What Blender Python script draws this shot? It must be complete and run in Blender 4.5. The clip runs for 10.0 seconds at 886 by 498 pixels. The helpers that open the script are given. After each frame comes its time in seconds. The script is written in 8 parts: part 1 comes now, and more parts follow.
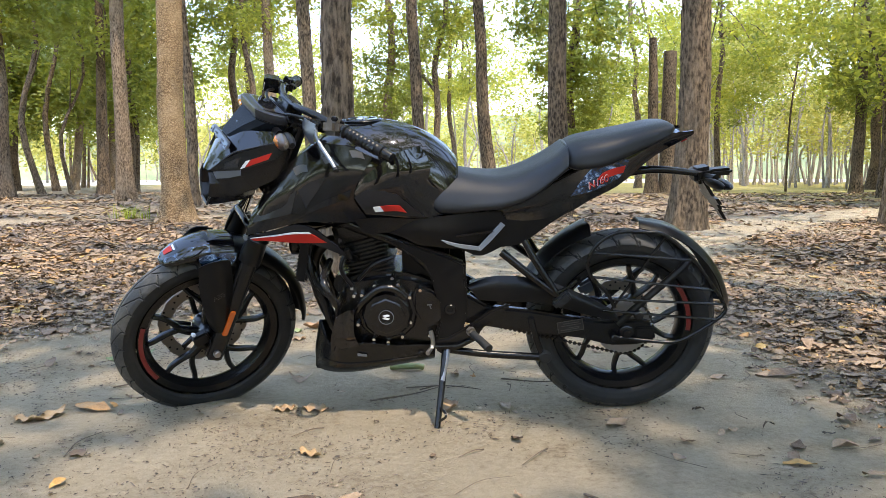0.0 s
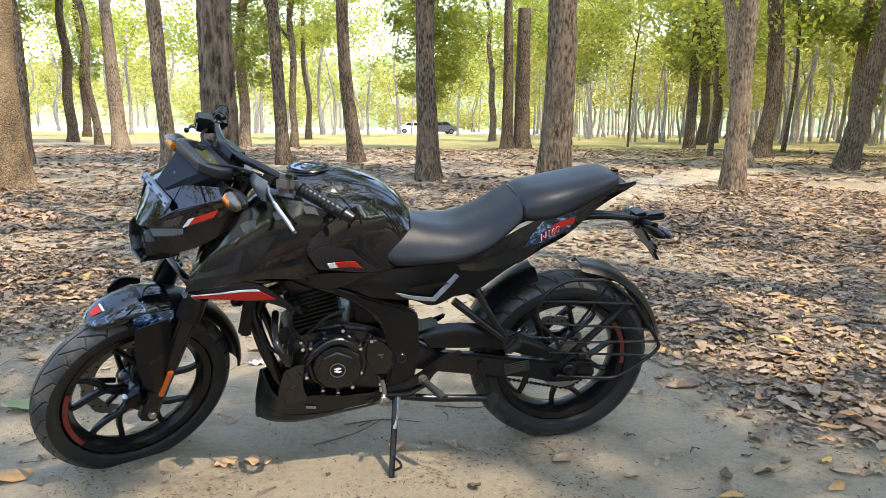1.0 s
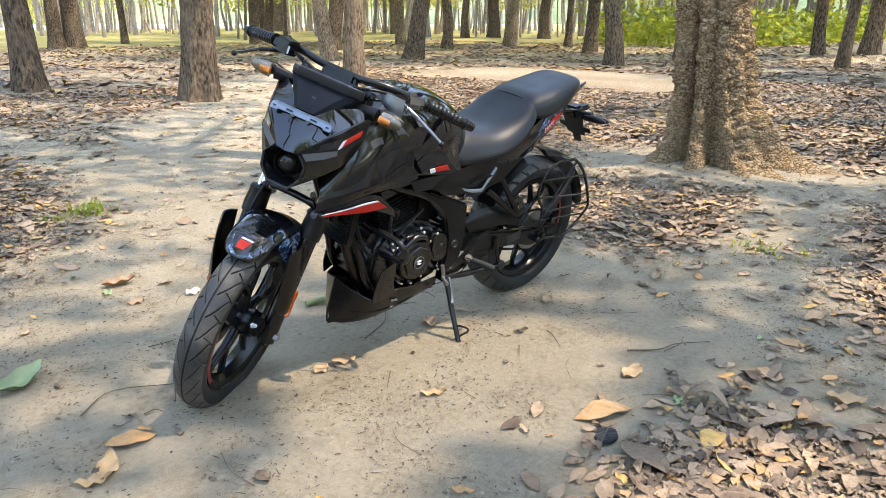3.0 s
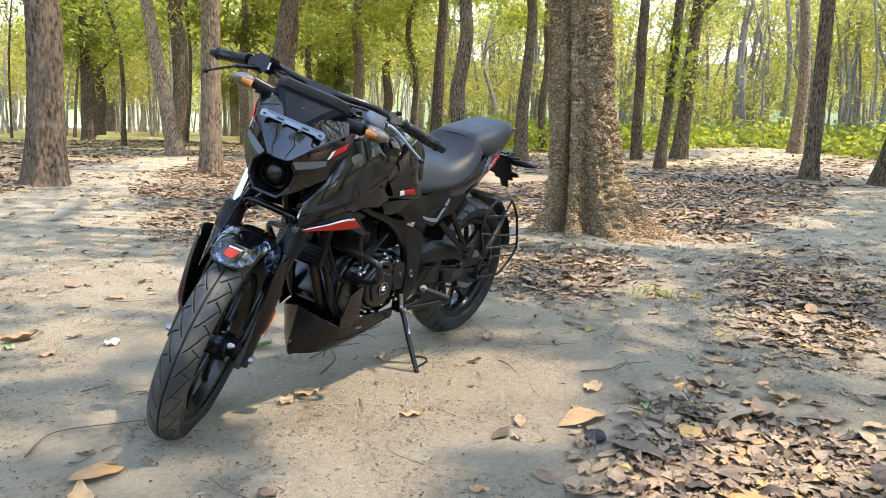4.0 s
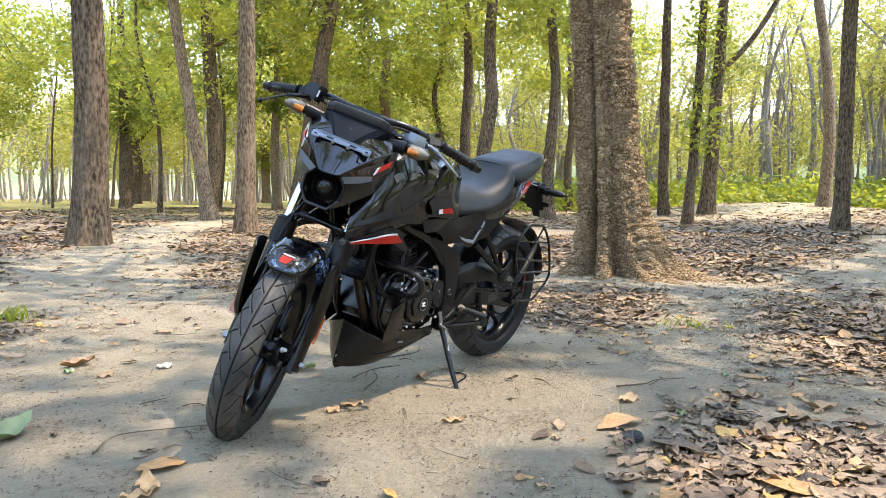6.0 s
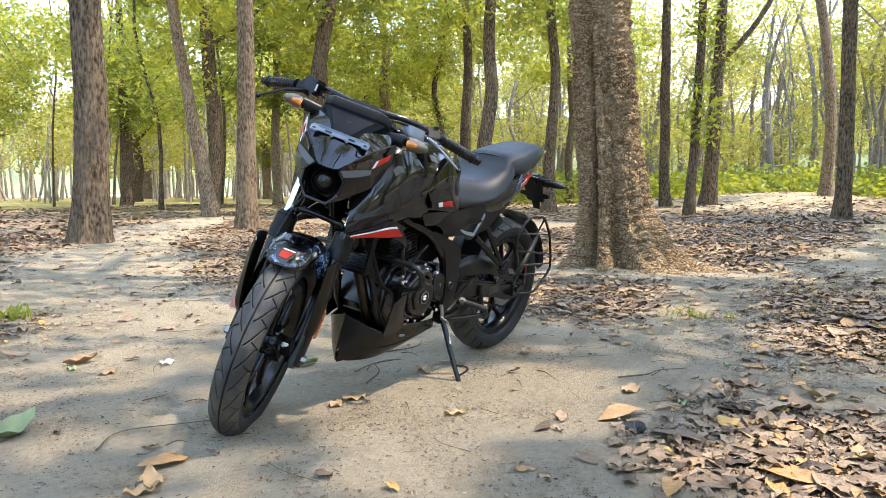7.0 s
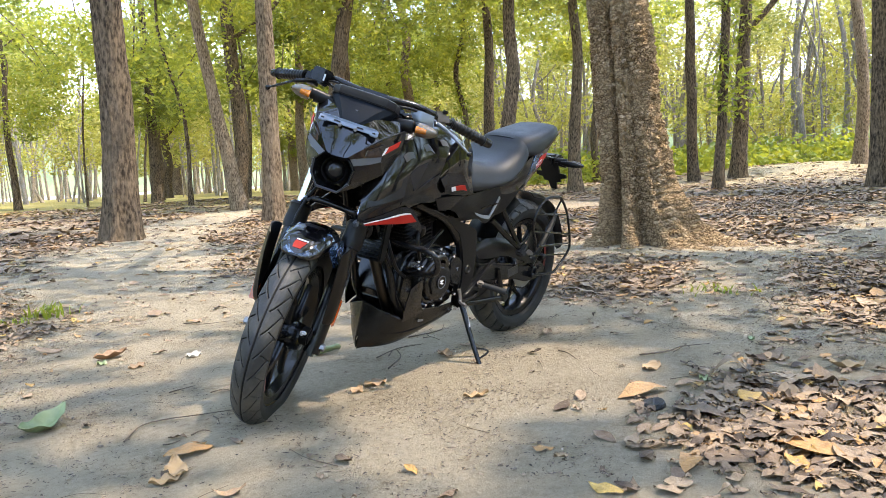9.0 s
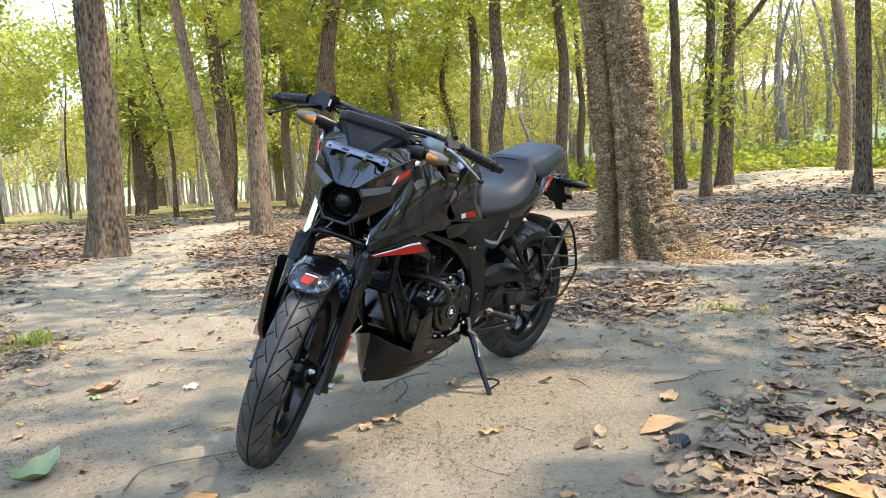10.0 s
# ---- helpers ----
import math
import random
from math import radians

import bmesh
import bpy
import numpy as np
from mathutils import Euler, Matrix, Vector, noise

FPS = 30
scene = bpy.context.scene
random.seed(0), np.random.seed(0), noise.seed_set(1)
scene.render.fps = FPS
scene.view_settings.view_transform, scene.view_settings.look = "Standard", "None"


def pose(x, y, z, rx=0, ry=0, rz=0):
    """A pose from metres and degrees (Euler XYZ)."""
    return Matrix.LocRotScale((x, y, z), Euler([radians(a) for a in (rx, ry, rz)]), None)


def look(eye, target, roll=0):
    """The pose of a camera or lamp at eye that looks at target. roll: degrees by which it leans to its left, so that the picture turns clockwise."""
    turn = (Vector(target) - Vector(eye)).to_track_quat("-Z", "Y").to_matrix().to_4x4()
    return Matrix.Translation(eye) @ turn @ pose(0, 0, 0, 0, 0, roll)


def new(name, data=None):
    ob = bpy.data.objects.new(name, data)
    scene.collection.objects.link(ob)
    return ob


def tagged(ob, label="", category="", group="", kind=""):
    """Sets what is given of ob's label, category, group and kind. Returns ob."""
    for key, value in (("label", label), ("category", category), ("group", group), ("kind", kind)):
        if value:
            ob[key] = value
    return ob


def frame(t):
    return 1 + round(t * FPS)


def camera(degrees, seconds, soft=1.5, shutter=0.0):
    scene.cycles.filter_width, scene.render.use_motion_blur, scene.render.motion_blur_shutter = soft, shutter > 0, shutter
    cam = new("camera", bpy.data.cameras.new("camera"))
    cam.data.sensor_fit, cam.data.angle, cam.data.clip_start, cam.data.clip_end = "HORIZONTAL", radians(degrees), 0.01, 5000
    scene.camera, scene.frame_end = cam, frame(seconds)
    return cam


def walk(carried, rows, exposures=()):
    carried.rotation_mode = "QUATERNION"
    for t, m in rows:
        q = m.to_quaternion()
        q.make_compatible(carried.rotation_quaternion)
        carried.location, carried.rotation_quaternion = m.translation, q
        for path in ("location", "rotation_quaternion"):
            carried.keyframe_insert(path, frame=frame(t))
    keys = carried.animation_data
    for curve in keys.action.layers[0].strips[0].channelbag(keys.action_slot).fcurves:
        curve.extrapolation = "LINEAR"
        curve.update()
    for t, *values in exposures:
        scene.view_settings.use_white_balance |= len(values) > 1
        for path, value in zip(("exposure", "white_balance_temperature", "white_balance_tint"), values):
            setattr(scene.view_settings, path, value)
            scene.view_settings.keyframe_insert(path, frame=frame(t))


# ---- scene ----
cam = camera(61.9, 10.0, 0.5)
PATH = [
    (0, (0.1417, 0.0156, 0.7622), (0.0926, 2.2364, 0.5457), -0.1),
    (0.5, (0.0391, 0.0725, 0.7834), (0.0491, 2.2944, 0.5680), 0.1),
    (1, (-0.1484, 0.1049, 1.0613), (0.2388, 2.2721, 0.6919), 0.6),
    (1.5, (-0.4319, 0.1105, 1.1606), (0.0681, 2.1906, 0.5245), -0),
    (2, (-0.8481, 0.1774, 1.1829), (0.0268, 2.1304, 0.5468), -0.4),
    (2.5, (-1.3492, 0.2422, 1.1885), (-0.1071, 1.9819, 0.5457), -0.2),
    (3, (-1.7186, 0.4531, 1.1349), (-0.2288, 1.9786, 0.4743), 0.1),
    (3.2, (-1.8201, 0.5323, 1.1148), (-0.2131, 1.9273, 0.4419), -0.1),
    (4.3, (-2.1170, 0.7298, 0.7745), (-0.2377, 1.9105, 0.5345), 1.4),
    (4.5, (-2.1560, 0.7064, 0.7376), (-0.2823, 1.9061, 0.5557), 1.6),
    (5, (-2.1929, 0.6729, 0.7321), (-0.3526, 1.9284, 0.6004), 0.8),
    (5.5, (-2.1984, 0.6618, 0.7276), (-0.3783, 1.9451, 0.5803), 0.7),
    (7, (-2.1940, 0.6551, 0.7209), (-0.3839, 1.9485, 0.5435), -0.3),
    (7.5, (-2.1850, 0.6339, 0.7164), (-0.3828, 1.9373, 0.5379), -0.8),
    (8, (-2.1739, 0.6160, 0.7109), (-0.3817, 1.9317, 0.5200), -1.7),
    (8.5, (-2.1761, 0.6115, 0.7164), (-0.3984, 1.9440, 0.4988), -2),
    (9, (-2.1705, 0.6104, 0.7187), (-0.4174, 1.9730, 0.4977), -2.7),
    (9.5, (-2.1683, 0.6450, 0.7198), (-0.4218, 2.0188, 0.5066), -3.3),
    (10, (-2.1393, 0.7321, 0.7856), (-0.3582, 2.0612, 0.5859), -3.2),
]
walk(cam, [(t, look(eye, target, roll)) for t, eye, target, roll in PATH], [(0, 2.80), (0.6, 2.84), (2.2, 3.06), (10, 3.02)])

# ---- world and light ----
SUN_AZ, SUN_EL = radians(-56), radians(65)
SUN = Vector((math.cos(SUN_AZ) * math.cos(SUN_EL), math.sin(SUN_AZ) * math.cos(SUN_EL), math.sin(SUN_EL)))
world = bpy.data.worlds.new("sky")
scene.world = world
world.use_nodes = True
wn = world.node_tree
sky = wn.nodes.new("ShaderNodeTexSky")
sky.sky_type, sky.sun_disc = "NISHITA", False
sky.sun_elevation, sky.sun_rotation = SUN_EL, math.pi / 2 - SUN_AZ
sky.air_density, sky.dust_density, sky.ozone_density = 1.0, 0.4, 1.0
wn.links.new(sky.outputs[0], wn.nodes["Background"].inputs[0])
wn.nodes["Background"].inputs[1].default_value = 0.15
sun = new("sun", bpy.data.lights.new("sun", "SUN"))
sun.data.energy, sun.data.angle, sun.data.color = 1.02, radians(0.55), (1.0, 0.925, 0.80)
sun.matrix_world = look(SUN * 50, (0, 0, 0))
scene.view_settings.exposure = 2.4
scene.view_settings.use_white_balance = True
scene.view_settings.white_balance_temperature = 7250
scene.view_settings.white_balance_tint = 14


# ---- materials ----
def mat(name, base=(0.5, 0.5, 0.5), rough=0.6, metal=0.0, **kw):
    m = bpy.data.materials.new(name)
    m.use_nodes = True
    b = m.node_tree.nodes["Principled BSDF"]
    b.inputs["Base Color"].default_value = (*base, 1)
    b.inputs["Roughness"].default_value = rough
    b.inputs["Metallic"].default_value = metal
    for k, v in kw.items():
        b.inputs[k.replace("_", " ")].default_value = v
    return m


class Nodes:
    """Short hand for wiring one material."""

    def __init__(self, m):
        self.t = m.node_tree
        self.b = self.t.nodes["Principled BSDF"]

    def add(self, kind, **values):
        n = self.t.nodes.new("ShaderNode" + kind)
        for k, v in values.items():
            if k in n.inputs:
                n.inputs[k].default_value = v
        return n

    def link(self, a, b):
        self.t.links.new(a, b)

    def coords(self, scale=(1, 1, 1), world_space=False):
        src = self.add("NewGeometry").outputs["Position"] if world_space else self.add("TexCoord").outputs["Object"]
        mp = self.add("Mapping")
        mp.inputs["Scale"].default_value = scale
        self.link(src, mp.inputs["Vector"])
        return mp.outputs["Vector"]

    def noise(self, vec, scale, detail=4, rough=0.6):
        n = self.add("TexNoise", Scale=scale, Detail=detail, Roughness=rough)
        self.link(vec, n.inputs["Vector"])
        return n.outputs["Fac"]

    def ramp(self, fac, stops):
        r = self.add("ValToRGB")
        e = r.color_ramp.elements
        while len(e) < len(stops):
            e.new(0.5)
        for el, (p, c) in zip(e, stops):
            el.position, el.color = p, (*c, 1) if len(c) == 3 else c
        self.link(fac, r.inputs["Fac"])
        return r.outputs["Color"]

    def mix(self, fac, a, b, blend="MIX"):
        n = self.t.nodes.new("ShaderNodeMix")
        n.data_type, n.blend_type = "RGBA", blend
        for s, v in ((n.inputs[0], fac), (n.inputs[6], a), (n.inputs[7], b)):
            if isinstance(v, (int, float)):
                s.default_value = v
            elif isinstance(v, tuple):
                s.default_value = (*v, 1)
            else:
                self.link(v, s)
        return n.outputs[2]

    def math(self, op, a, b=0.0, clamp=False):
        n = self.t.nodes.new("ShaderNodeMath")
        n.operation, n.use_clamp = op, clamp
        for s, v in zip(n.inputs, (a, b)):
            if isinstance(v, (int, float)):
                s.default_value = v
            else:
                self.link(v, s)
        return n.outputs[0]

    def bump(self, height, strength=0.5, dist=0.01):
        n = self.add("Bump", Strength=strength, Distance=dist)
        self.link(height, n.inputs["Height"])
        self.link(n.outputs[0], self.b.inputs["Normal"])

    def color(self, c):
        self.link(c, self.b.inputs["Base Color"])

    def rough(self, c):
        self.link(c, self.b.inputs["Roughness"])


def worn(name, base, rough, metal=0.0, dust=0.12, grain=0.0, **kw):
    """Paint, plastic or metal with a thin uneven film of dust and fine grain."""
    m = mat(name, base, rough, metal, **kw)
    n = Nodes(m)
    v = n.coords()
    d = n.noise(v, 9, 6, 0.65)
    fac = n.math("MULTIPLY", n.math("SUBTRACT", d, 0.42, True), dust * 4, True)
    n.color(n.mix(fac, base, (0.30, 0.26, 0.20)))
    n.rough(n.math("ADD", rough, n.math("MULTIPLY", d, 0.25 * dust / 0.12), True))
    if grain:
        n.bump(n.noise(v, 900, 2), grain, 0.001)
    return m


GLOSS = worn("gloss_black_paint", (0.002, 0.002, 0.003), 0.025, dust=0.008, Specular_IOR_Level=0.65)
PAINTGREY = worn("dark_grey_paint", (0.012, 0.012, 0.0135), 0.25, dust=0.012, Specular_IOR_Level=0.3)
MATTE = worn("matte_black_plastic", (0.0035, 0.0035, 0.004), 0.30, dust=0.012, grain=0.2, Specular_IOR_Level=0.24)
SATIN = worn("satin_black_metal", (0.004, 0.004, 0.0045), 0.20, 0.0, dust=0.016, grain=0.1, Specular_IOR_Level=0.34)
ENGINE = worn("black_cast_engine", (0.003, 0.003, 0.0035), 0.18, 0.0, dust=0.02, grain=0.3, Specular_IOR_Level=0.5)
STEEL = worn("brushed_steel", (0.30, 0.30, 0.31), 0.33, 1.0, dust=0.12)
CHROME = mat("chrome", (0.75, 0.75, 0.76), 0.10, 1.0)
DISC = worn("brake_disc_steel", (0.28, 0.25, 0.22), 0.4, 1.0, dust=0.15)
RED = worn("red_vinyl", (0.40, 0.020, 0.012), 0.5, dust=0.012)
RED.node_tree.nodes["Principled BSDF"].inputs["Specular IOR Level"].default_value = 0.2
DARKRED = worn("rim_stripe_red", (0.16, 0.014, 0.011), 0.3, dust=0.06)
WHITE = worn("white_vinyl", (0.62, 0.62, 0.63), 0.3, dust=0.03)
SILVER = worn("silver_paint", (0.17, 0.19, 0.22), 0.28, 0.7, dust=0.04)
PIPE = worn("blued_exhaust_steel", (0.035, 0.030, 0.027), 0.35, 1.0, dust=0.08)
MARBLE = mat("marbled_graphic", (0.3, 0.33, 0.38), 0.1, Coat_Weight=0.6)
n = Nodes(MARBLE)
v = n.coords((1, 1, 1.4))
mn = n.add("TexNoise", Scale=26, Detail=8, Roughness=0.72, Distortion=1.6)
n.link(v, mn.inputs["Vector"])
# marbled pattern; its pale blues also carry sky reflections as colour
n.color(n.ramp(mn.outputs["Fac"], [(0.40, (0.006, 0.008, 0.014)), (0.52, (0.016, 0.040, 0.085)), (0.60, (0.18, 0.27, 0.40)), (0.71, (0.52, 0.59, 0.68))]))
AMBER = mat("amber_reflector", (0.42, 0.085, 0.012), 0.18, Coat_Weight=0.5)
LENS = mat("clear_lens", (0.80, 0.77, 0.72), 0.03, Transmission_Weight=1.0, IOR=1.30)
SMOKE = mat("smoked_lens", (0.020, 0.020, 0.022), 0.05, Coat_Weight=0.6)
REDLENS = mat("red_lens", (0.25, 0.01, 0.01), 0.1, Coat_Weight=0.5)
TINPLATE = worn("swingarm_sticker", (0.008, 0.008, 0.008), 0.3, dust=0.03)

BEZEL = worn("bezel_grey", (0.014, 0.016, 0.021), 0.28, dust=0.012)
SWITCH = worn("switchgear_grey", (0.085, 0.075, 0.066), 0.42, 0.3, dust=0.05)

SATINCOWL = worn("satin_black_cowl", (0.006, 0.006, 0.007), 0.22, dust=0.02, Specular_IOR_Level=0.35)
BLADE = worn("grey_satin_blade", (0.075, 0.077, 0.082), 0.38, dust=0.03)
BRACKET = worn("galvanised_strip", (0.20, 0.23, 0.28), 0.35, 0.6, dust=0.06)
POD = worn("pod_plastic", (0.008, 0.011, 0.016), 0.5, dust=0.008, grain=0.25, Specular_IOR_Level=0.10)
SHROUD = worn("satin_shroud_paint", (0.004, 0.004, 0.005), 0.08, dust=0.012, Specular_IOR_Level=0.50)
LAMPGLASS = mat("projector_glass", (0.012, 0.011, 0.010), 0.10, Specular_IOR_Level=0.35)
BELLYM = worn("dusty_belly_plastic", (0.005, 0.005, 0.005), 0.20, dust=0.03, grain=0.2, Specular_IOR_Level=0.35)
PEGGREY = worn("worn_grey_rubber", (0.020, 0.021, 0.022), 0.7, dust=0.03, Specular_IOR_Level=0.15)
CHEVRON = worn("pale_silver_paint", (0.34, 0.39, 0.46), 0.26, 0.5, dust=0.02)
REFLECTOR = worn("lamp_reflector", (0.24, 0.21, 0.18), 0.30, 0.8, dust=0.04)
BULB = mat("amber_bulb_glass", (0.72, 0.24, 0.03), 0.2, Coat_Weight=0.5)
SHROUDGREY = worn("grey_shroud_graphic", (0.060, 0.063, 0.070), 0.3, dust=0.03)

SEATM = mat("seat_vinyl", (0.016, 0.017, 0.019), 0.40, Specular_IOR_Level=0.42)
n = Nodes(SEATM)
v = n.coords()
n.rough(n.math("ADD", 0.33, n.math("MULTIPLY", n.noise(v, 7, 5), 0.22)))
n.bump(n.noise(v, 420, 3), 0.25, 0.0015)
n.color(n.mix(n.math("MULTIPLY", n.noise(v, 5, 4), 0.03), (0.004, 0.005, 0.0075), (0.09, 0.095, 0.105)))

RUBBER = mat("tyre_rubber", (0.022, 0.021, 0.020), 0.75)
n = Nodes(RUBBER)
v = n.coords()
d = n.noise(v, 14, 6)
n.color(n.mix(n.math("MULTIPLY", n.math("SUBTRACT", d, 0.42, True), 1.0, True), (0.004, 0.004, 0.004), (0.035, 0.029, 0.021)))
n.bump(n.noise(v, 300, 3), 0.3, 0.001)
# groove faces get a darker rubber than the tread, to set them off
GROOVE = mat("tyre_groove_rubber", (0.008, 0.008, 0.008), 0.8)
TREAD = worn("worn_tread_rubber", (0.022, 0.022, 0.022), 0.33, dust=0.22, grain=0.5)


def bark(name, dark, light, plates=1.0, pit=0.38, stretch=0.4):
    m = mat(name, dark, 0.92, Specular_IOR_Level=0.15)
    n = Nodes(m)
    v = n.coords((1, 1, stretch))
    w = n.coords((1, 1, 1))
    a = n.noise(v, 26 * plates, 9, 0.75)
    vor = n.add("TexVoronoi", Scale=24 * plates)
    n.link(v, vor.inputs["Vector"])
    b = n.noise(w, 1.7, 5, 0.6)
    crack = n.noise(n.coords((1, 1, stretch * 0.45)), 34 * plates, 6, 0.65)
    f = n.math("ADD", n.math("ADD", n.math("MULTIPLY", a, 0.50), n.math("MULTIPLY", crack, 0.36)), n.math("MULTIPLY", vor.outputs["Distance"], 0.16))
    c = n.ramp(f, [(0.37, tuple(x * pit for x in dark)), (0.46, dark), (0.57, light), (0.70, tuple(min(1, x * 1.35) for x in light))])
    pale = n.mix(n.math("MULTIPLY", n.math("SUBTRACT", b, 0.48, True), 2.2, True), c, tuple(x * 1.25 for x in light))
    rnd = n.add("ObjectInfo").outputs["Random"]
    n.color(n.mix(n.math("MULTIPLY", rnd, 0.40), pale, (0.24, 0.19, 0.15), "MULTIPLY"))
    n.bump(n.math("ADD", f, n.math("MULTIPLY", n.noise(v, 90, 4), 0.4)), 1.0, 0.025)
    return m


BARK = bark("sal_bark", (0.056, 0.041, 0.029), (0.20, 0.150, 0.104), 1.0, 0.25)
BARKTAN = bark("tan_bark", (0.13, 0.092, 0.062), (0.33, 0.25, 0.175), 1.1, 0.30)
BARKBIG = mat("old_rough_bark", (0.2, 0.14, 0.09), 0.93, Specular_IOR_Level=0.12)
n = Nodes(BARKBIG)
v = n.coords((1, 1, 1.5))
warp = n.add("TexNoise", Scale=11, Detail=4, Roughness=0.6)
n.link(v, warp.inputs["Vector"])
bent = n.add("MixRGB", Fac=0.13)
n.link(v, bent.inputs[1])
n.link(warp.outputs["Color"], bent.inputs[2])
cell = n.add("TexVoronoi", Scale=26)
cell.feature = "DISTANCE_TO_EDGE"
n.link(bent.outputs[0], cell.inputs["Vector"])
wide = n.add("TexVoronoi", Scale=11)
wide.feature = "DISTANCE_TO_EDGE"
n.link(bent.outputs[0], wide.inputs["Vector"])
fine = n.noise(v, 60, 8, 0.75)
split = n.math("ADD", n.math("MULTIPLY", cell.outputs["Distance"], 2.6), n.math("MULTIPLY", n.math("SUBTRACT", fine, 0.5), 1.3), True)
c = n.ramp(split, [(0.0, (0.085, 0.052, 0.028)), (0.12, (0.25, 0.165, 0.090)), (0.36, (0.43, 0.295, 0.170)), (0.9, (0.55, 0.395, 0.24))])
c = n.mix(n.math("MULTIPLY", n.math("SUBTRACT", 0.07, wide.outputs["Distance"], True), 9.0, True), c, n.mix(0.6, c, (0.06, 0.04, 0.024)))
c = n.mix(n.math("MULTIPLY", n.math("SUBTRACT", n.noise(n.coords(), 2.3, 5), 0.46, True), 3.5, True), c, n.mix(0.55, c, (0.56, 0.41, 0.25)))
n.color(c)
n.bump(n.math("ADD", split, n.math("MULTIPLY", fine, 0.5)), 1.0, 0.022)
# paler bark copy: distance haze put into the trunk colour
BARKHAZED = bark("hazed_far_bark", (0.27, 0.235, 0.20), (0.42, 0.375, 0.33), 0.6)


def leafy(name, stops, trans=0.52):
    """Leaf with light passing through; colours vary from leaf to leaf."""
    m = mat(name, (0.1, 0.2, 0.03), 0.5)
    n = Nodes(m)
    rnd = n.add("NewGeometry").outputs["Random Per Island"]
    c = n.ramp(rnd, stops)
    big = n.noise(n.coords((1, 1, 1), True), 0.16, 3)
    c = n.mix(n.math("MULTIPLY", n.math("SUBTRACT", big, 0.42, True), 2.5, True), c, n.mix(0.55, c, (0.30, 0.30, 0.02)))
    # noise darkens whole clumps: darker leaves, and shaded depth put into colour
    deep = n.math("MULTIPLY", n.math("SUBTRACT", n.noise(n.coords((1, 1, 1), True), 0.42, 3), 0.50, True), 4.0, True)
    c = n.mix(deep, c, n.mix(0.65, c, (0.026, 0.06, 0.014)))
    n.color(c)
    tr = n.add("BsdfTranslucent")
    n.link(n.mix(n.math("MULTIPLY", deep, 0.8), n.mix(0.50, c, (0.70, 0.64, 0.06)), (0.08, 0.15, 0.02)), tr.inputs["Color"])
    ms = n.add("MixShader")
    ms.inputs[0].default_value = trans
    n.link(n.b.outputs[0], ms.inputs[1])
    n.link(tr.outputs[0], ms.inputs[2])
    n.link(ms.outputs[0], n.t.nodes["Material Output"].inputs["Surface"])
    return m


LEAF = leafy("tree_leaf", [(0.0, (0.07, 0.11, 0.025)), (0.35, (0.165, 0.24, 0.048)), (0.8, (0.32, 0.37, 0.065)), (1.0, (0.50, 0.48, 0.08))])
LEAFDARK = leafy("dark_leaf", [(0.0, (0.04, 0.09, 0.025)), (0.6, (0.085, 0.15, 0.035)), (1.0, (0.19, 0.24, 0.05))], 0.45)
BUSHLEAF = leafy("bush_leaf", [(0.0, (0.06, 0.13, 0.02)), (0.5, (0.12, 0.21, 0.03)), (1.0, (0.24, 0.28, 0.04))], 0.5)

# leaves paled so that far foliage carries the haze in its colour
LEAFHAZED = leafy("hazed_far_leaf", [(0.0, (0.23, 0.24, 0.08)), (0.4, (0.39, 0.375, 0.13)), (0.8, (0.53, 0.49, 0.18)), (1.0, (0.62, 0.54, 0.21))], 0.5)

LITTER = mat("dry_leaf", (0.3, 0.2, 0.1), 0.62)
n = Nodes(LITTER)
rnd = n.add("NewGeometry").outputs["Random Per Island"]
c = n.ramp(rnd, [(0.0, (0.040, 0.025, 0.016)), (0.14, (0.10, 0.064, 0.038)), (0.32, (0.20, 0.132, 0.080)), (0.56, (0.28, 0.192, 0.120)), (0.82, (0.36, 0.255, 0.162)),
                 (0.91, (0.40, 0.24, 0.11)), (0.965, (0.44, 0.22, 0.065)), (0.992, (0.50, 0.33, 0.09))])
v = n.coords()
c = n.mix(n.math("MULTIPLY", n.math("SUBTRACT", n.noise(v, 38, 6, 0.7), 0.42, True), 2.6, True), c, n.mix(0.7, c, (0.05, 0.030, 0.018)))
c = n.mix(n.math("MULTIPLY", n.math("SUBTRACT", n.noise(v, 14, 5, 0.7), 0.50, True), 3.0, True), c, n.mix(0.5, c, (0.34, 0.27, 0.19)))
c = n.mix(n.math("MULTIPLY", n.math("SUBTRACT", n.noise(v, 210, 3), 0.52, True), 3.0, True), c, n.mix(0.5, c, (0.04, 0.026, 0.016)))
n.color(c)
n.bump(n.math("ADD", n.noise(v, 120, 4, 0.7), n.math("MULTIPLY", n.noise(v, 34, 3), 1.5)), 0.9, 0.006)

DEBRIS = mat("dark_leaf_debris", (0.12, 0.085, 0.06), 0.8)
n = Nodes(DEBRIS)
n.color(n.ramp(n.add("NewGeometry").outputs["Random Per Island"], [(0.0, (0.035, 0.026, 0.02)), (0.45, (0.095, 0.067, 0.046)), (0.85, (0.17, 0.125, 0.088)), (1.0, (0.24, 0.18, 0.125))]))

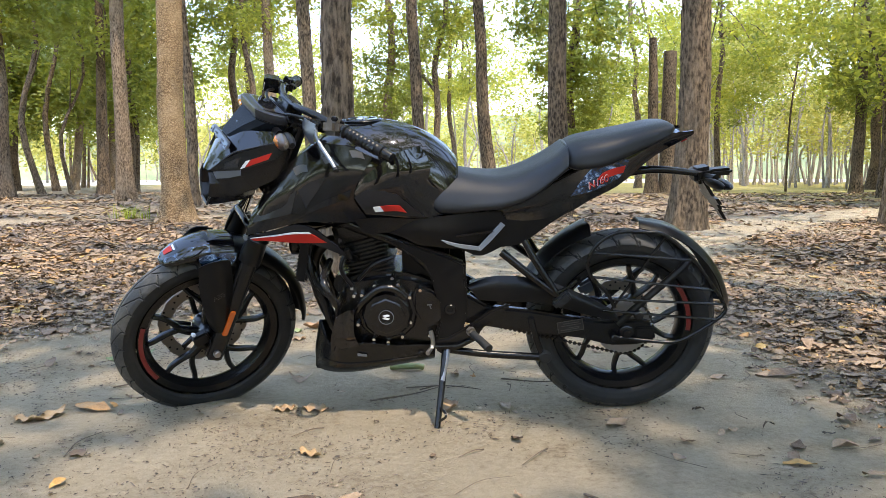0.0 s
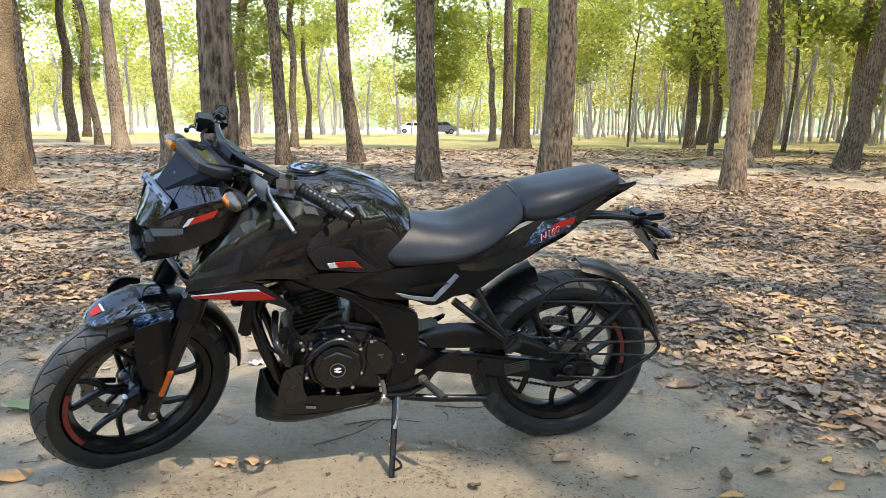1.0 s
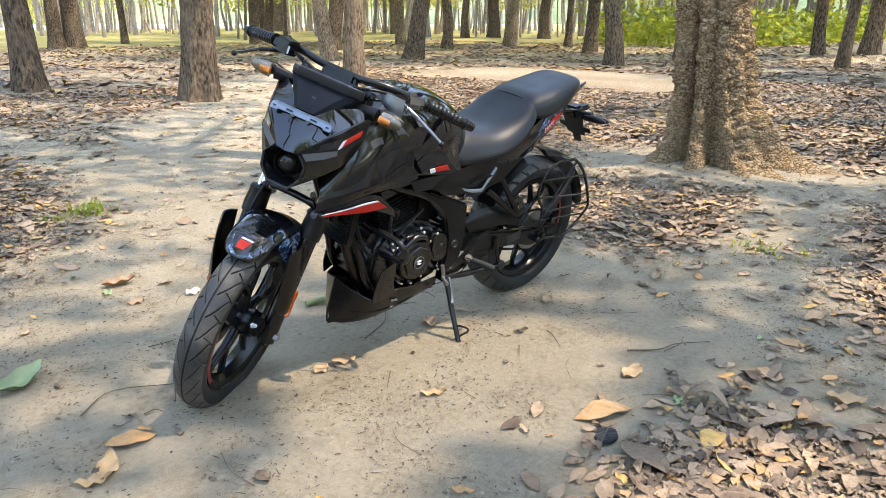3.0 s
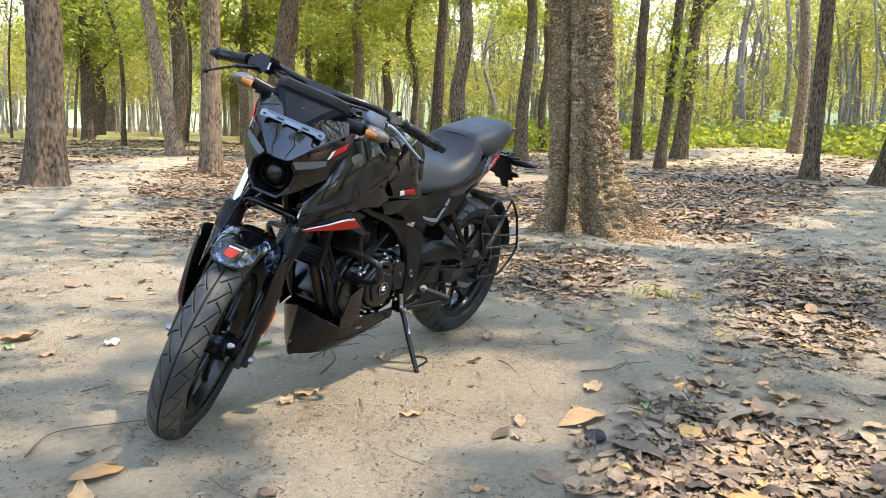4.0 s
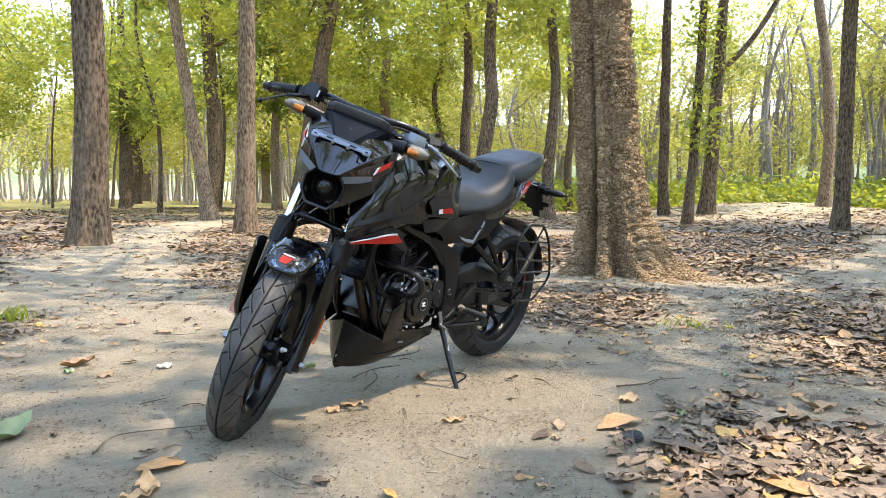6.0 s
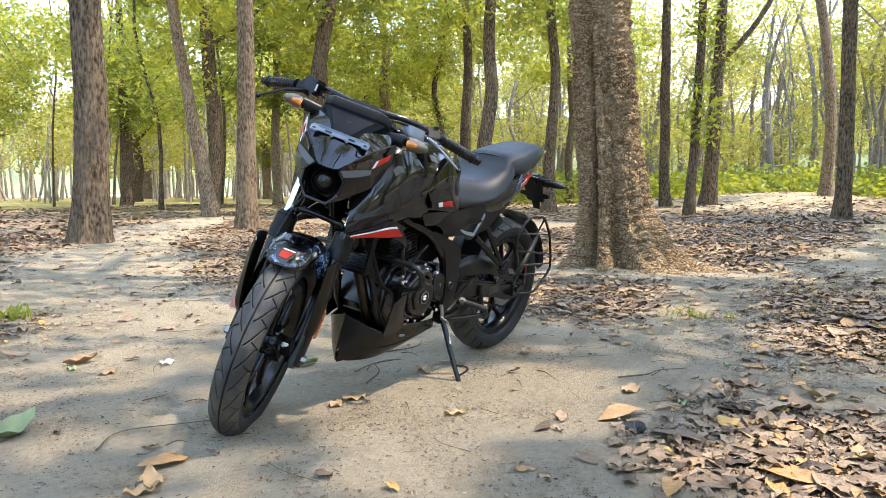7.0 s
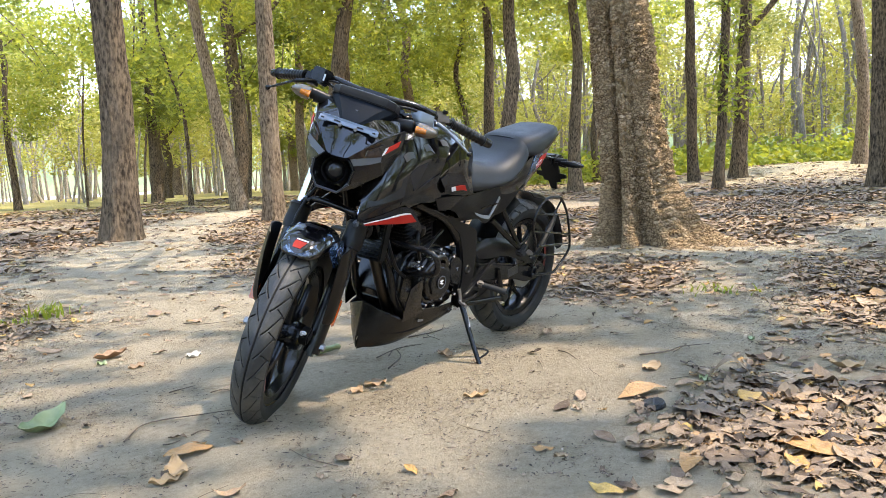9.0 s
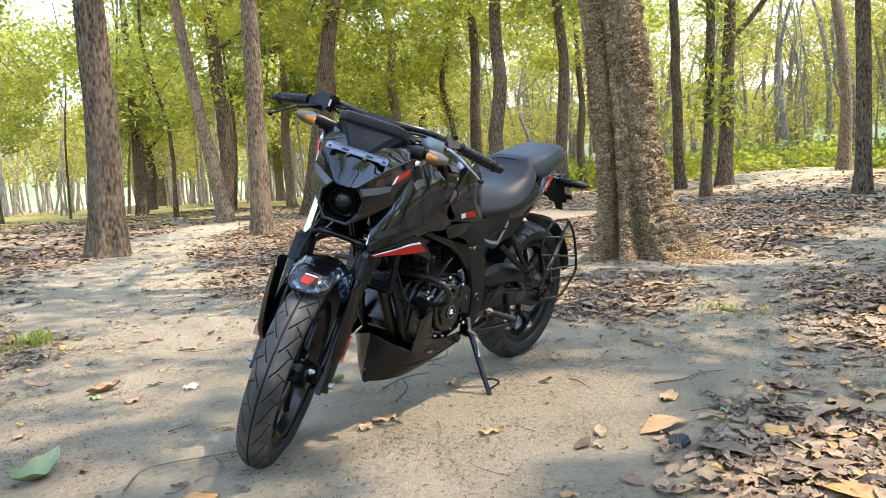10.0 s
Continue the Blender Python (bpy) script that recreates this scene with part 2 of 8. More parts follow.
YELLOWLEAF = mat("yellow_dry_leaf", (0.33, 0.215, 0.105), 0.55)
BROWNLEAF = mat("brown_dry_leaf", (0.25, 0.14, 0.07), 0.55)
TANLEAF = mat("tan_dry_leaf", (0.31, 0.20, 0.11), 0.55)
GREENLEAF = mat("fallen_green_leaf", (0.19, 0.24, 0.11), 0.45)
PALELEAF = mat("pale_leaf", (0.5, 0.47, 0.40), 0.55)
for m, k in ((YELLOWLEAF, 0.6), (BROWNLEAF, 0.5), (TANLEAF, 0.55), (GREENLEAF, 0.6), (PALELEAF, 0.6)):
    n = Nodes(m)
    base = tuple(n.b.inputs["Base Color"].default_value)[:3]
    v = n.coords()
    n.color(n.mix(n.math("MULTIPLY", n.math("SUBTRACT", n.noise(v, 30, 5), 0.42, True), 2.2, True), base, tuple(x * k for x in base)))
    n.bump(n.noise(v, 90, 3), 0.4, 0.003)
TWIG = mat("dry_twig", (0.11, 0.08, 0.055), 0.9)

SOIL = mat("dry_clay_ground", (0.4, 0.34, 0.27), 0.95, Specular_IOR_Level=0.1)
n = Nodes(SOIL)
v = n.coords((1, 1, 1), True)
big = n.noise(v, 0.35, 4)
mid = n.noise(v, 3.2, 7, 0.65)
fine = n.noise(v, 42, 9, 0.8)
grit = n.noise(v, 260, 4, 0.7)
clay = n.ramp(n.math("ADD", n.math("MULTIPLY", mid, 0.45), n.math("MULTIPLY", fine, 0.55)), [(0.36, (0.24, 0.184, 0.126)), (0.44, (0.440, 0.362, 0.255)), (0.55, (0.555, 0.466, 0.336)), (0.72, (0.655, 0.560, 0.412))])
clay = n.mix(n.math("MULTIPLY", n.math("SUBTRACT", grit, 0.56, True), 4.0, True), clay, (0.19, 0.145, 0.105))
crumb = n.add("TexVoronoi", Scale=34)
n.link(v, crumb.inputs["Vector"])
clay = n.mix(n.math("MULTIPLY", n.math("LESS_THAN", crumb.outputs["Distance"], 0.12), n.math("GREATER_THAN", mid, 0.63)), clay, (0.17, 0.125, 0.085))
sep = n.add("SeparateXYZ")
n.link(v, sep.inputs[0])
far = n.math("DIVIDE", n.math("SUBTRACT", n.math("ADD", sep.outputs[1], n.math("MULTIPLY", sep.outputs[0], 0.95)), 24), 22, True)
far = n.math("MULTIPLY", far, n.math("ADD", 0.35, n.math("MULTIPLY", big, 1.1)), True)
grass = n.ramp(n.math("ADD", n.math("MULTIPLY", n.noise(v, 1.1, 6, 0.7), 0.7), n.math("MULTIPLY", big, 0.3)), [(0.3, (0.17, 0.16, 0.055)), (0.5, (0.30, 0.265, 0.09)), (0.7, (0.44, 0.365, 0.16))])
dirt = n.mix(n.math("MULTIPLY", n.math("SUBTRACT", n.noise(v, 0.8, 6), 0.5, True), 2.5, True), clay, n.mix(0.5, clay, (0.22, 0.16, 0.09)))
# soil turns darker brown where the litter lies dense
tone_in = n.add("Attribute")
tone_in.attribute_name = "litter_tone"
dirt = n.mix(n.math("MULTIPLY", tone_in.outputs["Fac"], n.math("ADD", 0.35, mid), True), dirt, n.ramp(fine, [(0.35, (0.11, 0.072, 0.044)), (0.55, (0.27, 0.185, 0.112)), (0.7, (0.38, 0.27, 0.165))]))
# far ground paled: sunlit, hazy brightness of the field put into its colour
road = n.math("DIVIDE", n.math("SUBTRACT", n.math("SUBTRACT", sep.outputs[1], n.math("MULTIPLY", sep.outputs[0], 0.3)), 82), 8, True)
n.color(n.mix(road, n.mix(far, dirt, grass), (0.60, 0.555, 0.45)))
n.bump(n.math("ADD", n.math("MULTIPLY", mid, 1.0), n.math("ADD", n.math("MULTIPLY", fine, 0.9), n.math("MULTIPLY", grit, 0.4))), 1.0, 0.045)


# distance haze made from a pale wood colour and a faint glow
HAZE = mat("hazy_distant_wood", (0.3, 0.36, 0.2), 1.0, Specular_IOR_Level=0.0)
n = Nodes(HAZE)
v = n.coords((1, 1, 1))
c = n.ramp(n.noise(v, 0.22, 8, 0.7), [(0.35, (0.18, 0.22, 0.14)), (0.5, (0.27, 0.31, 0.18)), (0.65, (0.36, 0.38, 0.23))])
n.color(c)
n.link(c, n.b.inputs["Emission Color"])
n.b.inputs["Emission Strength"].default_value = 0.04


# ---- mesh helpers ----
def catmull(pts, count):
    """count + 1 points along a smooth curve through pts."""
    p = np.array(pts, float)
    if len(p) == 2:
        t = np.linspace(0, 1, count + 1)[:, None]
        return p[0] * (1 - t) + p[1] * t
    q = np.vstack([2 * p[0] - p[1], p, 2 * p[-1] - p[-2]])
    u = np.linspace(0, len(p) - 1, count + 1)
    k = np.minimum(u.astype(int), len(p) - 2)
    f = (u - k)[:, None]
    a, b, c, d = q[k], q[k + 1], q[k + 2], q[k + 3]
    return 0.5 * (2 * b + (c - a) * f + (2 * a - 5 * b + 4 * c - d) * f ** 2 + (3 * b - a - 3 * c + d) * f ** 3)


def grid_faces(bm, rows, wrap=False):
    vs = [[bm.verts.new(p) for p in r] for r in rows]
    for r0, r1 in zip(vs, vs[1:]):
        m = len(r0)
        for i in range(m if wrap else m - 1):
            j = (i + 1) % m
            bm.faces.new((r0[i], r0[j], r1[j], r1[i]))
    return vs


def loft(bm, rings, around=0, along=0, caps=True):
    """A skin over closed rings of equal counts, smoothed where counts are given."""
    R = [np.array(r, float) for r in rings]
    if around:
        R = [catmull(np.vstack([r, r[:1]]), around)[:-1] for r in R]
    if along:
        S = np.stack(R)
        R = list(np.stack([catmull(S[:, i], along) for i in range(S.shape[1])], 1))
    vs = grid_faces(bm, R, True)
    if caps:
        bm.faces.new(vs[0][::-1])
        bm.faces.new(vs[-1])
    return bm


def sym(x, half):
    """A ring at x, from (y, z) points of its left half, top to bottom."""
    return [(x, y, z) for y, z in half] + [(x, -y, z) for y, z in half[::-1] if y > 1e-6]


def patch(curves, nu=14, nv=8, thick=0.004, lift=0.0):
    """A curved panel of even thickness across a few curves, its outside towards +y."""
    S = np.stack([catmull(c, nu) for c in curves])
    G = np.stack([catmull(S[:, i], nv) for i in range(nu + 1)], 1)
    du, dv = np.gradient(G, axis=1), np.gradient(G, axis=0)
    N = np.cross(du, dv)
    N /= np.linalg.norm(N, axis=2, keepdims=True) + 1e-12
    if N[..., 1].mean() < 0:
        N = -N
    top, low = G + N * lift, G + N * (lift - thick)
    bm = bmesh.new()
    a, b = grid_faces(bm, top), grid_faces(bm, low)
    ring = lambda v: v[0] + [r[-1] for r in v[1:]] + v[-1][-2::-1] + [r[0] for r in v[-2:0:-1]]
    ra, rb = ring(a), ring(b)
    for i in range(len(ra)):
        j = (i + 1) % len(ra)
        bm.faces.new((ra[i], ra[j], rb[j], rb[i]))
    return bm


def plate(poly, y0, y1, bevel=0.004, seg=2):
    """A flat outline in x and z, thick from y0 to y1, with rounded edges."""
    bm = bmesh.new()
    f = bm.faces.new([bm.verts.new((x, y0, z)) for x, z in poly])
    g = bmesh.ops.extrude_face_region(bm, geom=[f])
    bmesh.ops.translate(bm, vec=(0, y1 - y0, 0), verts=[v for v in g["geom"] if isinstance(v, bmesh.types.BMVert)])
    if bevel:
        bmesh.ops.bevel(bm, geom=bm.edges[:], offset=bevel, segments=seg, affect="EDGES", clamp_overlap=True)
    return bm


def frame_of(d):
    d = Vector(d).normalized()
    u = d.cross(Vector((0, 1, 0)) if abs(d.y) < 0.9 else Vector((1, 0, 0))).normalized()
    return u, d.cross(u)


def tube(bm, pts, r, seg=10, smooth=0, flat=1.0):
    """A round bar along points; r is one radius or one for each end."""
    p = catmull(pts, smooth) if smooth else np.array(pts, float)
    r0, r1 = r if isinstance(r, tuple) else (r, r)
    rows = []
    for i, q in enumerate(p):
        d = p[min(i + 1, len(p) - 1)] - p[max(i - 1, 0)]
        u, w = frame_of(d)
        k = i / (len(p) - 1)
        rr = r0 + (r1 - r0) * k
        rows.append([Vector(q) + rr * (u * math.cos(a) + w * math.sin(a) * flat) for a in np.linspace(0, 2 * math.pi, seg, endpoint=False)])
    vs = grid_faces(bm, rows, True)
    bm.faces.new(vs[0][::-1])
    bm.faces.new(vs[-1])
    return bm


def lathe(bm, profile, centre=(0, 0, 0), seg=64, closed=False):
    """Turns (radius, y) points round the y axis."""
    rows = [[(centre[0] + r * math.cos(a), centre[1] + y, centre[2] + r * math.sin(a)) for a in np.linspace(0, 2 * math.pi, seg, endpoint=False)] for r, y in profile]
    if closed:
        rows.append(rows[0])
    grid_faces(bm, rows, True)
    if closed:
        bmesh.ops.remove_doubles(bm, verts=bm.verts[:], dist=1e-6)
    return bm


def drum(bm, c, r, y0, y1, seg=32, bevel=0.004):
    return lathe(bm, [(0.0005, y0), (r - bevel, y0), (r, y0 + bevel), (r, y1 - bevel), (r - bevel, y1), (0.0005, y1)], c, seg)


def block(bm, c, size, turn=(0, 0, 0), bevel=0.004, taper=1.0):
    b2 = bmesh.new()
    bmesh.ops.create_cube(b2, size=1.0)
    for v in b2.verts:
        k = taper if v.co.z > 0 else 1.0
        v.co = Vector((v.co.x * size[0] * k, v.co.y * size[1] * k, v.co.z * size[2]))
    if bevel:
        bmesh.ops.bevel(b2, geom=b2.edges[:], offset=bevel, segments=2, affect="EDGES", clamp_overlap=True)
    b2.transform(pose(*c, *turn))
    me = bpy.data.meshes.new("tmp")
    b2.to_mesh(me)
    bm.from_mesh(me)
    bpy.data.meshes.remove(me)
    return bm


def finish(me, angle=38):
    me.polygons.foreach_set("use_smooth", [True] * len(me.polygons))
    me.set_sharp_from_angle(angle=radians(angle))


def part(name, bm, material, parent=None, label="", move=None, flip=False, angle=38):
    """Links a bmesh as one mesh object under a thing or part. move: a matrix for the mesh; flip: mirror it to the other side."""
    if flip:
        bmesh.ops.scale(bm, vec=(1, -1, 1), verts=bm.verts[:])
    if move is not None:
        bm.transform(move)
    bmesh.ops.recalc_face_normals(bm, faces=bm.faces[:])
    me = bpy.data.meshes.new(name)
    bm.to_mesh(me)
    bm.free()
    finish(me, angle)
    me.materials.append(material)
    ob = new(name, me)
    ob.parent = parent
    if label:
        ob["label"] = label
    return ob


def raw_mesh(name, verts, faces, material, smooth=True):
    """A mesh from arrays of places and of three- or four-cornered faces."""
    k = faces.shape[1]
    me = bpy.data.meshes.new(name)
    me.vertices.add(len(verts))
    me.vertices.foreach_set("co", np.asarray(verts, np.float32).ravel())
    me.loops.add(faces.size)
    me.loops.foreach_set("vertex_index", np.asarray(faces, np.int32).ravel())
    me.polygons.add(len(faces))
    me.polygons.foreach_set("loop_start", np.arange(0, faces.size, k, dtype=np.int32))
    me.polygons.foreach_set("use_smooth", np.full(len(faces), smooth))
    me.update(calc_edges=True)
    me.validate()
    me.materials.append(material)
    return me


def lettering(text, size, material, parent, m, label, name="lettering", depth=0.0006, shear=0.0):
    cu = bpy.data.curves.new(name, "FONT")
    cu.body, cu.size, cu.extrude, cu.shear = text, size, depth, shear
    cu.align_x, cu.align_y = "CENTER", "CENTER"
    ob = bpy.data.objects.new("tmp", cu)
    scene.collection.objects.link(ob)
    me = bpy.data.meshes.new_from_object(ob.evaluated_get(bpy.context.evaluated_depsgraph_get()))
    bpy.data.objects.remove(ob)
    me.transform(m)
    me.materials.clear()
    me.materials.append(material)
    out = new(name, me)
    out.parent = parent
    out["label"] = label
    return out


# ---- ground ----
BIG = (4.0, 3.24)
TRAIL = [(-3.0, 0.7), (-0.7, 2.0), (0.3, 3.2), (0.8, 6.0), (2.2, 8.4), (6.0, 13.0), (12.0, 19.0)]
SIDE_TRAIL = [(0.7, 5.6), (0.1, 9.0), (0.2, 13.0), (-2.0, 18.0)]
rng = np.random.default_rng(7)


def away(x, y, line):
    """Distance of places from a line of points."""
    best = np.full(np.shape(x), 1e9)
    for (ax, ay), (bx, by) in zip(line, line[1:]):
        dx, dy = bx - ax, by - ay
        k = np.clip(((x - ax) * dx + (y - ay) * dy) / (dx * dx + dy * dy), 0, 1)
        best = np.minimum(best, np.hypot(x - ax - k * dx, y - ay - k * dy))
    return best


def wave(x, y, f, seed):
    """Cheap smooth noise of about -1 to 1."""
    r = np.random.default_rng(seed)
    out = 0
    for k in range(5):
        a, ph, s = r.uniform(0, 6.283), r.uniform(0, 6.283), f * r.uniform(0.6, 1.7)
        out = out + np.sin((x * math.cos(a) + y * math.sin(a)) * s + ph)
    return out / 2.6


def height(x, y):
    d = np.hypot(x - 0.0, y - 2.4)
    calm = np.clip((d - 1.2) / 3.0, 0, 1)
    z = calm * (0.022 * wave(x, y, 1.3, 3) + 0.035 * wave(x, y, 0.35, 4)) + 0.005 * wave(x, y, 6.0, 5) * np.clip(d / 0.8, 0.4, 1)
    z = z + 0.10 * np.exp(-((x - BIG[0]) ** 2 + (y - BIG[1]) ** 2) / 0.9)
    z = z + 0.55 * np.exp(-(((x - 30) / 7) ** 2 + ((y - 7) / 5) ** 2)) * np.clip((x - 19) / 6, 0, 1)
    return z


u = np.linspace(-1, 1, 321)
k = 7.4
ax = np.sinh(u * k) / math.sinh(k) * 900
gx, gy = np.meshgrid(ax + 0.3, ax + 2.2)
gz = height(gx, gy)
verts = np.stack([gx, gy, gz], -1).reshape(-1, 3)
ids = np.arange(len(verts)).reshape(gx.shape)
quads = np.stack([ids[:-1, :-1], ids[:-1, 1:], ids[1:, 1:], ids[1:, :-1]], -1).reshape(-1, 4)
ground = new("ground", raw_mesh("ground", verts, quads, SOIL))
tagged(ground, "bare dry grey-beige clay forest floor with a trodden path", "ground", kind="structure")


# ---- trees ----
BENDS = {  # crooks of single trunks: height, and how far aside at it
    (3.45, 10.85): [(1.87, 0.07, -0.04), (3.43, 0.05, 0.0)], (18.2, 34.2): [(3.28, 0.06, -0.04), (9.9, 0.0, 0.0)], (12.0, 19.4): [(2.71, -0.35, 0.26), (6.38, -0.78, 0.59)],
    (15.8, 24.6): [(2.49, 0.33, -0.24), (4.63, 0.16, -0.12), (8.0, 0.04, -0.03)], (6.95, 11.7): [(2.27, 0.02, -0.02), (4.25, 0.05, -0.04)], (13.9, 17.8): [(3.84, 0.49, -0.46), (6.6, 0.85, -0.8)],
    (41.0, 50.0): [(8.76, -0.27, 0.24), (14.0, -0.35, 0.31)], (20.1, 12.2): [(2.17, -0.01, 0.02), (3.6, 0.06, -0.14), (4.78, 0.12, -0.22), (5.72, 0.03, -0.05), (6.88, 0.0, 0.0)],
    (23.0, 9.25): [(3.22, -0.02, 0.06), (6.99, -0.02, 0.06)], (19.2, 7.25): [(1.68, 0.02, -0.06), (2.91, 0.05, -0.16), (5.9, 0.08, -0.27)], (23.4, 7.9): [(3.3, 0.04, -0.14), (6.82, 0.09, -0.31)],
    (17.2, 3.1): [(2.45, 0.0, -0.03), (4.88, 0.0, -0.03)], (28.0, 5.0): [(2.88, 0.01, -0.1), (5.31, -0.01, 0.1), (7.35, -0.07, 0.47)], (42.0, 69.5): [(3.0, 0.1, -0.05), (4.94, 0.44, -0.29), (6.8, 1.24, -0.8), (10.5, 1.05, -0.67)],
    (-4.95, 13.3): [(1.91, -0.08, -0.04), (3.88, -0.03, -0.01)], (-11.0, 24.6): [(3.27, -0.05, -0.02), (6.54, -0.07, -0.03)], (-15.7, 32.7): [(4.1, 0.07, 0.04), (8.47, 0.12, 0.06)],
    (-24.0, 46.0): [(5.49, 0.59, 0.31), (11.66, 0.49, 0.26)], (-3.5, 19.0): [(2.53, -0.16, -0.03), (5.18, -0.29, -0.06)], (-0.85, 19.8): [(2.6, -0.1, 0.0), (5.36, -0.27, 0.0)],
    (1.15, 21.4): [(1.46, -0.15, 0.0), (2.4, -0.40, 0.0), (2.9, -0.31, 0.0), (4.17, -0.37, 0.0), (5.73, -0.5, 0.0)], (2.0, 13.8): [(1.93, -0.07, 0.01), (3.95, -0.07, 0.01)], (-7.5, 31.2): [(4.61, -0.24, -0.06), (8.04, -0.34, -0.08)],
    (13.1, 37.5): [(3.92, -0.16, 0.06), (6.77, 0.0, 0.0), (8.84, -0.11, 0.04)], (-6.8, 19.2): [(2.42, 0.04, 0.01), (4.41, -0.09, -0.03)]}


def wander(base, h, lean, bend, seed):
    """Centre line of a trunk from its foot upwards."""
    r = np.random.default_rng(seed)
    pts = []
    known = BENDS.get((round(base[0], 2), round(base[1], 2)))
    if known:
        k = [(0.0, 0.0, 0.0)] + known
        (z0, x0, y0), (z1, x1, y1) = k[-2:]
        rest = np.clip(h - z1, 1.0, None)
        k.append((z1 + rest, x1 + (x1 - x0) / (z1 - z0) * rest * 0.7, y1 + (y1 - y0) / (z1 - z0) * rest * 0.7))
        k = np.array(k)
        zz = np.linspace(0, k[-1, 0], 16)
        out = np.stack([base[0] + np.interp(zz, k[:, 0], k[:, 1]), base[1] + np.interp(zz, k[:, 0], k[:, 2]), base[2] + zz], 1)
        out[1:-1, :2] = (out[:-2, :2] + 2 * out[1:-1, :2] + out[2:, :2]) / 4
        out[1:, :2] += r.normal(size=(15, 2)) * min(bend, 0.12) * 0.10
        return out
    for i in range(6):
        t = i / 5
        pts.append((base[0] + lean[0] * h * t + bend * r.normal() * t, base[1] + lean[1] * h * t + bend * r.normal() * t, base[2] + h * t))
    c = catmull(pts, 15)
    k = np.minimum(1, (c[:, 2] - base[2]) / 1.2) * min(bend, 0.22) * 0.38
    f, p = r.uniform(1.1, 2.0, 2), r.uniform(0, 6.283, 2)
    c[:, 0] += k * (np.sin(c[:, 2] * f[0] + p[0]) - 0.3 * math.sin(p[0]))
    c[:, 1] += k * (np.sin(c[:, 2] * f[1] + p[1]) - 0.3 * math.sin(p[1]))
    return c


def lattice(a, h, na, fh, seed):
    """Smooth random values of 0 to 1 over angle a (closing on itself) and height h."""
    r = np.random.default_rng(seed)
    top = int(np.max(h) * fh) + 3
    t = r.random((top, na))
    u, v = (a / (2 * math.pi) * na) % na, h * fh
    u, v = np.broadcast_arrays(u, v)
    i, j = np.floor(u).astype(int), np.floor(v).astype(int)
    fu, fv = u - i, v - j
    fu, fv = fu * fu * (3 - 2 * fu), fv * fv * (3 - 2 * fv)
    i0, i1 = i % na, (i + 1) % na
    return (t[j, i0] * (1 - fu) + t[j, i1] * fu) * (1 - fv) + (t[j + 1, i0] * (1 - fu) + t[j + 1, i1] * fu) * fv


def bark_relief(a, h, girth, seed):
    """Furrows and broken plates of old bark, about -1 to 1; girth in metres."""
    n1 = max(8, int(girth / 0.055))
    shift = 0.16 * lattice(a, h, n1, 3.0, seed)
    fur = np.abs(2 * lattice(a + shift, h, n1, 2.6, seed + 1) - 1)
    plate_ = np.abs(2 * lattice(a + shift, h, n1 * 2, 11.0, seed + 2) - 1)
    fine = lattice(a, h, n1 * 4, 42.0, seed + 3)
    return np.clip(fur * 1.8, 0, 1) * 0.9 + np.clip(plate_ * 2.2, 0, 1) * 0.7 + fine * 0.5 - 1.2


def flakes(a, h, girth, seed):
    """Short curling flakes and knots of an old trunk, about -1 to 1."""
    n1 = max(8, int(girth / 0.06))
    shift = 0.25 * lattice(a, h, n1, 7.0, seed)
    up = h + 0.05 * lattice(a, h, n1, 5.0, seed + 4)
    one = np.abs(2 * lattice(a + shift, up, int(n1 * 0.8), 13.0, seed + 1) - 1)
    two = np.abs(2 * lattice(a - shift, up, int(n1 * 1.6), 28.0, seed + 2) - 1)
    knots = lattice(a, h, max(6, n1 // 3), 4.5, seed + 5)
    return np.clip(one * 2.2, 0, 1) * 0.8 + np.clip(two * 2.0, 0, 1) * 0.5 + lattice(a, h, n1 * 4, 60.0, seed + 3) * 0.35 + knots * 0.9 - 1.4


def stem(line, d0, d1, around=18, along=40, flare=0.5, rough=0.05, roots=5, seed=0, flare_h=0.45, relief=0.0):
    """Arrays of a tapered trunk with a flared foot, root ridges and furrowed bark."""
    r = np.random.default_rng(seed)
    c = catmull(line, along)
    t = np.linspace(0, 1, along + 1)[:, None]
    a = np.linspace(0, 2 * math.pi, around, endpoint=False)[None, :]
    hgt = c[:, 2:3] - c[0, 2]
    rad = (d0 + (d1 - d0) * t) / 2
    ph = r.uniform(0, 6.283, 6)
    lobes = 0.5 + 0.5 * np.cos(roots * a + ph[0] + 0.7 * np.sin(a + ph[1]))
    fl = flare * np.exp(-hgt / flare_h) * (0.45 + 0.9 * lobes)
    ridg = np.sin(a * 7 + ph[2] + 1.3 * np.sin(hgt * 1.7 + ph[3])) * 0.5 + np.sin(a * 13 + ph[4] + 2 * np.sin(hgt * 2.9)) * 0.35 + r.normal(size=(along + 1, around)) * 0.35
    rad = rad * (1 + fl + rough * ridg + 0.06 * np.sin(a * 2 + ph[5] + hgt * 0.5))
    if relief:
        rad = rad + relief * bark_relief(a, hgt, math.pi * d0, seed + 60)
    x, y = c[:, 0:1] + rad * np.cos(a), c[:, 1:2] + rad * np.sin(a)
    z = np.broadcast_to(c[:, 2:3], x.shape)
    v = np.stack([x, y, z], -1).reshape(-1, 3)
    i = np.arange((along + 1) * around).reshape(along + 1, around)
    j = np.roll(i, -1, 1)
    f = np.stack([i[:-1], j[:-1], j[1:], i[1:]], -1).reshape(-1, 4)
    return v, f


def join(pieces):
    vs, fs, off = [], [], 0
    for v, f in pieces:
        vs.append(v)
        fs.append(f + off)
        off += len(v)
    return np.vstack(vs), np.vstack(fs)


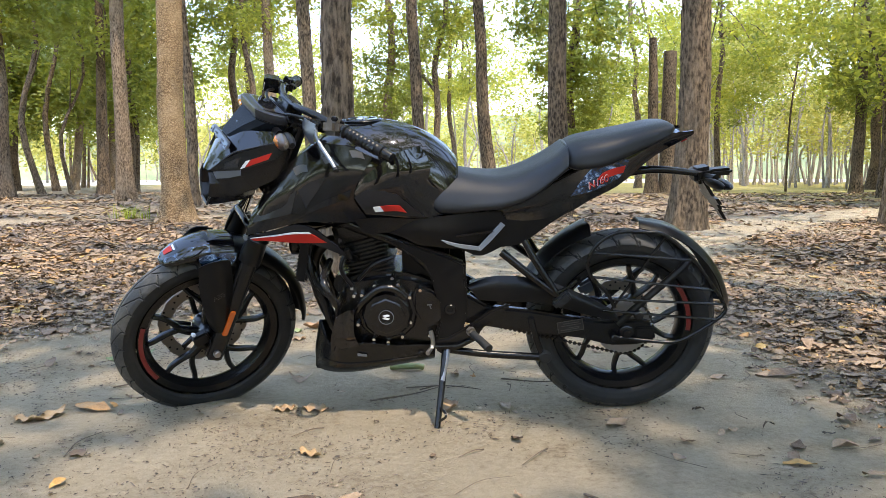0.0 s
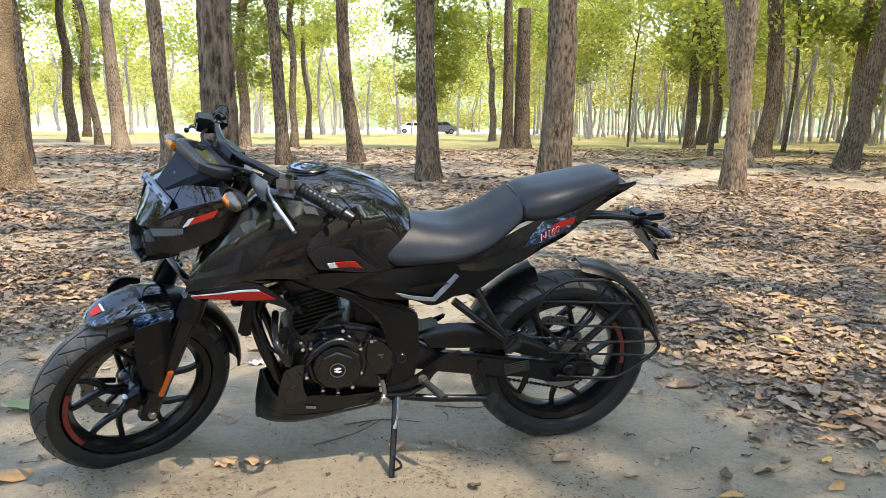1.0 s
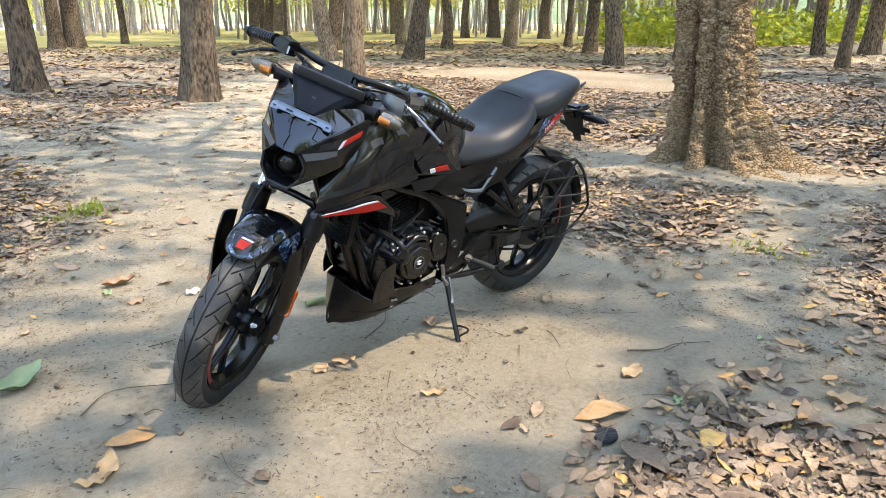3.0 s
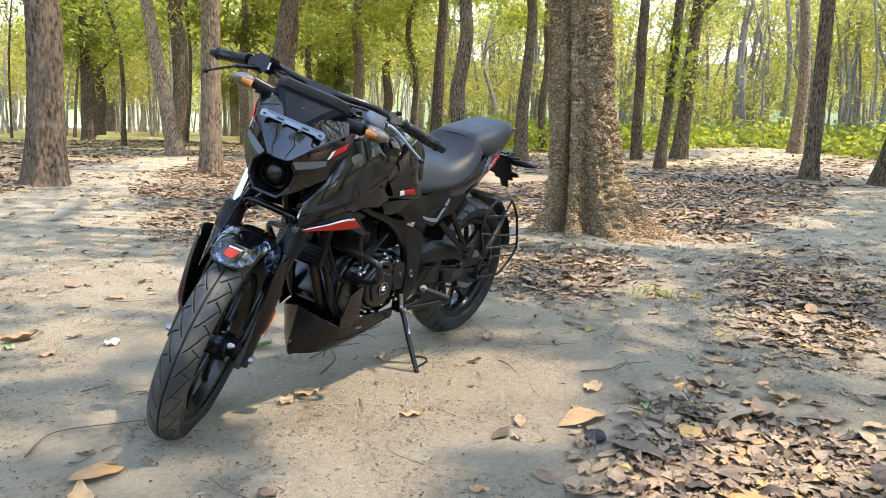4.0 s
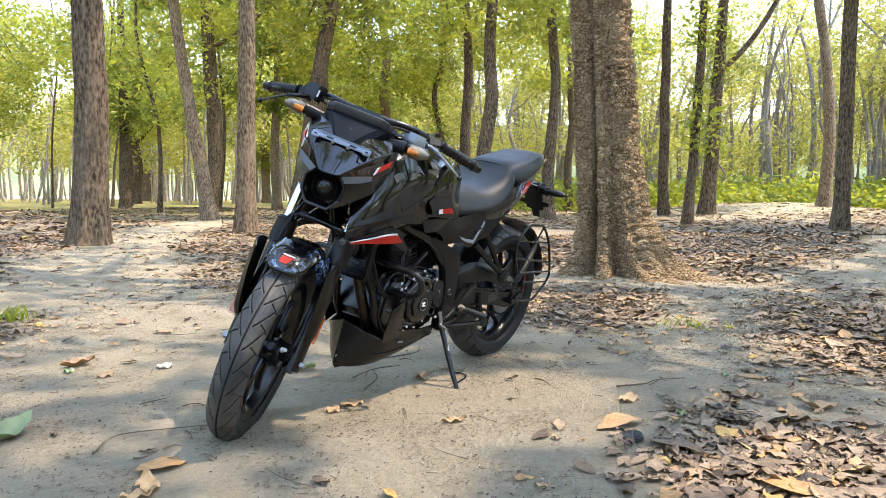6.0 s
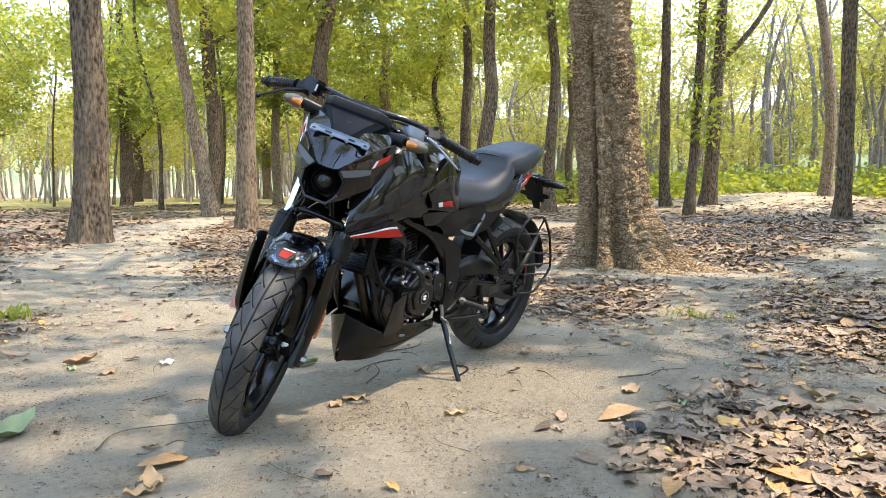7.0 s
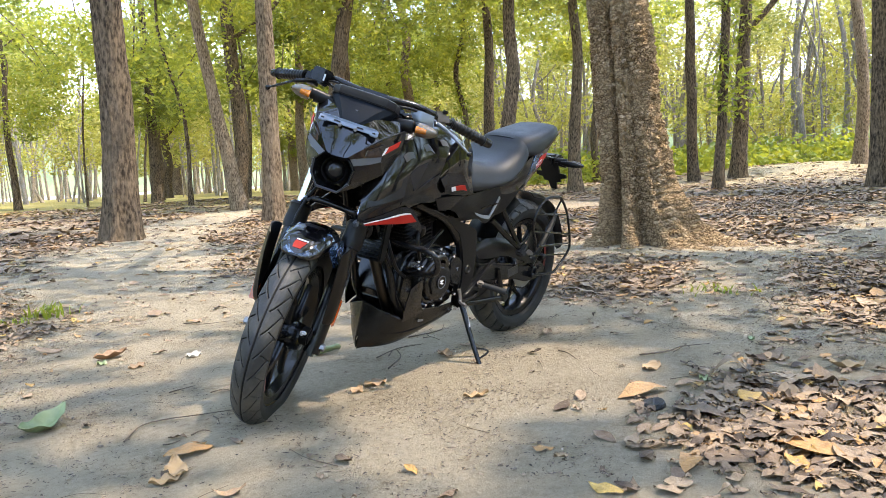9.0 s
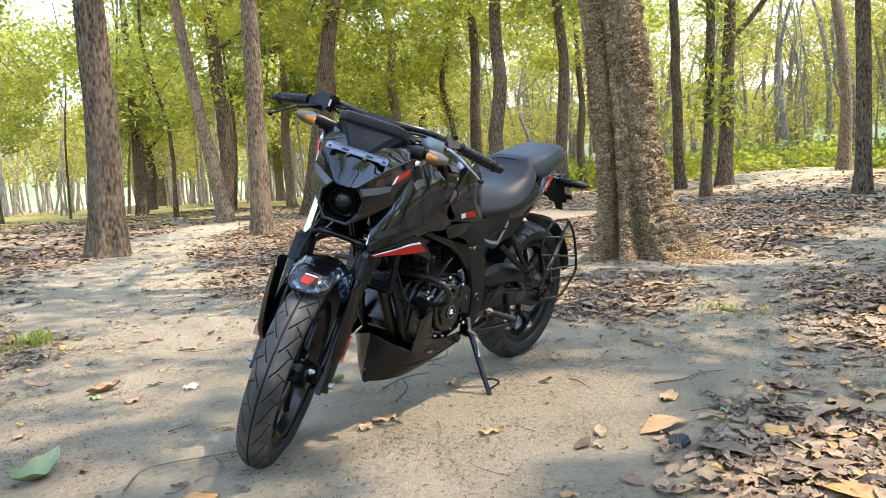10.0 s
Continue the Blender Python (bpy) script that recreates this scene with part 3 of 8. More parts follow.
def leaves(c, size, r, droop=0.35, slim=0.42):
    """Folded pointed leaves, two triangles each, at the places c."""
    m = len(c)
    d = r.normal(size=(m, 3))
    d[:, 2] = d[:, 2] * 0.6 - droop
    d /= np.linalg.norm(d, axis=1, keepdims=True)
    s = np.cross(d, r.normal(size=(m, 3)))
    s /= np.linalg.norm(s, axis=1, keepdims=True)
    up = np.cross(d, s)
    L = (size * r.uniform(0.6, 1.35, m))[:, None]
    base, tip = c - d * L * 0.5, c + d * L * 0.5
    mid = c + up * L * 0.07
    left, right = mid + s * L * slim * 0.5, mid - s * L * slim * 0.5
    v = np.stack([base, left, tip, right], 1).reshape(-1, 3)
    k = np.arange(m)[:, None] * 4
    return v, np.vstack([k + np.array([[0, 2, 1]]), k + np.array([[0, 3, 2]])])


def clumps(centre, radii, count, per, r, spread=0.55):
    """Leaf places in uneven clumps inside an ellipsoid."""
    p = r.normal(size=(count, 3))
    p /= np.linalg.norm(p, axis=1, keepdims=True)
    p *= r.uniform(0.35, 1.0, (count, 1)) ** 0.6
    p = p * np.array(radii) + np.array(centre)
    s = spread * r.uniform(0.5, 1.4, (count, 1, 1))
    return (p[:, None, :] + r.normal(size=(count, per, 3)) * s * np.array([1, 1, 0.6])).reshape(-1, 3), p


def limbs(top, heads, r, thick, count):
    """Boughs from the upper trunk to some clump centres."""
    out = []
    for h in heads[:count]:
        t = r.uniform(0.55, 0.95)
        start = top[0] * (1 - t) + top[1] * t
        mid = (start + h) / 2 + r.normal(size=3) * 0.25 + np.array([0, 0, 0.35])
        out.append(stem([start, mid, h], thick, thick * 0.25, 7, 8, 0, 0.03, seed=int(r.integers(9999))))
    return out


# sunlit openings in the canopy, as places on the ground with their radius
OPENINGS = [(-0.36, 2.22, 0.34), (-0.08, 2.20, 0.34), (-0.66, 1.90, 0.26), (0.16, 1.92, 0.32), (-0.50, 2.12, 0.20), (-0.12, 1.75, 0.24), (-0.2, 0.98, 0.34), (0.3, 0.75, 0.25), (1.75, 1.15, 0.4), (2.2, 2.1, 0.3), (2.4, 3.3, 0.4), (0.35, 4.5, 0.55), (-0.9, 4.4, 0.18), (1.55, 0.75, 0.40), (2.0, 6.6, 0.6), (4.9, 2.5, 0.55), (1.9, 3.1, 0.3), (-2.6, 7.2, 0.45),
            (-4.4, 5.2, 0.35), (3.0, 8.8, 0.35), (6.6, 8.0, 0.9), (7.8, 4.4, 0.9), (5.4, 12.3, 0.4), (0.4, 11.6, 1.0), (-5.0, 10.5, 1.2), (9.5, 9.5, 1.1), (-1.4, 15.5, 1.6), (4.0, 16.5, 1.6), (12.0, 5.0, 1.2),
            (9.0, 14.0, 1.4), (-9.0, 16.0, 1.6), (4.6, 3.9, 0.5), (4.3, 2.75, 0.5), (28, 7, 4.5), (22, 12, 2.5)]
OPENINGS += [(-1.6, 5.0, 0.22), (-2.8, 5.6, 0.35), (-3.9, 6.6, 0.7), (-1.9, 7.4, 0.3), (-3.2, 9.2, 0.9), (-5.4, 8.2, 0.9), (2.9, 4.3, 0.5), (3.3, 5.6, 0.55), (2.6, 7.2, 0.5), (1.9, 5.2, 0.35), (5.4, 5.0, 0.6), (6.2, 3.0, 0.7), (8.2, 2.2, 0.8), (9.6, 6.6, 0.9), (3.0, 2.6, 0.35), (-0.60, 3.30, 0.20), (-0.78, 2.78, 0.15), (-0.42, 3.75, 0.22), (-1.2, 2.8, 0.14), (-0.20, 3.15, 0.14), (-1.05, 3.35, 0.16), (4.1, 3.45, 0.40), (4.7, 3.1, 0.40), (3.9, 3.0, 0.28), (2.5, 2.7, 0.22), (1.95, 2.4, 0.16), (3.55, 2.95, 0.5), (3.5, 3.7, 0.35), (4.3, 2.4, 0.4), (3.0, 3.75, 0.35)]
r = np.random.default_rng(17)
for q in range(70):
    OPENINGS.append((r.uniform(2.5, 13), r.uniform(1.8, 9.5), r.uniform(0.12, 0.40)))
for q in range(26):
    OPENINGS.append((r.uniform(-7, 15), r.uniform(4.6, 24), r.uniform(0.25, 0.8)))


def unshaded(p, r):
    """Which leaf places leave the openings free for the sun."""
    k = p[:, 2:3] / SUN.z
    g = p[:, :2] - k * np.array([SUN.x, SUN.y])
    keep = np.ones(len(p), bool)
    for x, y, rad in OPENINGS:
        d = np.hypot(g[:, 0] - x, g[:, 1] - y)
        keep &= d > rad * r.uniform(0.85, 1.35, len(p))
    return keep


FOREST = "sal trees of the grove"


def tree(x, y, d, lean=(0, 0), h=15.0, crown=None, bend=0.12, seed=0, fork=None, leaf=0.2, around=18, label="", material=None, foliage=None, flare=0.45, rough=0.055, roots=5, along=40, relief=0.0):
    """A tree of its own: trunk with boughs, and a crown of many leaves. crown: centre height, radius, half height, clumps, leaves a clump."""
    r = np.random.default_rng(seed + 100)
    z = float(height(np.array(x), np.array(y))) - 0.06
    line = wander((x, y, z), h, lean, bend, seed)
    pieces = [stem(line, d, d * 0.5, around, along, flare, rough, roots, seed, relief=relief)]
    top = (np.array(line[6]), np.array(line[-1]))
    root = new("tree")
    tagged(root, label or "tall slender forest tree with rough grey-brown bark", "tree", FOREST)
    if fork:
        fz, fx, fy, fl = fork
        s = catmull(line, 60)
        s = s[np.argmin(abs(s[:, 2] - fz))]
        e = s + np.array([fx, fy, fl])
        pieces.append(stem([s, s + np.array([fx * 0.55, fy * 0.55, fl * 0.3]), e, e + np.array([fx * 0.2, fy * 0.2, fl])], d * 0.62, d * 0.3, 12, 24, 0, rough, seed=seed + 3))
    if crown:
        ch, cr, chh, cn, per = crown
        c = np.array([x + lean[0] * ch, y + lean[1] * ch, ch])
        p, heads = clumps(c, (cr, cr, chh), cn, per, r)
        p = p[p[:, 2] > 1.6]
        p = p[unshaded(p, r)]
        pieces += limbs(top, heads[unshaded(heads, r)], r, d * 0.32, 9)
        v, f = leaves(p, leaf, r)
        ob = new("crown", raw_mesh("crown", v, f, foliage or LEAF, False))
        ob.parent = root
    v, f = join(pieces)
    ob = new("trunk", raw_mesh("trunk", v, f, material or BARK))
    ob.parent = root
    return root


DARKBARK, TANBARK, GREYBARK = "tall tree with dark rough furrowed bark", "tall tree with tan sunlit bark and a flared foot", "tall slender tree with greyish bark"
# near trees with crowns of their own
tree(-0.82, 5.98, 0.27, (0.004, 0.01), 15, (11.5, 4.0, 2.6, 80, 46), 0.05, 1, around=90, label="tall tree with dark flaking bark and a leafy crown", leaf=0.26, along=520, rough=0.015, flare=0.35, relief=0.010)
tree(-4.95, 13.3, 0.46, (0.003, 0.0), 16, (12, 4.4, 2.6, 100, 52), 0.05, 2, around=90, label=TANBARK, leaf=0.26, flare=0.9, roots=4, along=420, rough=0.012, relief=0.010, material=BARKBIG)
tree(2.0, 13.8, 0.38, (0.0, 0.0), 15, (11.5, 4.4, 2.6, 100, 52), 0.05, 3, label=GREYBARK, leaf=0.26)
tree(3.45, 10.85, 0.44, (-0.012, 0.0), 16, (12, 4.6, 2.6, 105, 52), 0.04, 4, around=90, label=DARKBARK, leaf=0.26, along=420, rough=0.012, relief=0.012)
tree(6.95, 11.7, 0.33, (0.012, -0.01), 15, (11.5, 4.4, 2.6, 100, 52), 0.05, 5, around=80, label="tall slender tree with reddish tan flaking bark", leaf=0.26, along=420, rough=0.012, relief=0.011, material=BARKTAN)
tree(-3.5, 19.0, 0.38, (-0.02, 0.0), 15, (11.5, 3.5, 2.5, 90, 50), 0.08, 6, label=DARKBARK, leaf=0.26)
tree(-0.85, 19.8, 0.33, (-0.012, 0.0), 14, (11, 3.2, 2.3, 80, 50), 0.1, 7, label=DARKBARK, leaf=0.26)
tree(1.15, 21.4, 0.40, (-0.01, 0.0), 14, (11, 3.2, 2.3, 80, 50), 0.28, 8, label="tree with a dark kinked trunk", leaf=0.26)

# unseen trees of the grove, added sunward, above and behind the walk, for shade
for i, (x, y, cr) in enumerate([(1.0, -3.1, 4.0), (6.4, -2.2, 4.2), (10.6, -1.6, 4.2), (-1.8, -3.6, 2.8), (15.6, -3.0, 4.6), (5.6, -7.4, 3.6), (-6.6, -5.6, 2.4), (-7.6, 0.6, 2.4), (20.5, -0.8, 4.6), (11.5, -7.0, 4.0)]):
    tree(x, y, 0.42, (0, 0), 15, (11.5, cr, 2.4, int(6.0 * cr * cr), 46), 0.1, 30 + i, leaf=0.3, label=GREYBARK)

# the old tree with buttress roots
r = np.random.default_rng(77)
oz = float(height(np.array(BIG[0]), np.array(BIG[1]))) - 0.10
n_a = 340
hh = np.concatenate([np.linspace(0, 3.6, 420), np.linspace(3.64, 13, 60)])
n_l = len(hh)
a = np.linspace(0, 2 * math.pi, n_a, endpoint=False)[None, :]
H = hh[:, None]
rad = 0.262 - 0.010 * H + 0 * a
low, tall = np.zeros_like(a), np.zeros_like(a)
for ang, w, s_low, s_tall in ((-2.28, 0.20, 0.95, 0.90), (-1.85, 0.24, 1.0, 1.05), (-1.1, 0.28, 1.4, 1.35), (-0.2, 0.4, 0.9, 0.8), (0.75, 0.42, 0.8, 0.6), (1.65, 0.38, 0.70, 0.15), (2.55, 0.22, 0.95, 0.55), (3.40, 0.26, 0.90, 0.45)):
    da = (a - ang + math.pi) % (2 * math.pi) - math.pi
    low = low + s_low * np.exp(-(da / w) ** 2)
    tall = tall + s_tall * np.exp(-(da / w) ** 2)
flute = 0.5 * np.exp(-H / 0.95) + 0.08
rad = rad + low * 0.38 * np.exp(-H / 0.15) + tall * 0.20 * np.exp(-H / 0.45) + (tall - 0.55) * 0.20 * flute + 0.025 * np.exp(-H / 1.0)
slit = 2.93 + 0.20 * np.minimum(H, 1.2)
rad = rad - 0.30 * np.exp(-((a - slit) / 0.11) ** 2) * (np.exp(-H / 0.8) + 0.12) - 0.16 * np.exp(-((a - 3.86) / 0.13) ** 2) * np.exp(-H / 0.55) - 0.022 * np.exp(-((a - 3.86 - 0.08 * np.sin(3 * H)) / 0.07) ** 2)
rad = rad + 0.036 * flakes(a, H, 1.75, 300) + 0.014 * (lattice(a, H, 14, 1.6, 310) - 0.5) * 2
rad = rad - 0.016 * np.exp(-np.abs(2 * lattice(a + 0.3 * lattice(a, H, 30, 9.0, 321), H + 0.06 * lattice(a, H, 26, 7.0, 322), 34, 22.0, 320) - 1) / 0.10)
rad = np.maximum(rad, 0.09)
bx = BIG[0] - 0.040 * np.minimum(H, 5)
by = BIG[1] + 0.048 * np.minimum(H, 5)
v = np.stack([bx + rad * np.cos(a), by + rad * np.sin(a), np.broadcast_to(oz + H, rad.shape)], -1).reshape(-1, 3)
i = np.arange(n_l * n_a).reshape(n_l, n_a)
j = np.roll(i, -1, 1)
f = np.stack([i[:-1], j[:-1], j[1:], i[1:]], -1).reshape(-1, 4)
old = new("old_tree")
tagged(old, "thick old tree with flaky brown bark and spreading buttress roots", "tree", FOREST)
p, heads = clumps((BIG[0], BIG[1], 12.5), (5.2, 5.2, 2.8), 130, 50, r)
p = p[unshaded(p, r)]
tv, tf = join([(v, f)] + limbs((np.array([BIG[0], BIG[1], 6.5]), np.array([BIG[0], BIG[1], 12.5])), heads, r, 0.2, 12))
new("trunk", raw_mesh("trunk", tv, tf, BARKBIG)).parent = old
lv, lf = leaves(p, 0.28, r)
new("crown", raw_mesh("crown", lv, lf, LEAF, False)).parent = old

# further trees: trunks of their own, crowns of a few kinds
CROWNS = []
for i, (cr, chh, cn, per) in enumerate([(3.0, 2.6, 70, 96), (2.6, 3.2, 66, 96), (3.3, 2.2, 70, 96), (2.3, 3.0, 56, 96)]):
    r = np.random.default_rng(500 + i)
    p, heads = clumps((0, 0, 0), (cr, cr, chh), cn, per, r, 0.40)
    v, f = leaves(p, 0.20, r)
    CROWNS.append((raw_mesh("crown", v, f, LEAF, False), heads))
DARKCROWNS = []
for i in range(2):
    r = np.random.default_rng(540 + i)
    p, heads = clumps((0, 0, 0), (2.1, 2.1, 2.4), 70, 90, r, 0.36)
    v, f = leaves(p, 0.20, r)
    DARKCROWNS.append((raw_mesh("crown", v, f, LEAFDARK, False), heads))


# tan-barked trunks; on some the paler bark stands for sunlight
TANNED = ((-11.0, 24.6), (-24.0, 46.0), (-22.0, 47.0), (-7.5, 31.2), (-3.0, 33.6), (28.0, 5.0), (25.3, 23.7), (41.0, 50.0), (12.0, 19.4), (22.0, 27.6))


def far_tree(x, y, d, lean=(0, 0), h=13.0, ch=9.0, scale=1.0, kind=0, seed=0, bend=0.26, fork=None, label="", dark=False, low=None, vine=False):
    r = np.random.default_rng(seed + 900)
    z = float(height(np.array(x), np.array(y))) - 0.05
    line = wander((x, y, z), h, lean, bend, seed)
    pieces = [stem(line, d, d * 0.45, 14, 26, 0.4, 0.05, 5, seed)]
    root = new("tree")
    tagged(root, label or GREYBARK, "tree", FOREST)
    if fork:
        fz, fx, fy, fl = fork
        s = catmull(line, 60)
        s = s[np.argmin(abs(s[:, 2] - fz))]
        e = s + np.array([fx, fy, fl])
        pieces.append(stem([s, s + np.array([fx * 0.5, fy * 0.5, fl * 0.42]), e, e + np.array([fx * 0.6, fy * 0.6, fl])], d * 0.6, d * 0.3, 10, 20, 0, 0.05, seed=seed + 3))
    c = np.array([x + lean[0] * ch, y + lean[1] * ch, ch])
    scale = scale * (1.3 if dark else 1.0)
    mesh, heads = (DARKCROWNS if dark else CROWNS)[kind % (2 if dark else 4)]
    turn = r.uniform(0, 6.283)
    ro = np.array(Matrix.Rotation(turn, 3, "Z"))
    pieces += limbs((np.array(line[6]), np.array(line[-1])), heads @ ro.T * scale + c, r, d * 0.35, 6)
    v, f = join(pieces)
    new("trunk", raw_mesh("trunk", v, f, BARKTAN if (x, y) in TANNED else BARK)).parent = root
    ob = new("crown", mesh)
    ob.parent = root
    ob.matrix_basis = Matrix.LocRotScale(Vector(c), Euler((0, 0, turn)), Vector((scale, scale, scale)))
    if vine:
        c = catmull(line, 200)
        c = c[(c[:, 2] > 2.0) & (c[:, 2] < 9)]
        c = np.repeat(c, 9, 0)
        a = r.uniform(0, 6.283, len(c))
        w = (d * 0.5 + np.abs(r.normal(size=len(c))) * 0.28) * (0.6 + 0.6 * np.sin(c[:, 2] * 2.1 + seed))
        v, f = leaves(c + np.stack([w * np.cos(a), w * np.sin(a), 0 * a], 1), 0.22, r)
        ob = new("climbing_leaves", raw_mesh("climbing_leaves", v, f, BUSHLEAF, False))
        ob.parent = root
    if low:
        ob = new("crown", DARKCROWNS[kind % 2][0])
        ob.parent = root
        ob.matrix_basis = Matrix.LocRotScale(Vector((x, y, low[0])), Euler((0, 0, turn + 2)), Vector((low[1],) * 3))
    return root


FAR = [  # x, y, thickness, lean, height, crown height, crown scale, forked
    (-6.8, 19.2, 0.28, (0.02, 0), 13, 9.5, 0.9, None), (-11.0, 24.6, 0.55, (-0.03, 0), 15, 10.5, 1.1, None), (-15.7, 32.7, 0.5, (0, 0), 15, 9.5, 1.2, None), (-16.4, 26.7, 0.5, (0.03, 0), 15, 9, 1.2, None),
    (-24.0, 46.0, 0.5, (-0.03, 0), 14, 7.5, 1.3, None), (-22.0, 47.0, 0.45, (0.02, 0), 14, 8, 1.2, None), (-26.5, 44.0, 0.5, (0.05, 0), 14, 7.5, 1.4, None), (-17.5, 40.0, 0.4, (0, 0), 14, 7.5, 1.3, None),
    (-12.1, 41.0, 0.5, (-0.02, 0), 14, 10.5, 1.0, None), (-15.0, 54.0, 0.5, (0, 0), 14, 10, 1.1, None), (-9.9, 37.2, 0.37, (-0.09, 0), 13, 10.5, 0.9, None), (-7.5, 31.2, 0.55, (-0.03, 0), 15, 9.5, 1.0, None),
    (-3.0, 33.6, 0.46, (0, 0), 14, 9.5, 1.1, None), (-0.9, 33.6, 0.34, (0.02, 0), 13, 9, 1.0, (4.5, -1.0, 0, 1.4)), (-0.3, 52.0, 0.4, (-0.03, 0), 13, 8.5, 1.3, None), (5.3, 33.7, 0.5, (-0.02, 0), 14, 8.0, 1.1, None),
    (12.0, 49.5, 0.45, (-0.05, 0), 14, 8.5, 1.3, None), (13.1, 37.5, 0.32, (0.05, 0), 10, 6.2, 0.95, None), (18.2, 34.2, 0.5, (0, 0), 14, 8.5, 1.1, None), (26.8, 47.0, 0.6, (0, 0), 15, 8, 1.4, None),
    (12.0, 19.4, 0.44, (-0.06, -0.02), 14, 9.5, 1.0, None), (15.8, 24.6, 0.62, (0, 0), 15, 9.5, 1.1, (6.2, 1.3, -1.0, 1.2)), (13.9, 17.8, 0.56, (0.05, -0.03), 14, 9, 1.1, None), (22.0, 27.6, 0.45, (0, 0), 14, 8, 1.2, None),
    (20.7, 23.2, 0.42, (0, 0), 14, 8, 1.1, None), (25.3, 23.7, 0.6, (0, 0), 14, 8, 1.2, None), (34.1, 35.1, 0.5, (0, 0), 14, 8, 1.4, None), (35.6, 34.0, 0.7, (0.02, 0), 14, 8, 1.4, None), (38.0, 31.7, 0.7, (0, 0), 14, 8, 1.4, None),
    (25.0, 20.2, 0.30, (0, 0), 13, 8, 1.0, None), (21.8, 16.8, 0.45, (0, 0), 14, 8.5, 1.1, None), (23.6, 42.9, 0.55, (0.03, -0.05), 14, 8, 1.3, (3.4, 1.0, -0.8, 1.2)), (42.0, 69.5, 1.3, (0, 0), 16, 11, 1.7, (6.0, 2.2, -1.4, 4.0)),
    (41.0, 50.0, 0.8, (-0.04, 0), 15, 9, 1.6, None), (31.0, 16.7, 0.38, (0, 0), 13, 8, 1.2, None), (20.1, 12.2, 0.42, (0.01, 0.01), 14, 9, 1.1, None), (23.0, 9.25, 0.36, (-0.01, 0.01), 15, 12.5, 0.9, None),
    (19.2, 7.25, 0.28, (0.02, -0.02), 14, 12, 0.8, None), (23.4, 7.9, 0.46, (0.02, -0.04), 15, 12.5, 0.9, (4.9, 0.4, -1.3, 1.6)), (17.2, 3.1, 0.37, (0.0, 0.004), 14, 9.5, 1.1, None), (16.7, 1.5, 0.58, (0.06, -0.08), 14, 9.5, 1.1, None),
    (16.2, 12.1, 0.44, (0.0, 0.0), 14, 9, 1.1, None), (28.0, 5.0, 0.45, (0.02, 0), 15, 12.5, 0.9, None), (-30.0, 40.0, 0.5, (0, 0), 14, 7, 1.4, None)]
for i, (x, y, d, lean, h, ch, sc, fork) in enumerate(FAR):
    far_tree(x, y, d, lean, h, ch, sc, i, 40 + i, fork=fork, dark=(x < -9 and y < 48) or (x, y) in ((13.9, 17.8), (22.0, 27.6), (5.3, 33.7)), low=(rng.uniform(4.0, 5.5), rng.uniform(0.6, 0.9)) if i % 3 == 0 and y > 30 else None, vine=(x, y) in ((19.2, 7.25), (23.4, 7.9), (25.0, 20.2)))

# broken trunk, split in two, without a crown
root = new("broken_tree")
tagged(root, "pair of dark broken trunks standing in the open", "tree", FOREST)
v, f = join([stem([(9.0, 34.4, -0.05), (9.0, 34.4, 3), (8.9, 34.4, 7)], 0.55, 0.36, 14, 26, 0.5, 0.06, seed=71), stem([(9.75, 34.4, -0.05), (9.7, 34.4, 3), (9.7, 34.4, 6.4)], 0.7, 0.62, 14, 26, 0.4, 0.07, seed=72)])
new("trunk", raw_mesh("trunk", v, f, BARK)).parent = root

# the wood behind: trunks and leaves that nobody could count
def far_wood(name, label, n_trunks, n_leaf, place, leaf, zr, seed, material, tall=(7, 14), wood=None):
    r = np.random.default_rng(seed)
    pieces = []
    for q in range(n_trunks):
        x, y = place(r)
        h = r.uniform(*tall)
        d, w = r.uniform(0.12, 0.40), r.normal(size=(4, 2)) * np.array([[0.0], [0.28], [0.5], [0.9]])
        line = [(x + w[k, 0], y + w[k, 1], h * k / 3 - 0.2) for k in range(4)]
        pieces.append(stem(line, d, d * 0.4, 6, 9, 0.4, 0.0, seed=q))
        for k in range(2):
            s = np.array(line[1 + k]) * 0.6 + np.array(line[2 + k]) * 0.4
            e = s + np.append(r.normal(size=2) * 0.8, r.uniform(0.8, 2.0))
            pieces.append(stem([s, (s + e) / 2 + np.array([0, 0, -0.15]), e], d * 0.4, d * 0.15, 5, 4, 0, 0.0, seed=q))
    v, f = join(pieces)
    tagged(new(name + "_trunks", raw_mesh(name, v, f, wood or BARKHAZED)), label + ", slender trunks", "woodland", kind="stuff")
    crowns = np.array([(*place(r), zr[0] + (zr[1] - zr[0]) * r.beta(1.6, 1.3), r.uniform(0.6, 1.5)) for q in range(n_leaf // 480)])
    q = r.normal(size=(len(crowns), 12, 3))
    q = q / np.linalg.norm(q, axis=2, keepdims=True) * r.uniform(0.4, 1.0, (len(crowns), 12, 1)) * crowns[:, None, 3:] * np.array([2.0, 2.0, 1.5])
    heads = (crowns[:, None, :3] + q).reshape(-1, 3)
    p = (heads[:, None, :] + r.normal(size=(len(heads), 40, 3)) * np.array([0.50, 0.50, 0.32]) * (leaf / 0.23)).reshape(-1, 3)
    p = p[p[:, 2] > zr[0] * 0.8]
    v, f = leaves(p, leaf, r)
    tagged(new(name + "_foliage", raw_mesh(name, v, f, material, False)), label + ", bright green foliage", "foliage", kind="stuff")


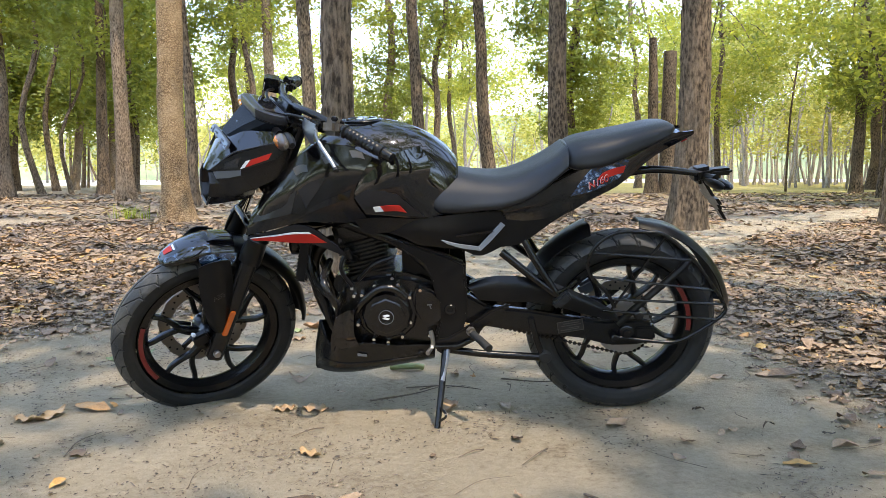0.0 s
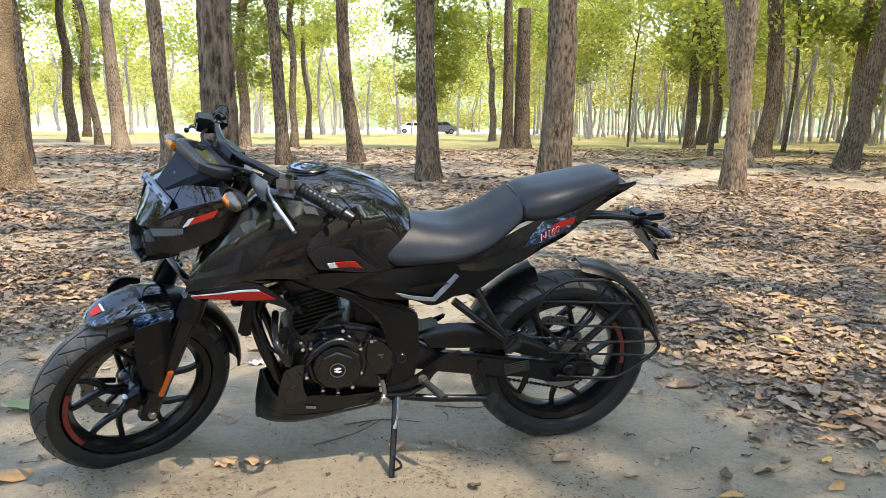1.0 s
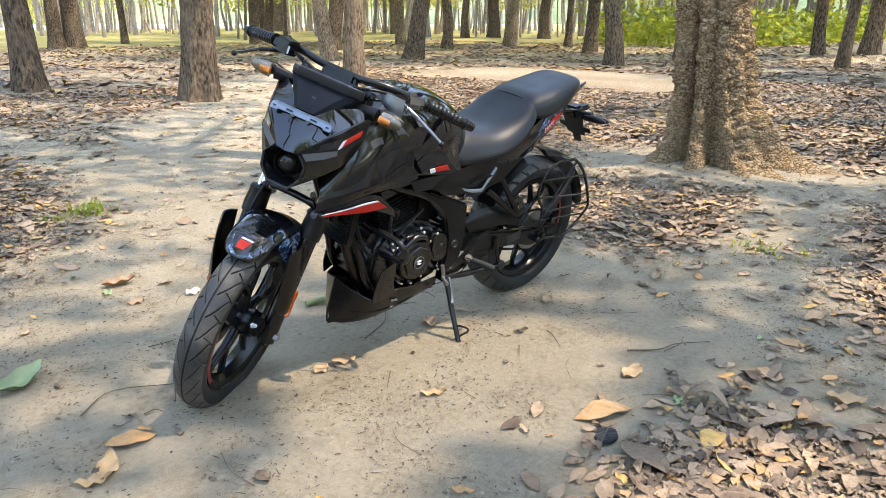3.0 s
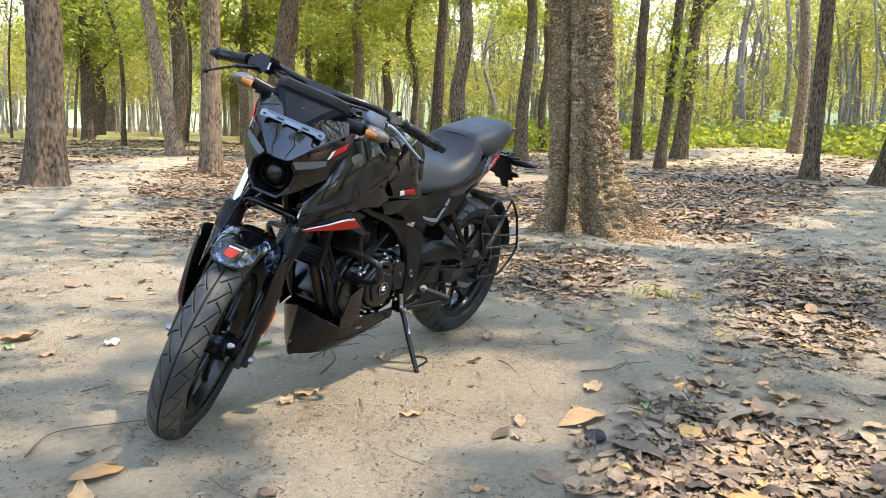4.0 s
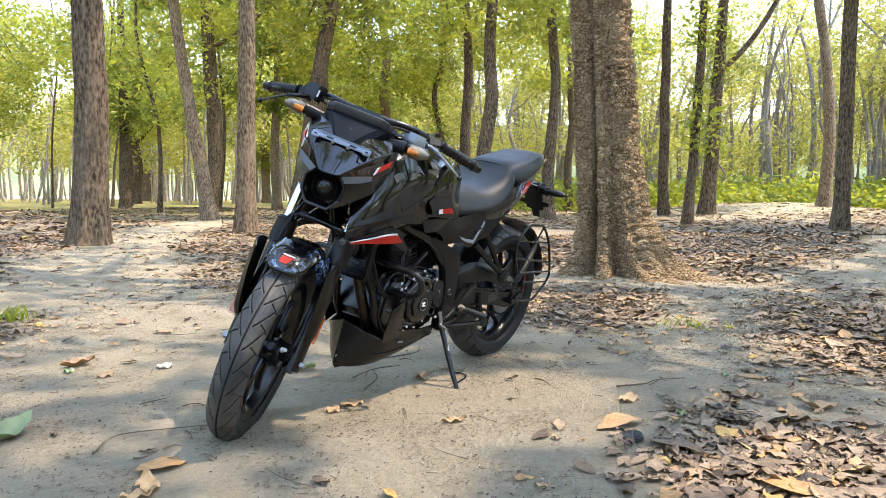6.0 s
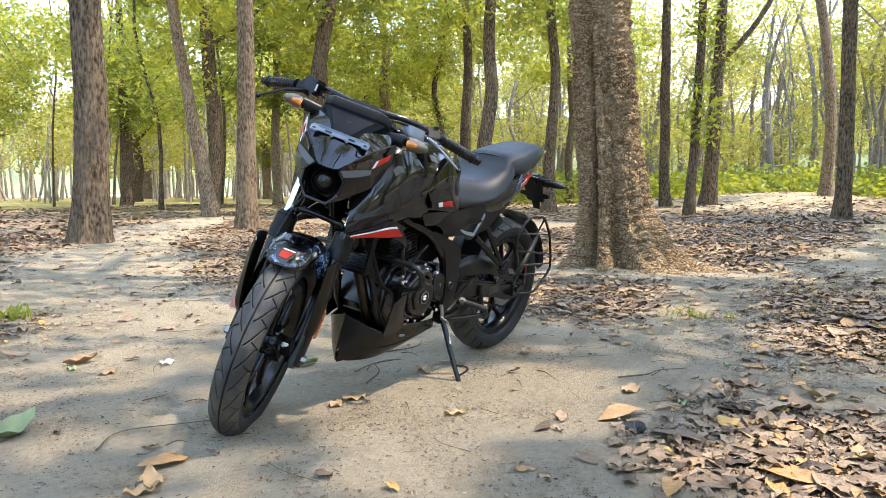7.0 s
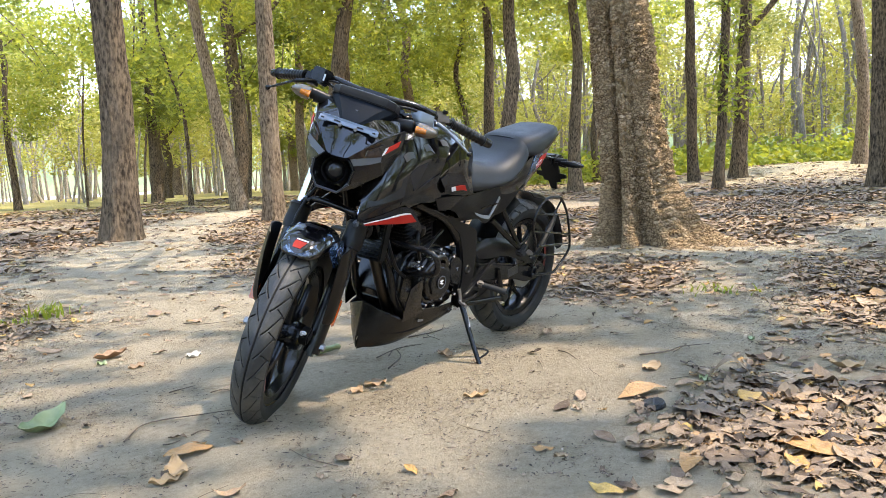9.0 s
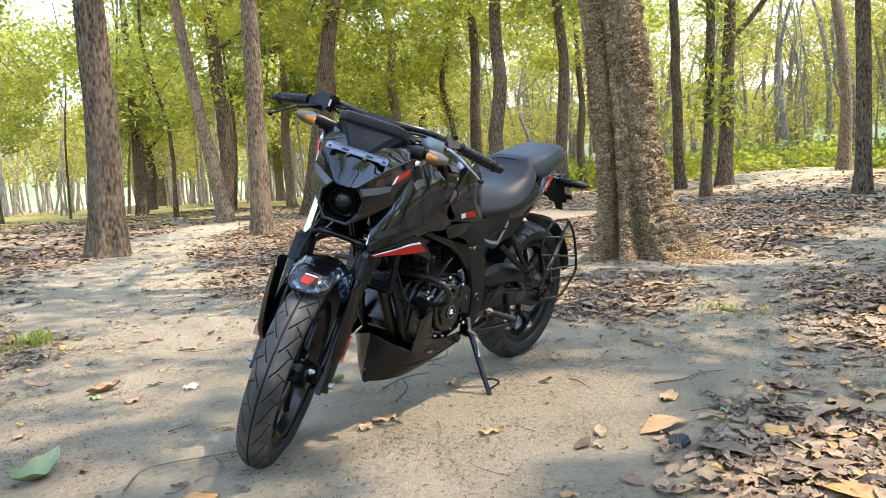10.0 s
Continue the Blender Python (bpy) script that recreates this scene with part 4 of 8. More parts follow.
def polar(az0, az1, d0, d1):
    def place(r):
        a, d = radians(r.uniform(az0, az1)), math.sqrt(r.uniform(d0 * d0, d1 * d1))
        return -1.0 + d * math.cos(a), 1.0 + d * math.sin(a)
    return place


far_wood("dense_wood", "dense young wood", 280, 190000, polar(-5, 36, 38, 80), 0.27, (1.6, 13.0), 61, LEAFHAZED)
far_wood("open_wood", "distant grove", 260, 140000, polar(36, 74, 50, 110), 0.38, (2.6, 13.0), 62, LEAFHAZED)
far_wood("far_treeline", "treeline across the open field", 120, 90000, polar(70, 140, 110, 170), 0.80, (0.5, 17.0), 63, LEAFHAZED)
far_wood("left_wood", "leafy edge of the grove", 46, 80000, polar(110, 138, 36, 75), 0.30, (2.2, 13.0), 64, LEAFDARK, wood=BARK)
far_wood("leafy_grove", "leafy crowns of the grove", 4, 22000, polar(48, 72, 26, 48), 0.27, (4.2, 13.0), 67, LEAF, wood=BARK)
# unseen wood added round the back of the walk to darken reflections
far_wood("sunny_side_wood", "unseen wood added to close the sunny side of the grove", 90, 100000, polar(146, 350, 19, 48), 0.5, (0.8, 12.0), 68, LEAFDARK, wood=BARK)
far_wood("mid_wood", "scattered leafy trees of the grove", 26, 45000, polar(66, 112, 62, 95), 0.36, (4.0, 16.0), 66, LEAF)


# hazy wood closing the distance all round
u = np.linspace(0, 2 * math.pi, 721)[:-1]
top = 9 + 5 * lattice(u, 0 * u, 60, 1, 5) + 3.5 * lattice(u, 0 * u, 240, 1, 6) + 12 * np.clip(np.cos(u - 0.5), 0, 1)
rows = [np.stack([235 * np.cos(u), 235 * np.sin(u), k * top - 0.5], 1) for k in (0, 0.5, 1.0)]
i = np.arange(3 * 720).reshape(3, 720)
j = np.roll(i, -1, 1)
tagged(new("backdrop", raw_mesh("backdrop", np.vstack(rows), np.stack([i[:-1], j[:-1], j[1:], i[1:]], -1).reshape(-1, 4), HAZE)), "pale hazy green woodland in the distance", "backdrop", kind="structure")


def bushes(name, label, place, count, hgt, leaf, seed, material):
    r = np.random.default_rng(seed)
    c = np.array([(*place(r), r.uniform(0.1, hgt)) for q in range(count)])
    p = (c[:, None, :] + r.normal(size=(count, 30, 3)) * np.array([0.6, 0.6, 0.3])).reshape(-1, 3)
    p[:, 2] = np.abs(p[:, 2]) + 0.05
    v, f = leaves(p, leaf, r, 0.0, 0.6)
    tagged(new(name, raw_mesh(name, v, f, material, False)), label, "undergrowth", kind="stuff")


bushes("undergrowth", "bright green sunlit undergrowth at the edge of the wood", polar(-10, 34, 33, 48), 620, 1.3, 0.3, 65, BUSHLEAF)


# ---- leaf litter ----
def density(x, y):
    trail = np.minimum(away(x, y, TRAIL), away(x, y, SIDE_TRAIL) + 0.35)
    width = 1.15 + 0.35 * wave(x, y, 1.1, 11)
    left = np.clip((y - 3.15 + 0.25 * wave(x, y, 2, 12)) / 0.8, 0, 1) * np.clip((-0.1 - x + 0.2 * (y - 4)) / 0.7, 0, 1)
    right = np.clip((x - 1.15 + 0.25 * wave(x, y, 2, 13)) / 0.7, 0, 1) * np.clip((y - 1.9 + 0.4 * wave(x, y, 1.5, 14)) / 0.7, 0, 1)
    near = np.exp(-(((x - 0.02) / 0.5) ** 2 + ((y - 1.04) / 0.36) ** 2)) * 1.3 + 0.7 * np.exp(-(((x - 0.02) / 0.16) ** 2 + ((y - 1.66) / 0.10) ** 2)) + 0.25 * np.exp(-(((x + 0.1) / 0.2) ** 2 + ((y - 1.9) / 0.12) ** 2)) + 0.9 * np.exp(-(((x - 2.0) / 0.6) ** 2 + ((y - 1.2) / 0.30) ** 2)) + np.exp(-(((x - 3.2) / 1.1) ** 2 + ((y - 1.4) / 0.5) ** 2))
    d = np.maximum(left, right)
    d = np.maximum(d, np.clip((y - 5) / 3, 0, 1) * 0.8)
    d = d * np.clip((trail - width * np.where(y > 4.5, 0.45, 0.75)) / 0.6, 0, 1)
    d = np.maximum(d, near)
    d = d * np.clip((away(x, y, [(-0.5, 1.9), (0.7, 1.72), (1.6, 1.72), (2.6, 2.05), (4.0, 2.3)]) - 0.16 + 0.08 * wave(x, y, 3, 16)) / 0.3, 0.10, 1)
    mound = np.hypot(x - BIG[0], y - BIG[1])
    d = d * np.clip((mound - 0.75) / 0.7, 0.06, 1)
    d = np.minimum(d, 1.0) * np.clip(0.70 + 0.45 * wave(x, y, 2.3, 15), 0.3, 1)
    d = d * (1 - np.exp(-(((x - 27) / 5) ** 2 + ((y - 6.6) / 3) ** 2)))
    sparse = 0.085 * np.clip((x - 0.5) / 0.7, 0, 1) * np.clip((4.2 - y) / 0.8, 0, 1) + 0.045 * np.clip((-0.75 - x) / 0.5, 0, 1) + 0.05 * np.clip((y - 3.6) / 1.2, 0, 1)
    return np.clip(d, 0, 1) + 0.013 + sparse * np.clip(0.6 + 0.7 * wave(x, y, 2.0, 19), 0.1, 1.2)


# how far the soil darkens, from the litter density
litter_tone = ground.data.attributes.new("litter_tone", "FLOAT", "POINT")
litter_tone.data.foreach_set("value", np.clip((density(gx, gy) - 0.10) * 0.8, 0, 0.6).astype(np.float32).ravel())


def litter_patch(name, label, box, tries, size, seed, rich, spread=None):
    r = np.random.default_rng(seed)
    x, y = r.uniform(box[0], box[1], tries), r.uniform(box[2], box[3], tries)
    keep = r.random(tries) < (spread or density)(x, y)
    x, y = x[keep], y[keep]
    m = len(x)
    L = size * np.exp(np.clip(r.normal(size=m) * 0.42, -1, 0.62))
    W = L * r.uniform(0.34, 0.60, m)
    yaw = r.uniform(0, 6.283, m)
    curl = r.normal(size=m) * np.where(r.random(m) < 0.22, 0.7, 0.22)
    fold = np.abs(r.normal(size=m)) * np.where(r.random(m) < 0.18, 0.36, 0.10)
    tilt, roll = r.normal(size=m) * 0.08, r.normal(size=m) * 0.10
    ss = np.linspace(-1, 1, 6 if rich else 3)
    prof = np.array([0.06, 0.72, 1.0, 0.96, 0.62, 0.03]) if rich else np.array([0.1, 1.0, 0.05])
    cols = []
    for s, w in zip(ss, prof):
        jag = 1 + r.normal(size=(m, 2)) * 0.08
        zc = curl * L * 0.20 * (s * s) + r.normal(size=m) * 0.0025
        for k, side in enumerate((-1, -0.5, 0, 0.5, 1) if rich else (-1, 0, 1)):
            wy = side * 0.5 * W * w * (jag[:, int(side > 0)] if side else 1)
            cols.append(np.stack([s * 0.5 * L, wy, zc + side * side * fold * W * w * 0.55 + (r.normal(size=m) * 0.003 if abs(side) == 1 else 0)], 1))
    P = np.stack(cols, 1)
    ct, st, cr_, sr = np.cos(tilt), np.sin(tilt), np.cos(roll), np.sin(roll)
    X, Y, Z = P[..., 0], P[..., 1], P[..., 2]
    Y, Z = Y * cr_[:, None] - Z * sr[:, None], Y * sr[:, None] + Z * cr_[:, None]
    X, Z = X * ct[:, None] - Z * st[:, None], X * st[:, None] + Z * ct[:, None]
    c, s = np.cos(yaw)[:, None], np.sin(yaw)[:, None]
    X, Y = X * c - Y * s, X * s + Y * c
    Z = Z - Z.min(1, keepdims=True)
    lift = r.exponential(0.007, m) * np.clip(density(x, y) * 1.3, 0.1, 1)
    base = height(x, y) + 0.002 + lift
    V = np.stack([X + x[:, None], Y + y[:, None], Z + base[:, None]], -1).reshape(-1, 3)
    per, rows, wide = P.shape[1], len(ss), 5 if rich else 3
    q = []
    for i in range(rows - 1):
        for k in range(wide - 1):
            a = i * wide + k
            q.append((a, a + 1, a + wide + 1, a + wide))
    F = (np.arange(m)[:, None, None] * per + np.array(q)[None]).reshape(-1, 4)
    tagged(new(name, raw_mesh(name, V, F, LITTER)), label, "leaf litter", kind="stuff")


def heap(x, y):
    """The thick drift of leaves beside the near edge of the path."""
    d = np.exp(-(((x - 0.02) / 0.46) ** 4 + ((y - 1.02) / 0.36) ** 4)) + 0.8 * np.exp(-(((x - 2.2) / 0.7) ** 2 + ((y - 1.15) / 0.25) ** 2))
    return d * np.clip(0.75 + 0.4 * wave(x, y, 5, 18), 0.25, 1)


litter_patch("leaf_drift", "thick drift of grey-brown and tan dry leaves", (-0.9, 3.4, 0.3, 1.8), 15000, 0.048, 27, True, heap)
litter_patch("leaf_drift", "large flat dry leaves on top of the drift", (-0.9, 3.4, 0.3, 1.8), 700, 0.105, 28, True, heap)
litter_patch("leaf_litter", "brown and tan curled dry leaves strewn on the ground", (-3.5, 4.6, 0.2, 6.5), 36000, 0.046, 21, True)
litter_patch("leaf_litter", "larger tan and grey-brown dry leaves lying among the small ones", (-3.5, 4.6, 0.2, 6.5), 11000, 0.074, 31, True, lambda x, y: density(x, y) ** 1.3)
litter_patch("leaf_litter", "brown dry leaves covering the forest floor", (-7, 9, 6.5, 13), 42000, 0.085, 22, True)
litter_patch("leaf_litter", "brown dry leaves covering the forest floor", (4.6, 13, -2.0, 6.5), 34000, 0.082, 23, True)
litter_patch("leaf_litter", "brown dry leaves covering the forest floor", (-9, -3.5, 1.5, 6.5), 7500, 0.10, 24, True)
litter_patch("leaf_litter", "thin scatter of brown leaves under the trees", (-24, 30, 13, 34), 60000, 0.16, 25, False)
litter_patch("leaf_litter", "thin scatter of brown leaves under the trees", (13, 30, -8, 13), 24000, 0.16, 26, False)


def crumbs(name, label, count, box, size, seed, slim=(0.08, 0.6), where=None):
    """Small bits of leaf, bark and stalk lying on the clay."""
    r = np.random.default_rng(seed)
    x, y = r.uniform(box[0], box[1], count), r.uniform(box[2], box[3], count)
    keep = where(x, y, r) if where else wave(x, y, 3.0, 31) + 0.6 * wave(x, y, 11.0, 32) + r.normal(size=count) * 0.36 > 0.26
    x, y = x[keep], y[keep]
    m = len(x)
    L = size * np.exp(np.clip(r.normal(size=m) * 0.6, -1.6, 0.7))
    W = L * r.uniform(*slim, m)
    a = r.uniform(0, 6.283, m)
    c, s = np.cos(a), np.sin(a)
    z = height(x, y) + 0.0015
    V = []
    sway = r.normal(size=m) * 0.9
    for u, w, h in ((-0.5, 0, 0), (-0.15, -0.4, 0.10), (0.28, -0.5, 0.16), (0.5, 0.1, 0), (0.10, 0.5, 0.20), (-0.30, 0.35, 0.06)):
        u = u + r.normal(size=m) * 0.10
        w = w * (1 + r.normal(size=m) * 0.35) + sway * (u * u - 0.1)
        V.append(np.stack([x + u * L * c - w * W * s, y + u * L * s + w * W * c, z + h * W + r.random(m) * 0.003], 1))
    V = np.stack(V, 1).reshape(-1, 3)
    k = np.arange(m)[:, None] * 6
    F = np.vstack([k + np.array([[0, 1, 5]]), k + np.array([[1, 2, 4]]), k + np.array([[1, 4, 5]]), k + np.array([[2, 3, 4]])])
    tagged(new(name, raw_mesh(name, V, F, DEBRIS, False)), label, "debris", kind="stuff")


crumbs("forest_debris", "fragments of broken dry leaves", 4000, (-3, 4, 0.5, 6), 0.011, 44, (0.2, 0.6))
crumbs("forest_debris", "thin dry stalks and leaf veins scattered on the clay", 15000, (-3, 4, 0.6, 6), 0.020, 43, (0.03, 0.10))
def drifted(x, y, r):
    return density(x, y) + r.normal(size=len(x)) * 0.08 > 0.40


crumbs("forest_debris", "dark broken leaf bits gathered between the fallen leaves", 60000, (-3.5, 4.6, 0.2, 6.5), 0.020, 45, (0.2, 0.8), drifted)
crumbs("forest_debris", "crumbled bits of dry leaf and stalk on the clay", 110000, (-3, 4, 0.6, 6), 0.0075, 41)


def twig(pts, r0, label="thin dry twig lying on the clay"):
    p = [(x, y, float(height(np.array(x), np.array(y))) + z) for x, y, z in pts]
    ob = part("twig", tube(bmesh.new(), p, (r0 * 0.6, r0 * 0.25), 6, 14), TWIG)
    tagged(ob, label, "twig", "twigs on the ground")


twig([(0.44, 1.72, 0.006), (0.52, 1.64, 0.008), (0.60, 1.62, 0.01), (0.72, 1.55, 0.006)], 0.006)
twig([(0.52, 1.62, 0.006), (0.60, 1.60, 0.02), (0.66, 1.63, 0.006)], 0.004)
twig([(-0.16, 2.46, 0.006), (-0.02, 2.52, 0.012), (0.08, 2.63, 0.01)], 0.006, "dry stick lying under the parked motorcycle")
twig([(-0.05, 2.62, 0.006), (0.10, 2.64, 0.008), (0.22, 2.60, 0.006)], 0.005, "dry stick lying under the parked motorcycle")
twig([(-1.12, 2.62, 0.005), (-1.0, 2.70, 0.01), (-0.84, 2.62, 0.008), (-0.76, 2.57, 0.005)], 0.0045)
twig([(0.3, 2.75, 0.005), (0.46, 2.70, 0.008), (0.6, 2.78, 0.005)], 0.005)
for pts in ([(-0.77, 2.95), (-0.73, 2.93), (-0.67, 2.94)], [(-0.98, 2.50), (-0.93, 2.47)], [(-1.07, 2.50), (-1.06, 2.47), (-1.02, 2.49)], [(-0.69, 2.82), (-0.64, 2.75)], [(-0.84, 2.59), (-0.86, 2.54), (-0.88, 2.50)], [(0.04, 4.10), (0.06, 3.96), (0.21, 3.92)],
            [(0.32, 2.68), (0.32, 2.59)], [(0.21, 2.03), (0.14, 1.97)], [(0.39, 2.04), (0.31, 1.92)], [(-0.27, 2.19), (-0.35, 2.11)], [(0.0, 2.60), (0.10, 2.65)]):
    bow = len(pts) == 2
    pts = [pts[0], ((pts[0][0] + pts[1][0]) / 2 + 0.008, (pts[0][1] + pts[1][1]) / 2 + 0.006), pts[1]] if bow else pts
    twig([(x, y, 0.004 + 0.006 * (k == 1)) for k, (x, y) in enumerate(pts)], 0.0042)
r = np.random.default_rng(88)
for q in range(90):
    x, y, a, l = r.uniform(-1.6, 2.2), r.uniform(1.0, 5.0), r.uniform(0, 6.28), r.uniform(0.05, 0.2)
    c, s = math.cos(a), math.sin(a)
    twig([(x, y, 0.003), (x + l * 0.5 * c - 0.02 * s, y + l * 0.5 * s + 0.02 * c, 0.008), (x + l * c, y + l * s, 0.004)], r.uniform(0.001, 0.0028))


def single_leaf(x, y, length, width, yaw, material, label, curl=0.25, fold=0.25, tilt=0.0, lobes=0.0, seed=0):
    """One large fallen leaf with a midrib fold and a wavy rim."""
    length, width, lobes = length * 0.72, width * 0.66, lobes * 0.3
    bm = bmesh.new()
    rows = []
    for s in np.linspace(0, 1, 15):
        w = math.sin(math.pi * min(1, s * 0.97 + 0.02)) ** 0.75 * width / 2 * (1 + lobes * math.sin(s * 19))
        rows.append([((s - 0.5) * length, k * w, curl * length * (s - 0.45) ** 2 * 2 + abs(k) ** 1.5 * fold * w + 0.006 * math.sin(s * 15 + k * 3 + seed) * abs(k)) for k in np.linspace(-1, 1, 9)])
    zmin = min(p[2] for row in rows for p in row)
    grid_faces(bm, [[(a, b, c - zmin) for a, b, c in row] for row in rows])
    g = bmesh.ops.extrude_face_region(bm, geom=bm.faces[:])
    bmesh.ops.translate(bm, vec=(0, 0, 0.0012), verts=[e for e in g["geom"] if isinstance(e, bmesh.types.BMVert)])
    z = float(height(np.array(x), np.array(y))) + 0.002
    ob = part("fallen_leaf", bm, material)
    ob.matrix_basis = pose(x, y, z, tilt, 0, yaw)
    tagged(ob, label, "leaf", "single leaves on the ground")


single_leaf(-1.20, 2.95, 0.26, 0.13, 25, GREENLEAF, "large curled green leaf on bare clay", 0.5, 0.6, 8, seed=1)
single_leaf(-1.17, 2.28, 0.17, 0.085, 60, YELLOWLEAF, "crumpled yellow-tan leaf on bare clay", 0.3, 0.3, 0, 0.12, 2)
single_leaf(-1.22, 2.24, 0.12, 0.07, -20, YELLOWLEAF, "crumpled yellow-tan leaf on bare clay", 0.3, 0.4, 0, 0.12, 3)
single_leaf(0.31, 1.62, 0.15, 0.095, 5, YELLOWLEAF, "flat yellow-tan leaf on clay", 0.12, 0.1, 0, 0.04, 4)
single_leaf(0.61, 1.28, 0.14, 0.10, 80, TANLEAF, "broad tan leaf with a curled rim", 0.3, 0.3, 0, 0.1, 5)
single_leaf(0.24, 1.41, 0.085, 0.05, 40, GREENLEAF, "small green leaf on clay", 0.2, 0.3, 0, 0.0, 6)
single_leaf(0.9, 1.44, 0.06, 0.04, 10, GREENLEAF, "small green leaf on clay", 0.2, 0.3, 0, 0.0, 7)
single_leaf(1.28, 1.38, 0.2, 0.10, -12, TANLEAF, "large ribbed tan dry leaf", 0.25, 0.5, 0, 0.08, 8)
single_leaf(-0.58, 3.70, 0.20, 0.09, -5, BROWNLEAF, "curled brown leaf on bare clay", 0.3, 0.9, 0, 0.03, 9)
single_leaf(-0.40, 3.35, 0.11, 0.09, 30, PALELEAF, "pale grey dry leaf on clay", 0.15, 0.2, 0, 0.1, 10)
single_leaf(-0.62, 3.42, 0.11, 0.08, 10, TANLEAF, "flat tan leaf on clay", 0.1, 0.15, 0, 0.05, 11)
single_leaf(-0.66, 3.62, 0.08, 0.06, 80, GREENLEAF, "small faded green leaf", 0.2, 0.5, 0, 0.05, 12)
single_leaf(0.11, 2.40, 0.13, 0.085, 70, TANLEAF, "ribbed tan leaf beside the side stand", 0.2, 0.6, 0, 0.03, 13)
single_leaf(-0.33, 2.37, 0.13, 0.10, -15, TANLEAF, "flat tan bark scrap at the edge of the shade", 0.05, 0.05, 0, 0.05, 14)
single_leaf(-0.43, 2.36, 0.10, 0.07, 25, TANLEAF, "flat tan bark scrap at the edge of the shade", 0.05, 0.1, 0, 0.1, 15)
single_leaf(-0.27, 1.98, 0.12, 0.05, -35, YELLOWLEAF, "narrow tan leaf in the sun", 0.2, 0.4, 0, 0.05, 16)
single_leaf(0.16, 1.13, 0.2, 0.11, 20, TANLEAF, "large curled tan dry leaf", 0.35, 0.4, 0, 0.06, 17)
single_leaf(0.62, 1.05, 0.18, 0.10, 130, YELLOWLEAF, "large orange-yellow fallen leaf", 0.4, 0.5, 0, 0.05, 18)
single_leaf(1.9, 1.15, 0.18, 0.10, -60, YELLOWLEAF, "bright yellow curled leaf", 0.5, 0.5, 10, 0.05, 19)
single_leaf(0.02, 0.86, 0.16, 0.09, 200, YELLOWLEAF, "pale yellow curled leaf", 0.5, 0.5, 0, 0.05, 20)

# seed pod and a cast-off lid
ob = part("seed_pod", tube(bmesh.new(), [(-0.13, 2.89, 0.012), (-0.10, 2.885, 0.015), (-0.06, 2.88, 0.016), (-0.02, 2.885, 0.015), (0.0, 2.89, 0.010)], (0.014, 0.012), 10, 14), GREENLEAF)
tagged(ob, "plump green pod lying under the motorcycle", "pod")
bm = lathe(bmesh.new(), [(0.001, 0.0), (0.03, 0.002), (0.042, 0.0), (0.045, -0.008), (0.04, -0.012), (0.001, -0.012)], (0, 0, 0), 28)
LIDGREY = worn("dusty_black_plastic", (0.035, 0.037, 0.042), 0.6, dust=0.35, grain=0.3)
ob = part("plastic_lid", bm, MATTE)
ob.matrix_basis = pose(-0.10, 1.45, 0.014, 84, 0, 20) @ Matrix.Diagonal((1.0, 1.0, 0.78, 1.0))
tagged(ob, "small ribbed black plastic lid on the clay", "lid")
for q in range(9):
    u = -0.034 + q * 0.0085
    w = math.sqrt(0.041 ** 2 - u * u) - 0.003
    for sd in (-1, 1):
        part("rib", tube(bmesh.new(), [(u - 0.004, 0.0035, 0.003 * sd), (u, 0.0040, 0.5 * w * sd), (u + 0.006, 0.0020, w * sd)], (0.0019, 0.0013), 6, 4), LIDGREY, ob)
part("spine", tube(bmesh.new(), [(-0.044, 0.001, 0.0), (-0.02, 0.005, 0.001), (0.02, 0.005, 0.0), (0.045, 0.001, 0.0), (0.062, -0.003, 0.0)], (0.0035, 0.0025), 8, 6), LIDGREY, ob)


def seedling(x, y, tall, count, spread, label, seed):
    """A low tuft of narrow green blades."""
    r = np.random.default_rng(seed)
    z = float(height(np.array(x), np.array(y)))
    root = new("grass_tuft")
    tagged(root, label, "grass", "green tufts")
    for q in range(count):
        V = []
        a, l, w, k = r.uniform(0, 6.283), tall * r.uniform(0.5, 1.1), r.uniform(0.004, 0.010), r.uniform(0.3, 1.1)
        c, s, o = math.cos(a), math.sin(a), r.normal(size=2) * spread
        for t in (0.0, 0.4, 0.75, 1.0):
            d, b = k * l * t * t, w * (1 - t) ** 0.6 + 0.0004
            V += [(x + o[0] + d * c - b * s, y + o[1] + d * s + b * c, z + l * t * (1 - 0.25 * t * k)), (x + o[0] + d * c + b * s, y + o[1] + d * s - b * c, z + l * t * (1 - 0.25 * t * k))]
        new("blade", raw_mesh("blade", np.array(V), np.array([(0, 1, 3, 2), (2, 3, 5, 4), (4, 5, 7, 6)]), BUSHLEAF, False)).parent = root


seedling(-0.2, 5.12, 0.10, 46, 0.06, "small tuft of fresh green grass on the clay", 1)
seedling(-6.26, 14.29, 0.35, 60, 0.14, "yellow-green seedlings at the foot of a tree", 2)
seedling(2.05, 1.92, 0.06, 30, 0.09, "sparse green blades among the dry leaves", 3)
seedling(-0.39, 5.07, 0.05, 24, 0.05, "sparse green blades among the dry leaves", 4)


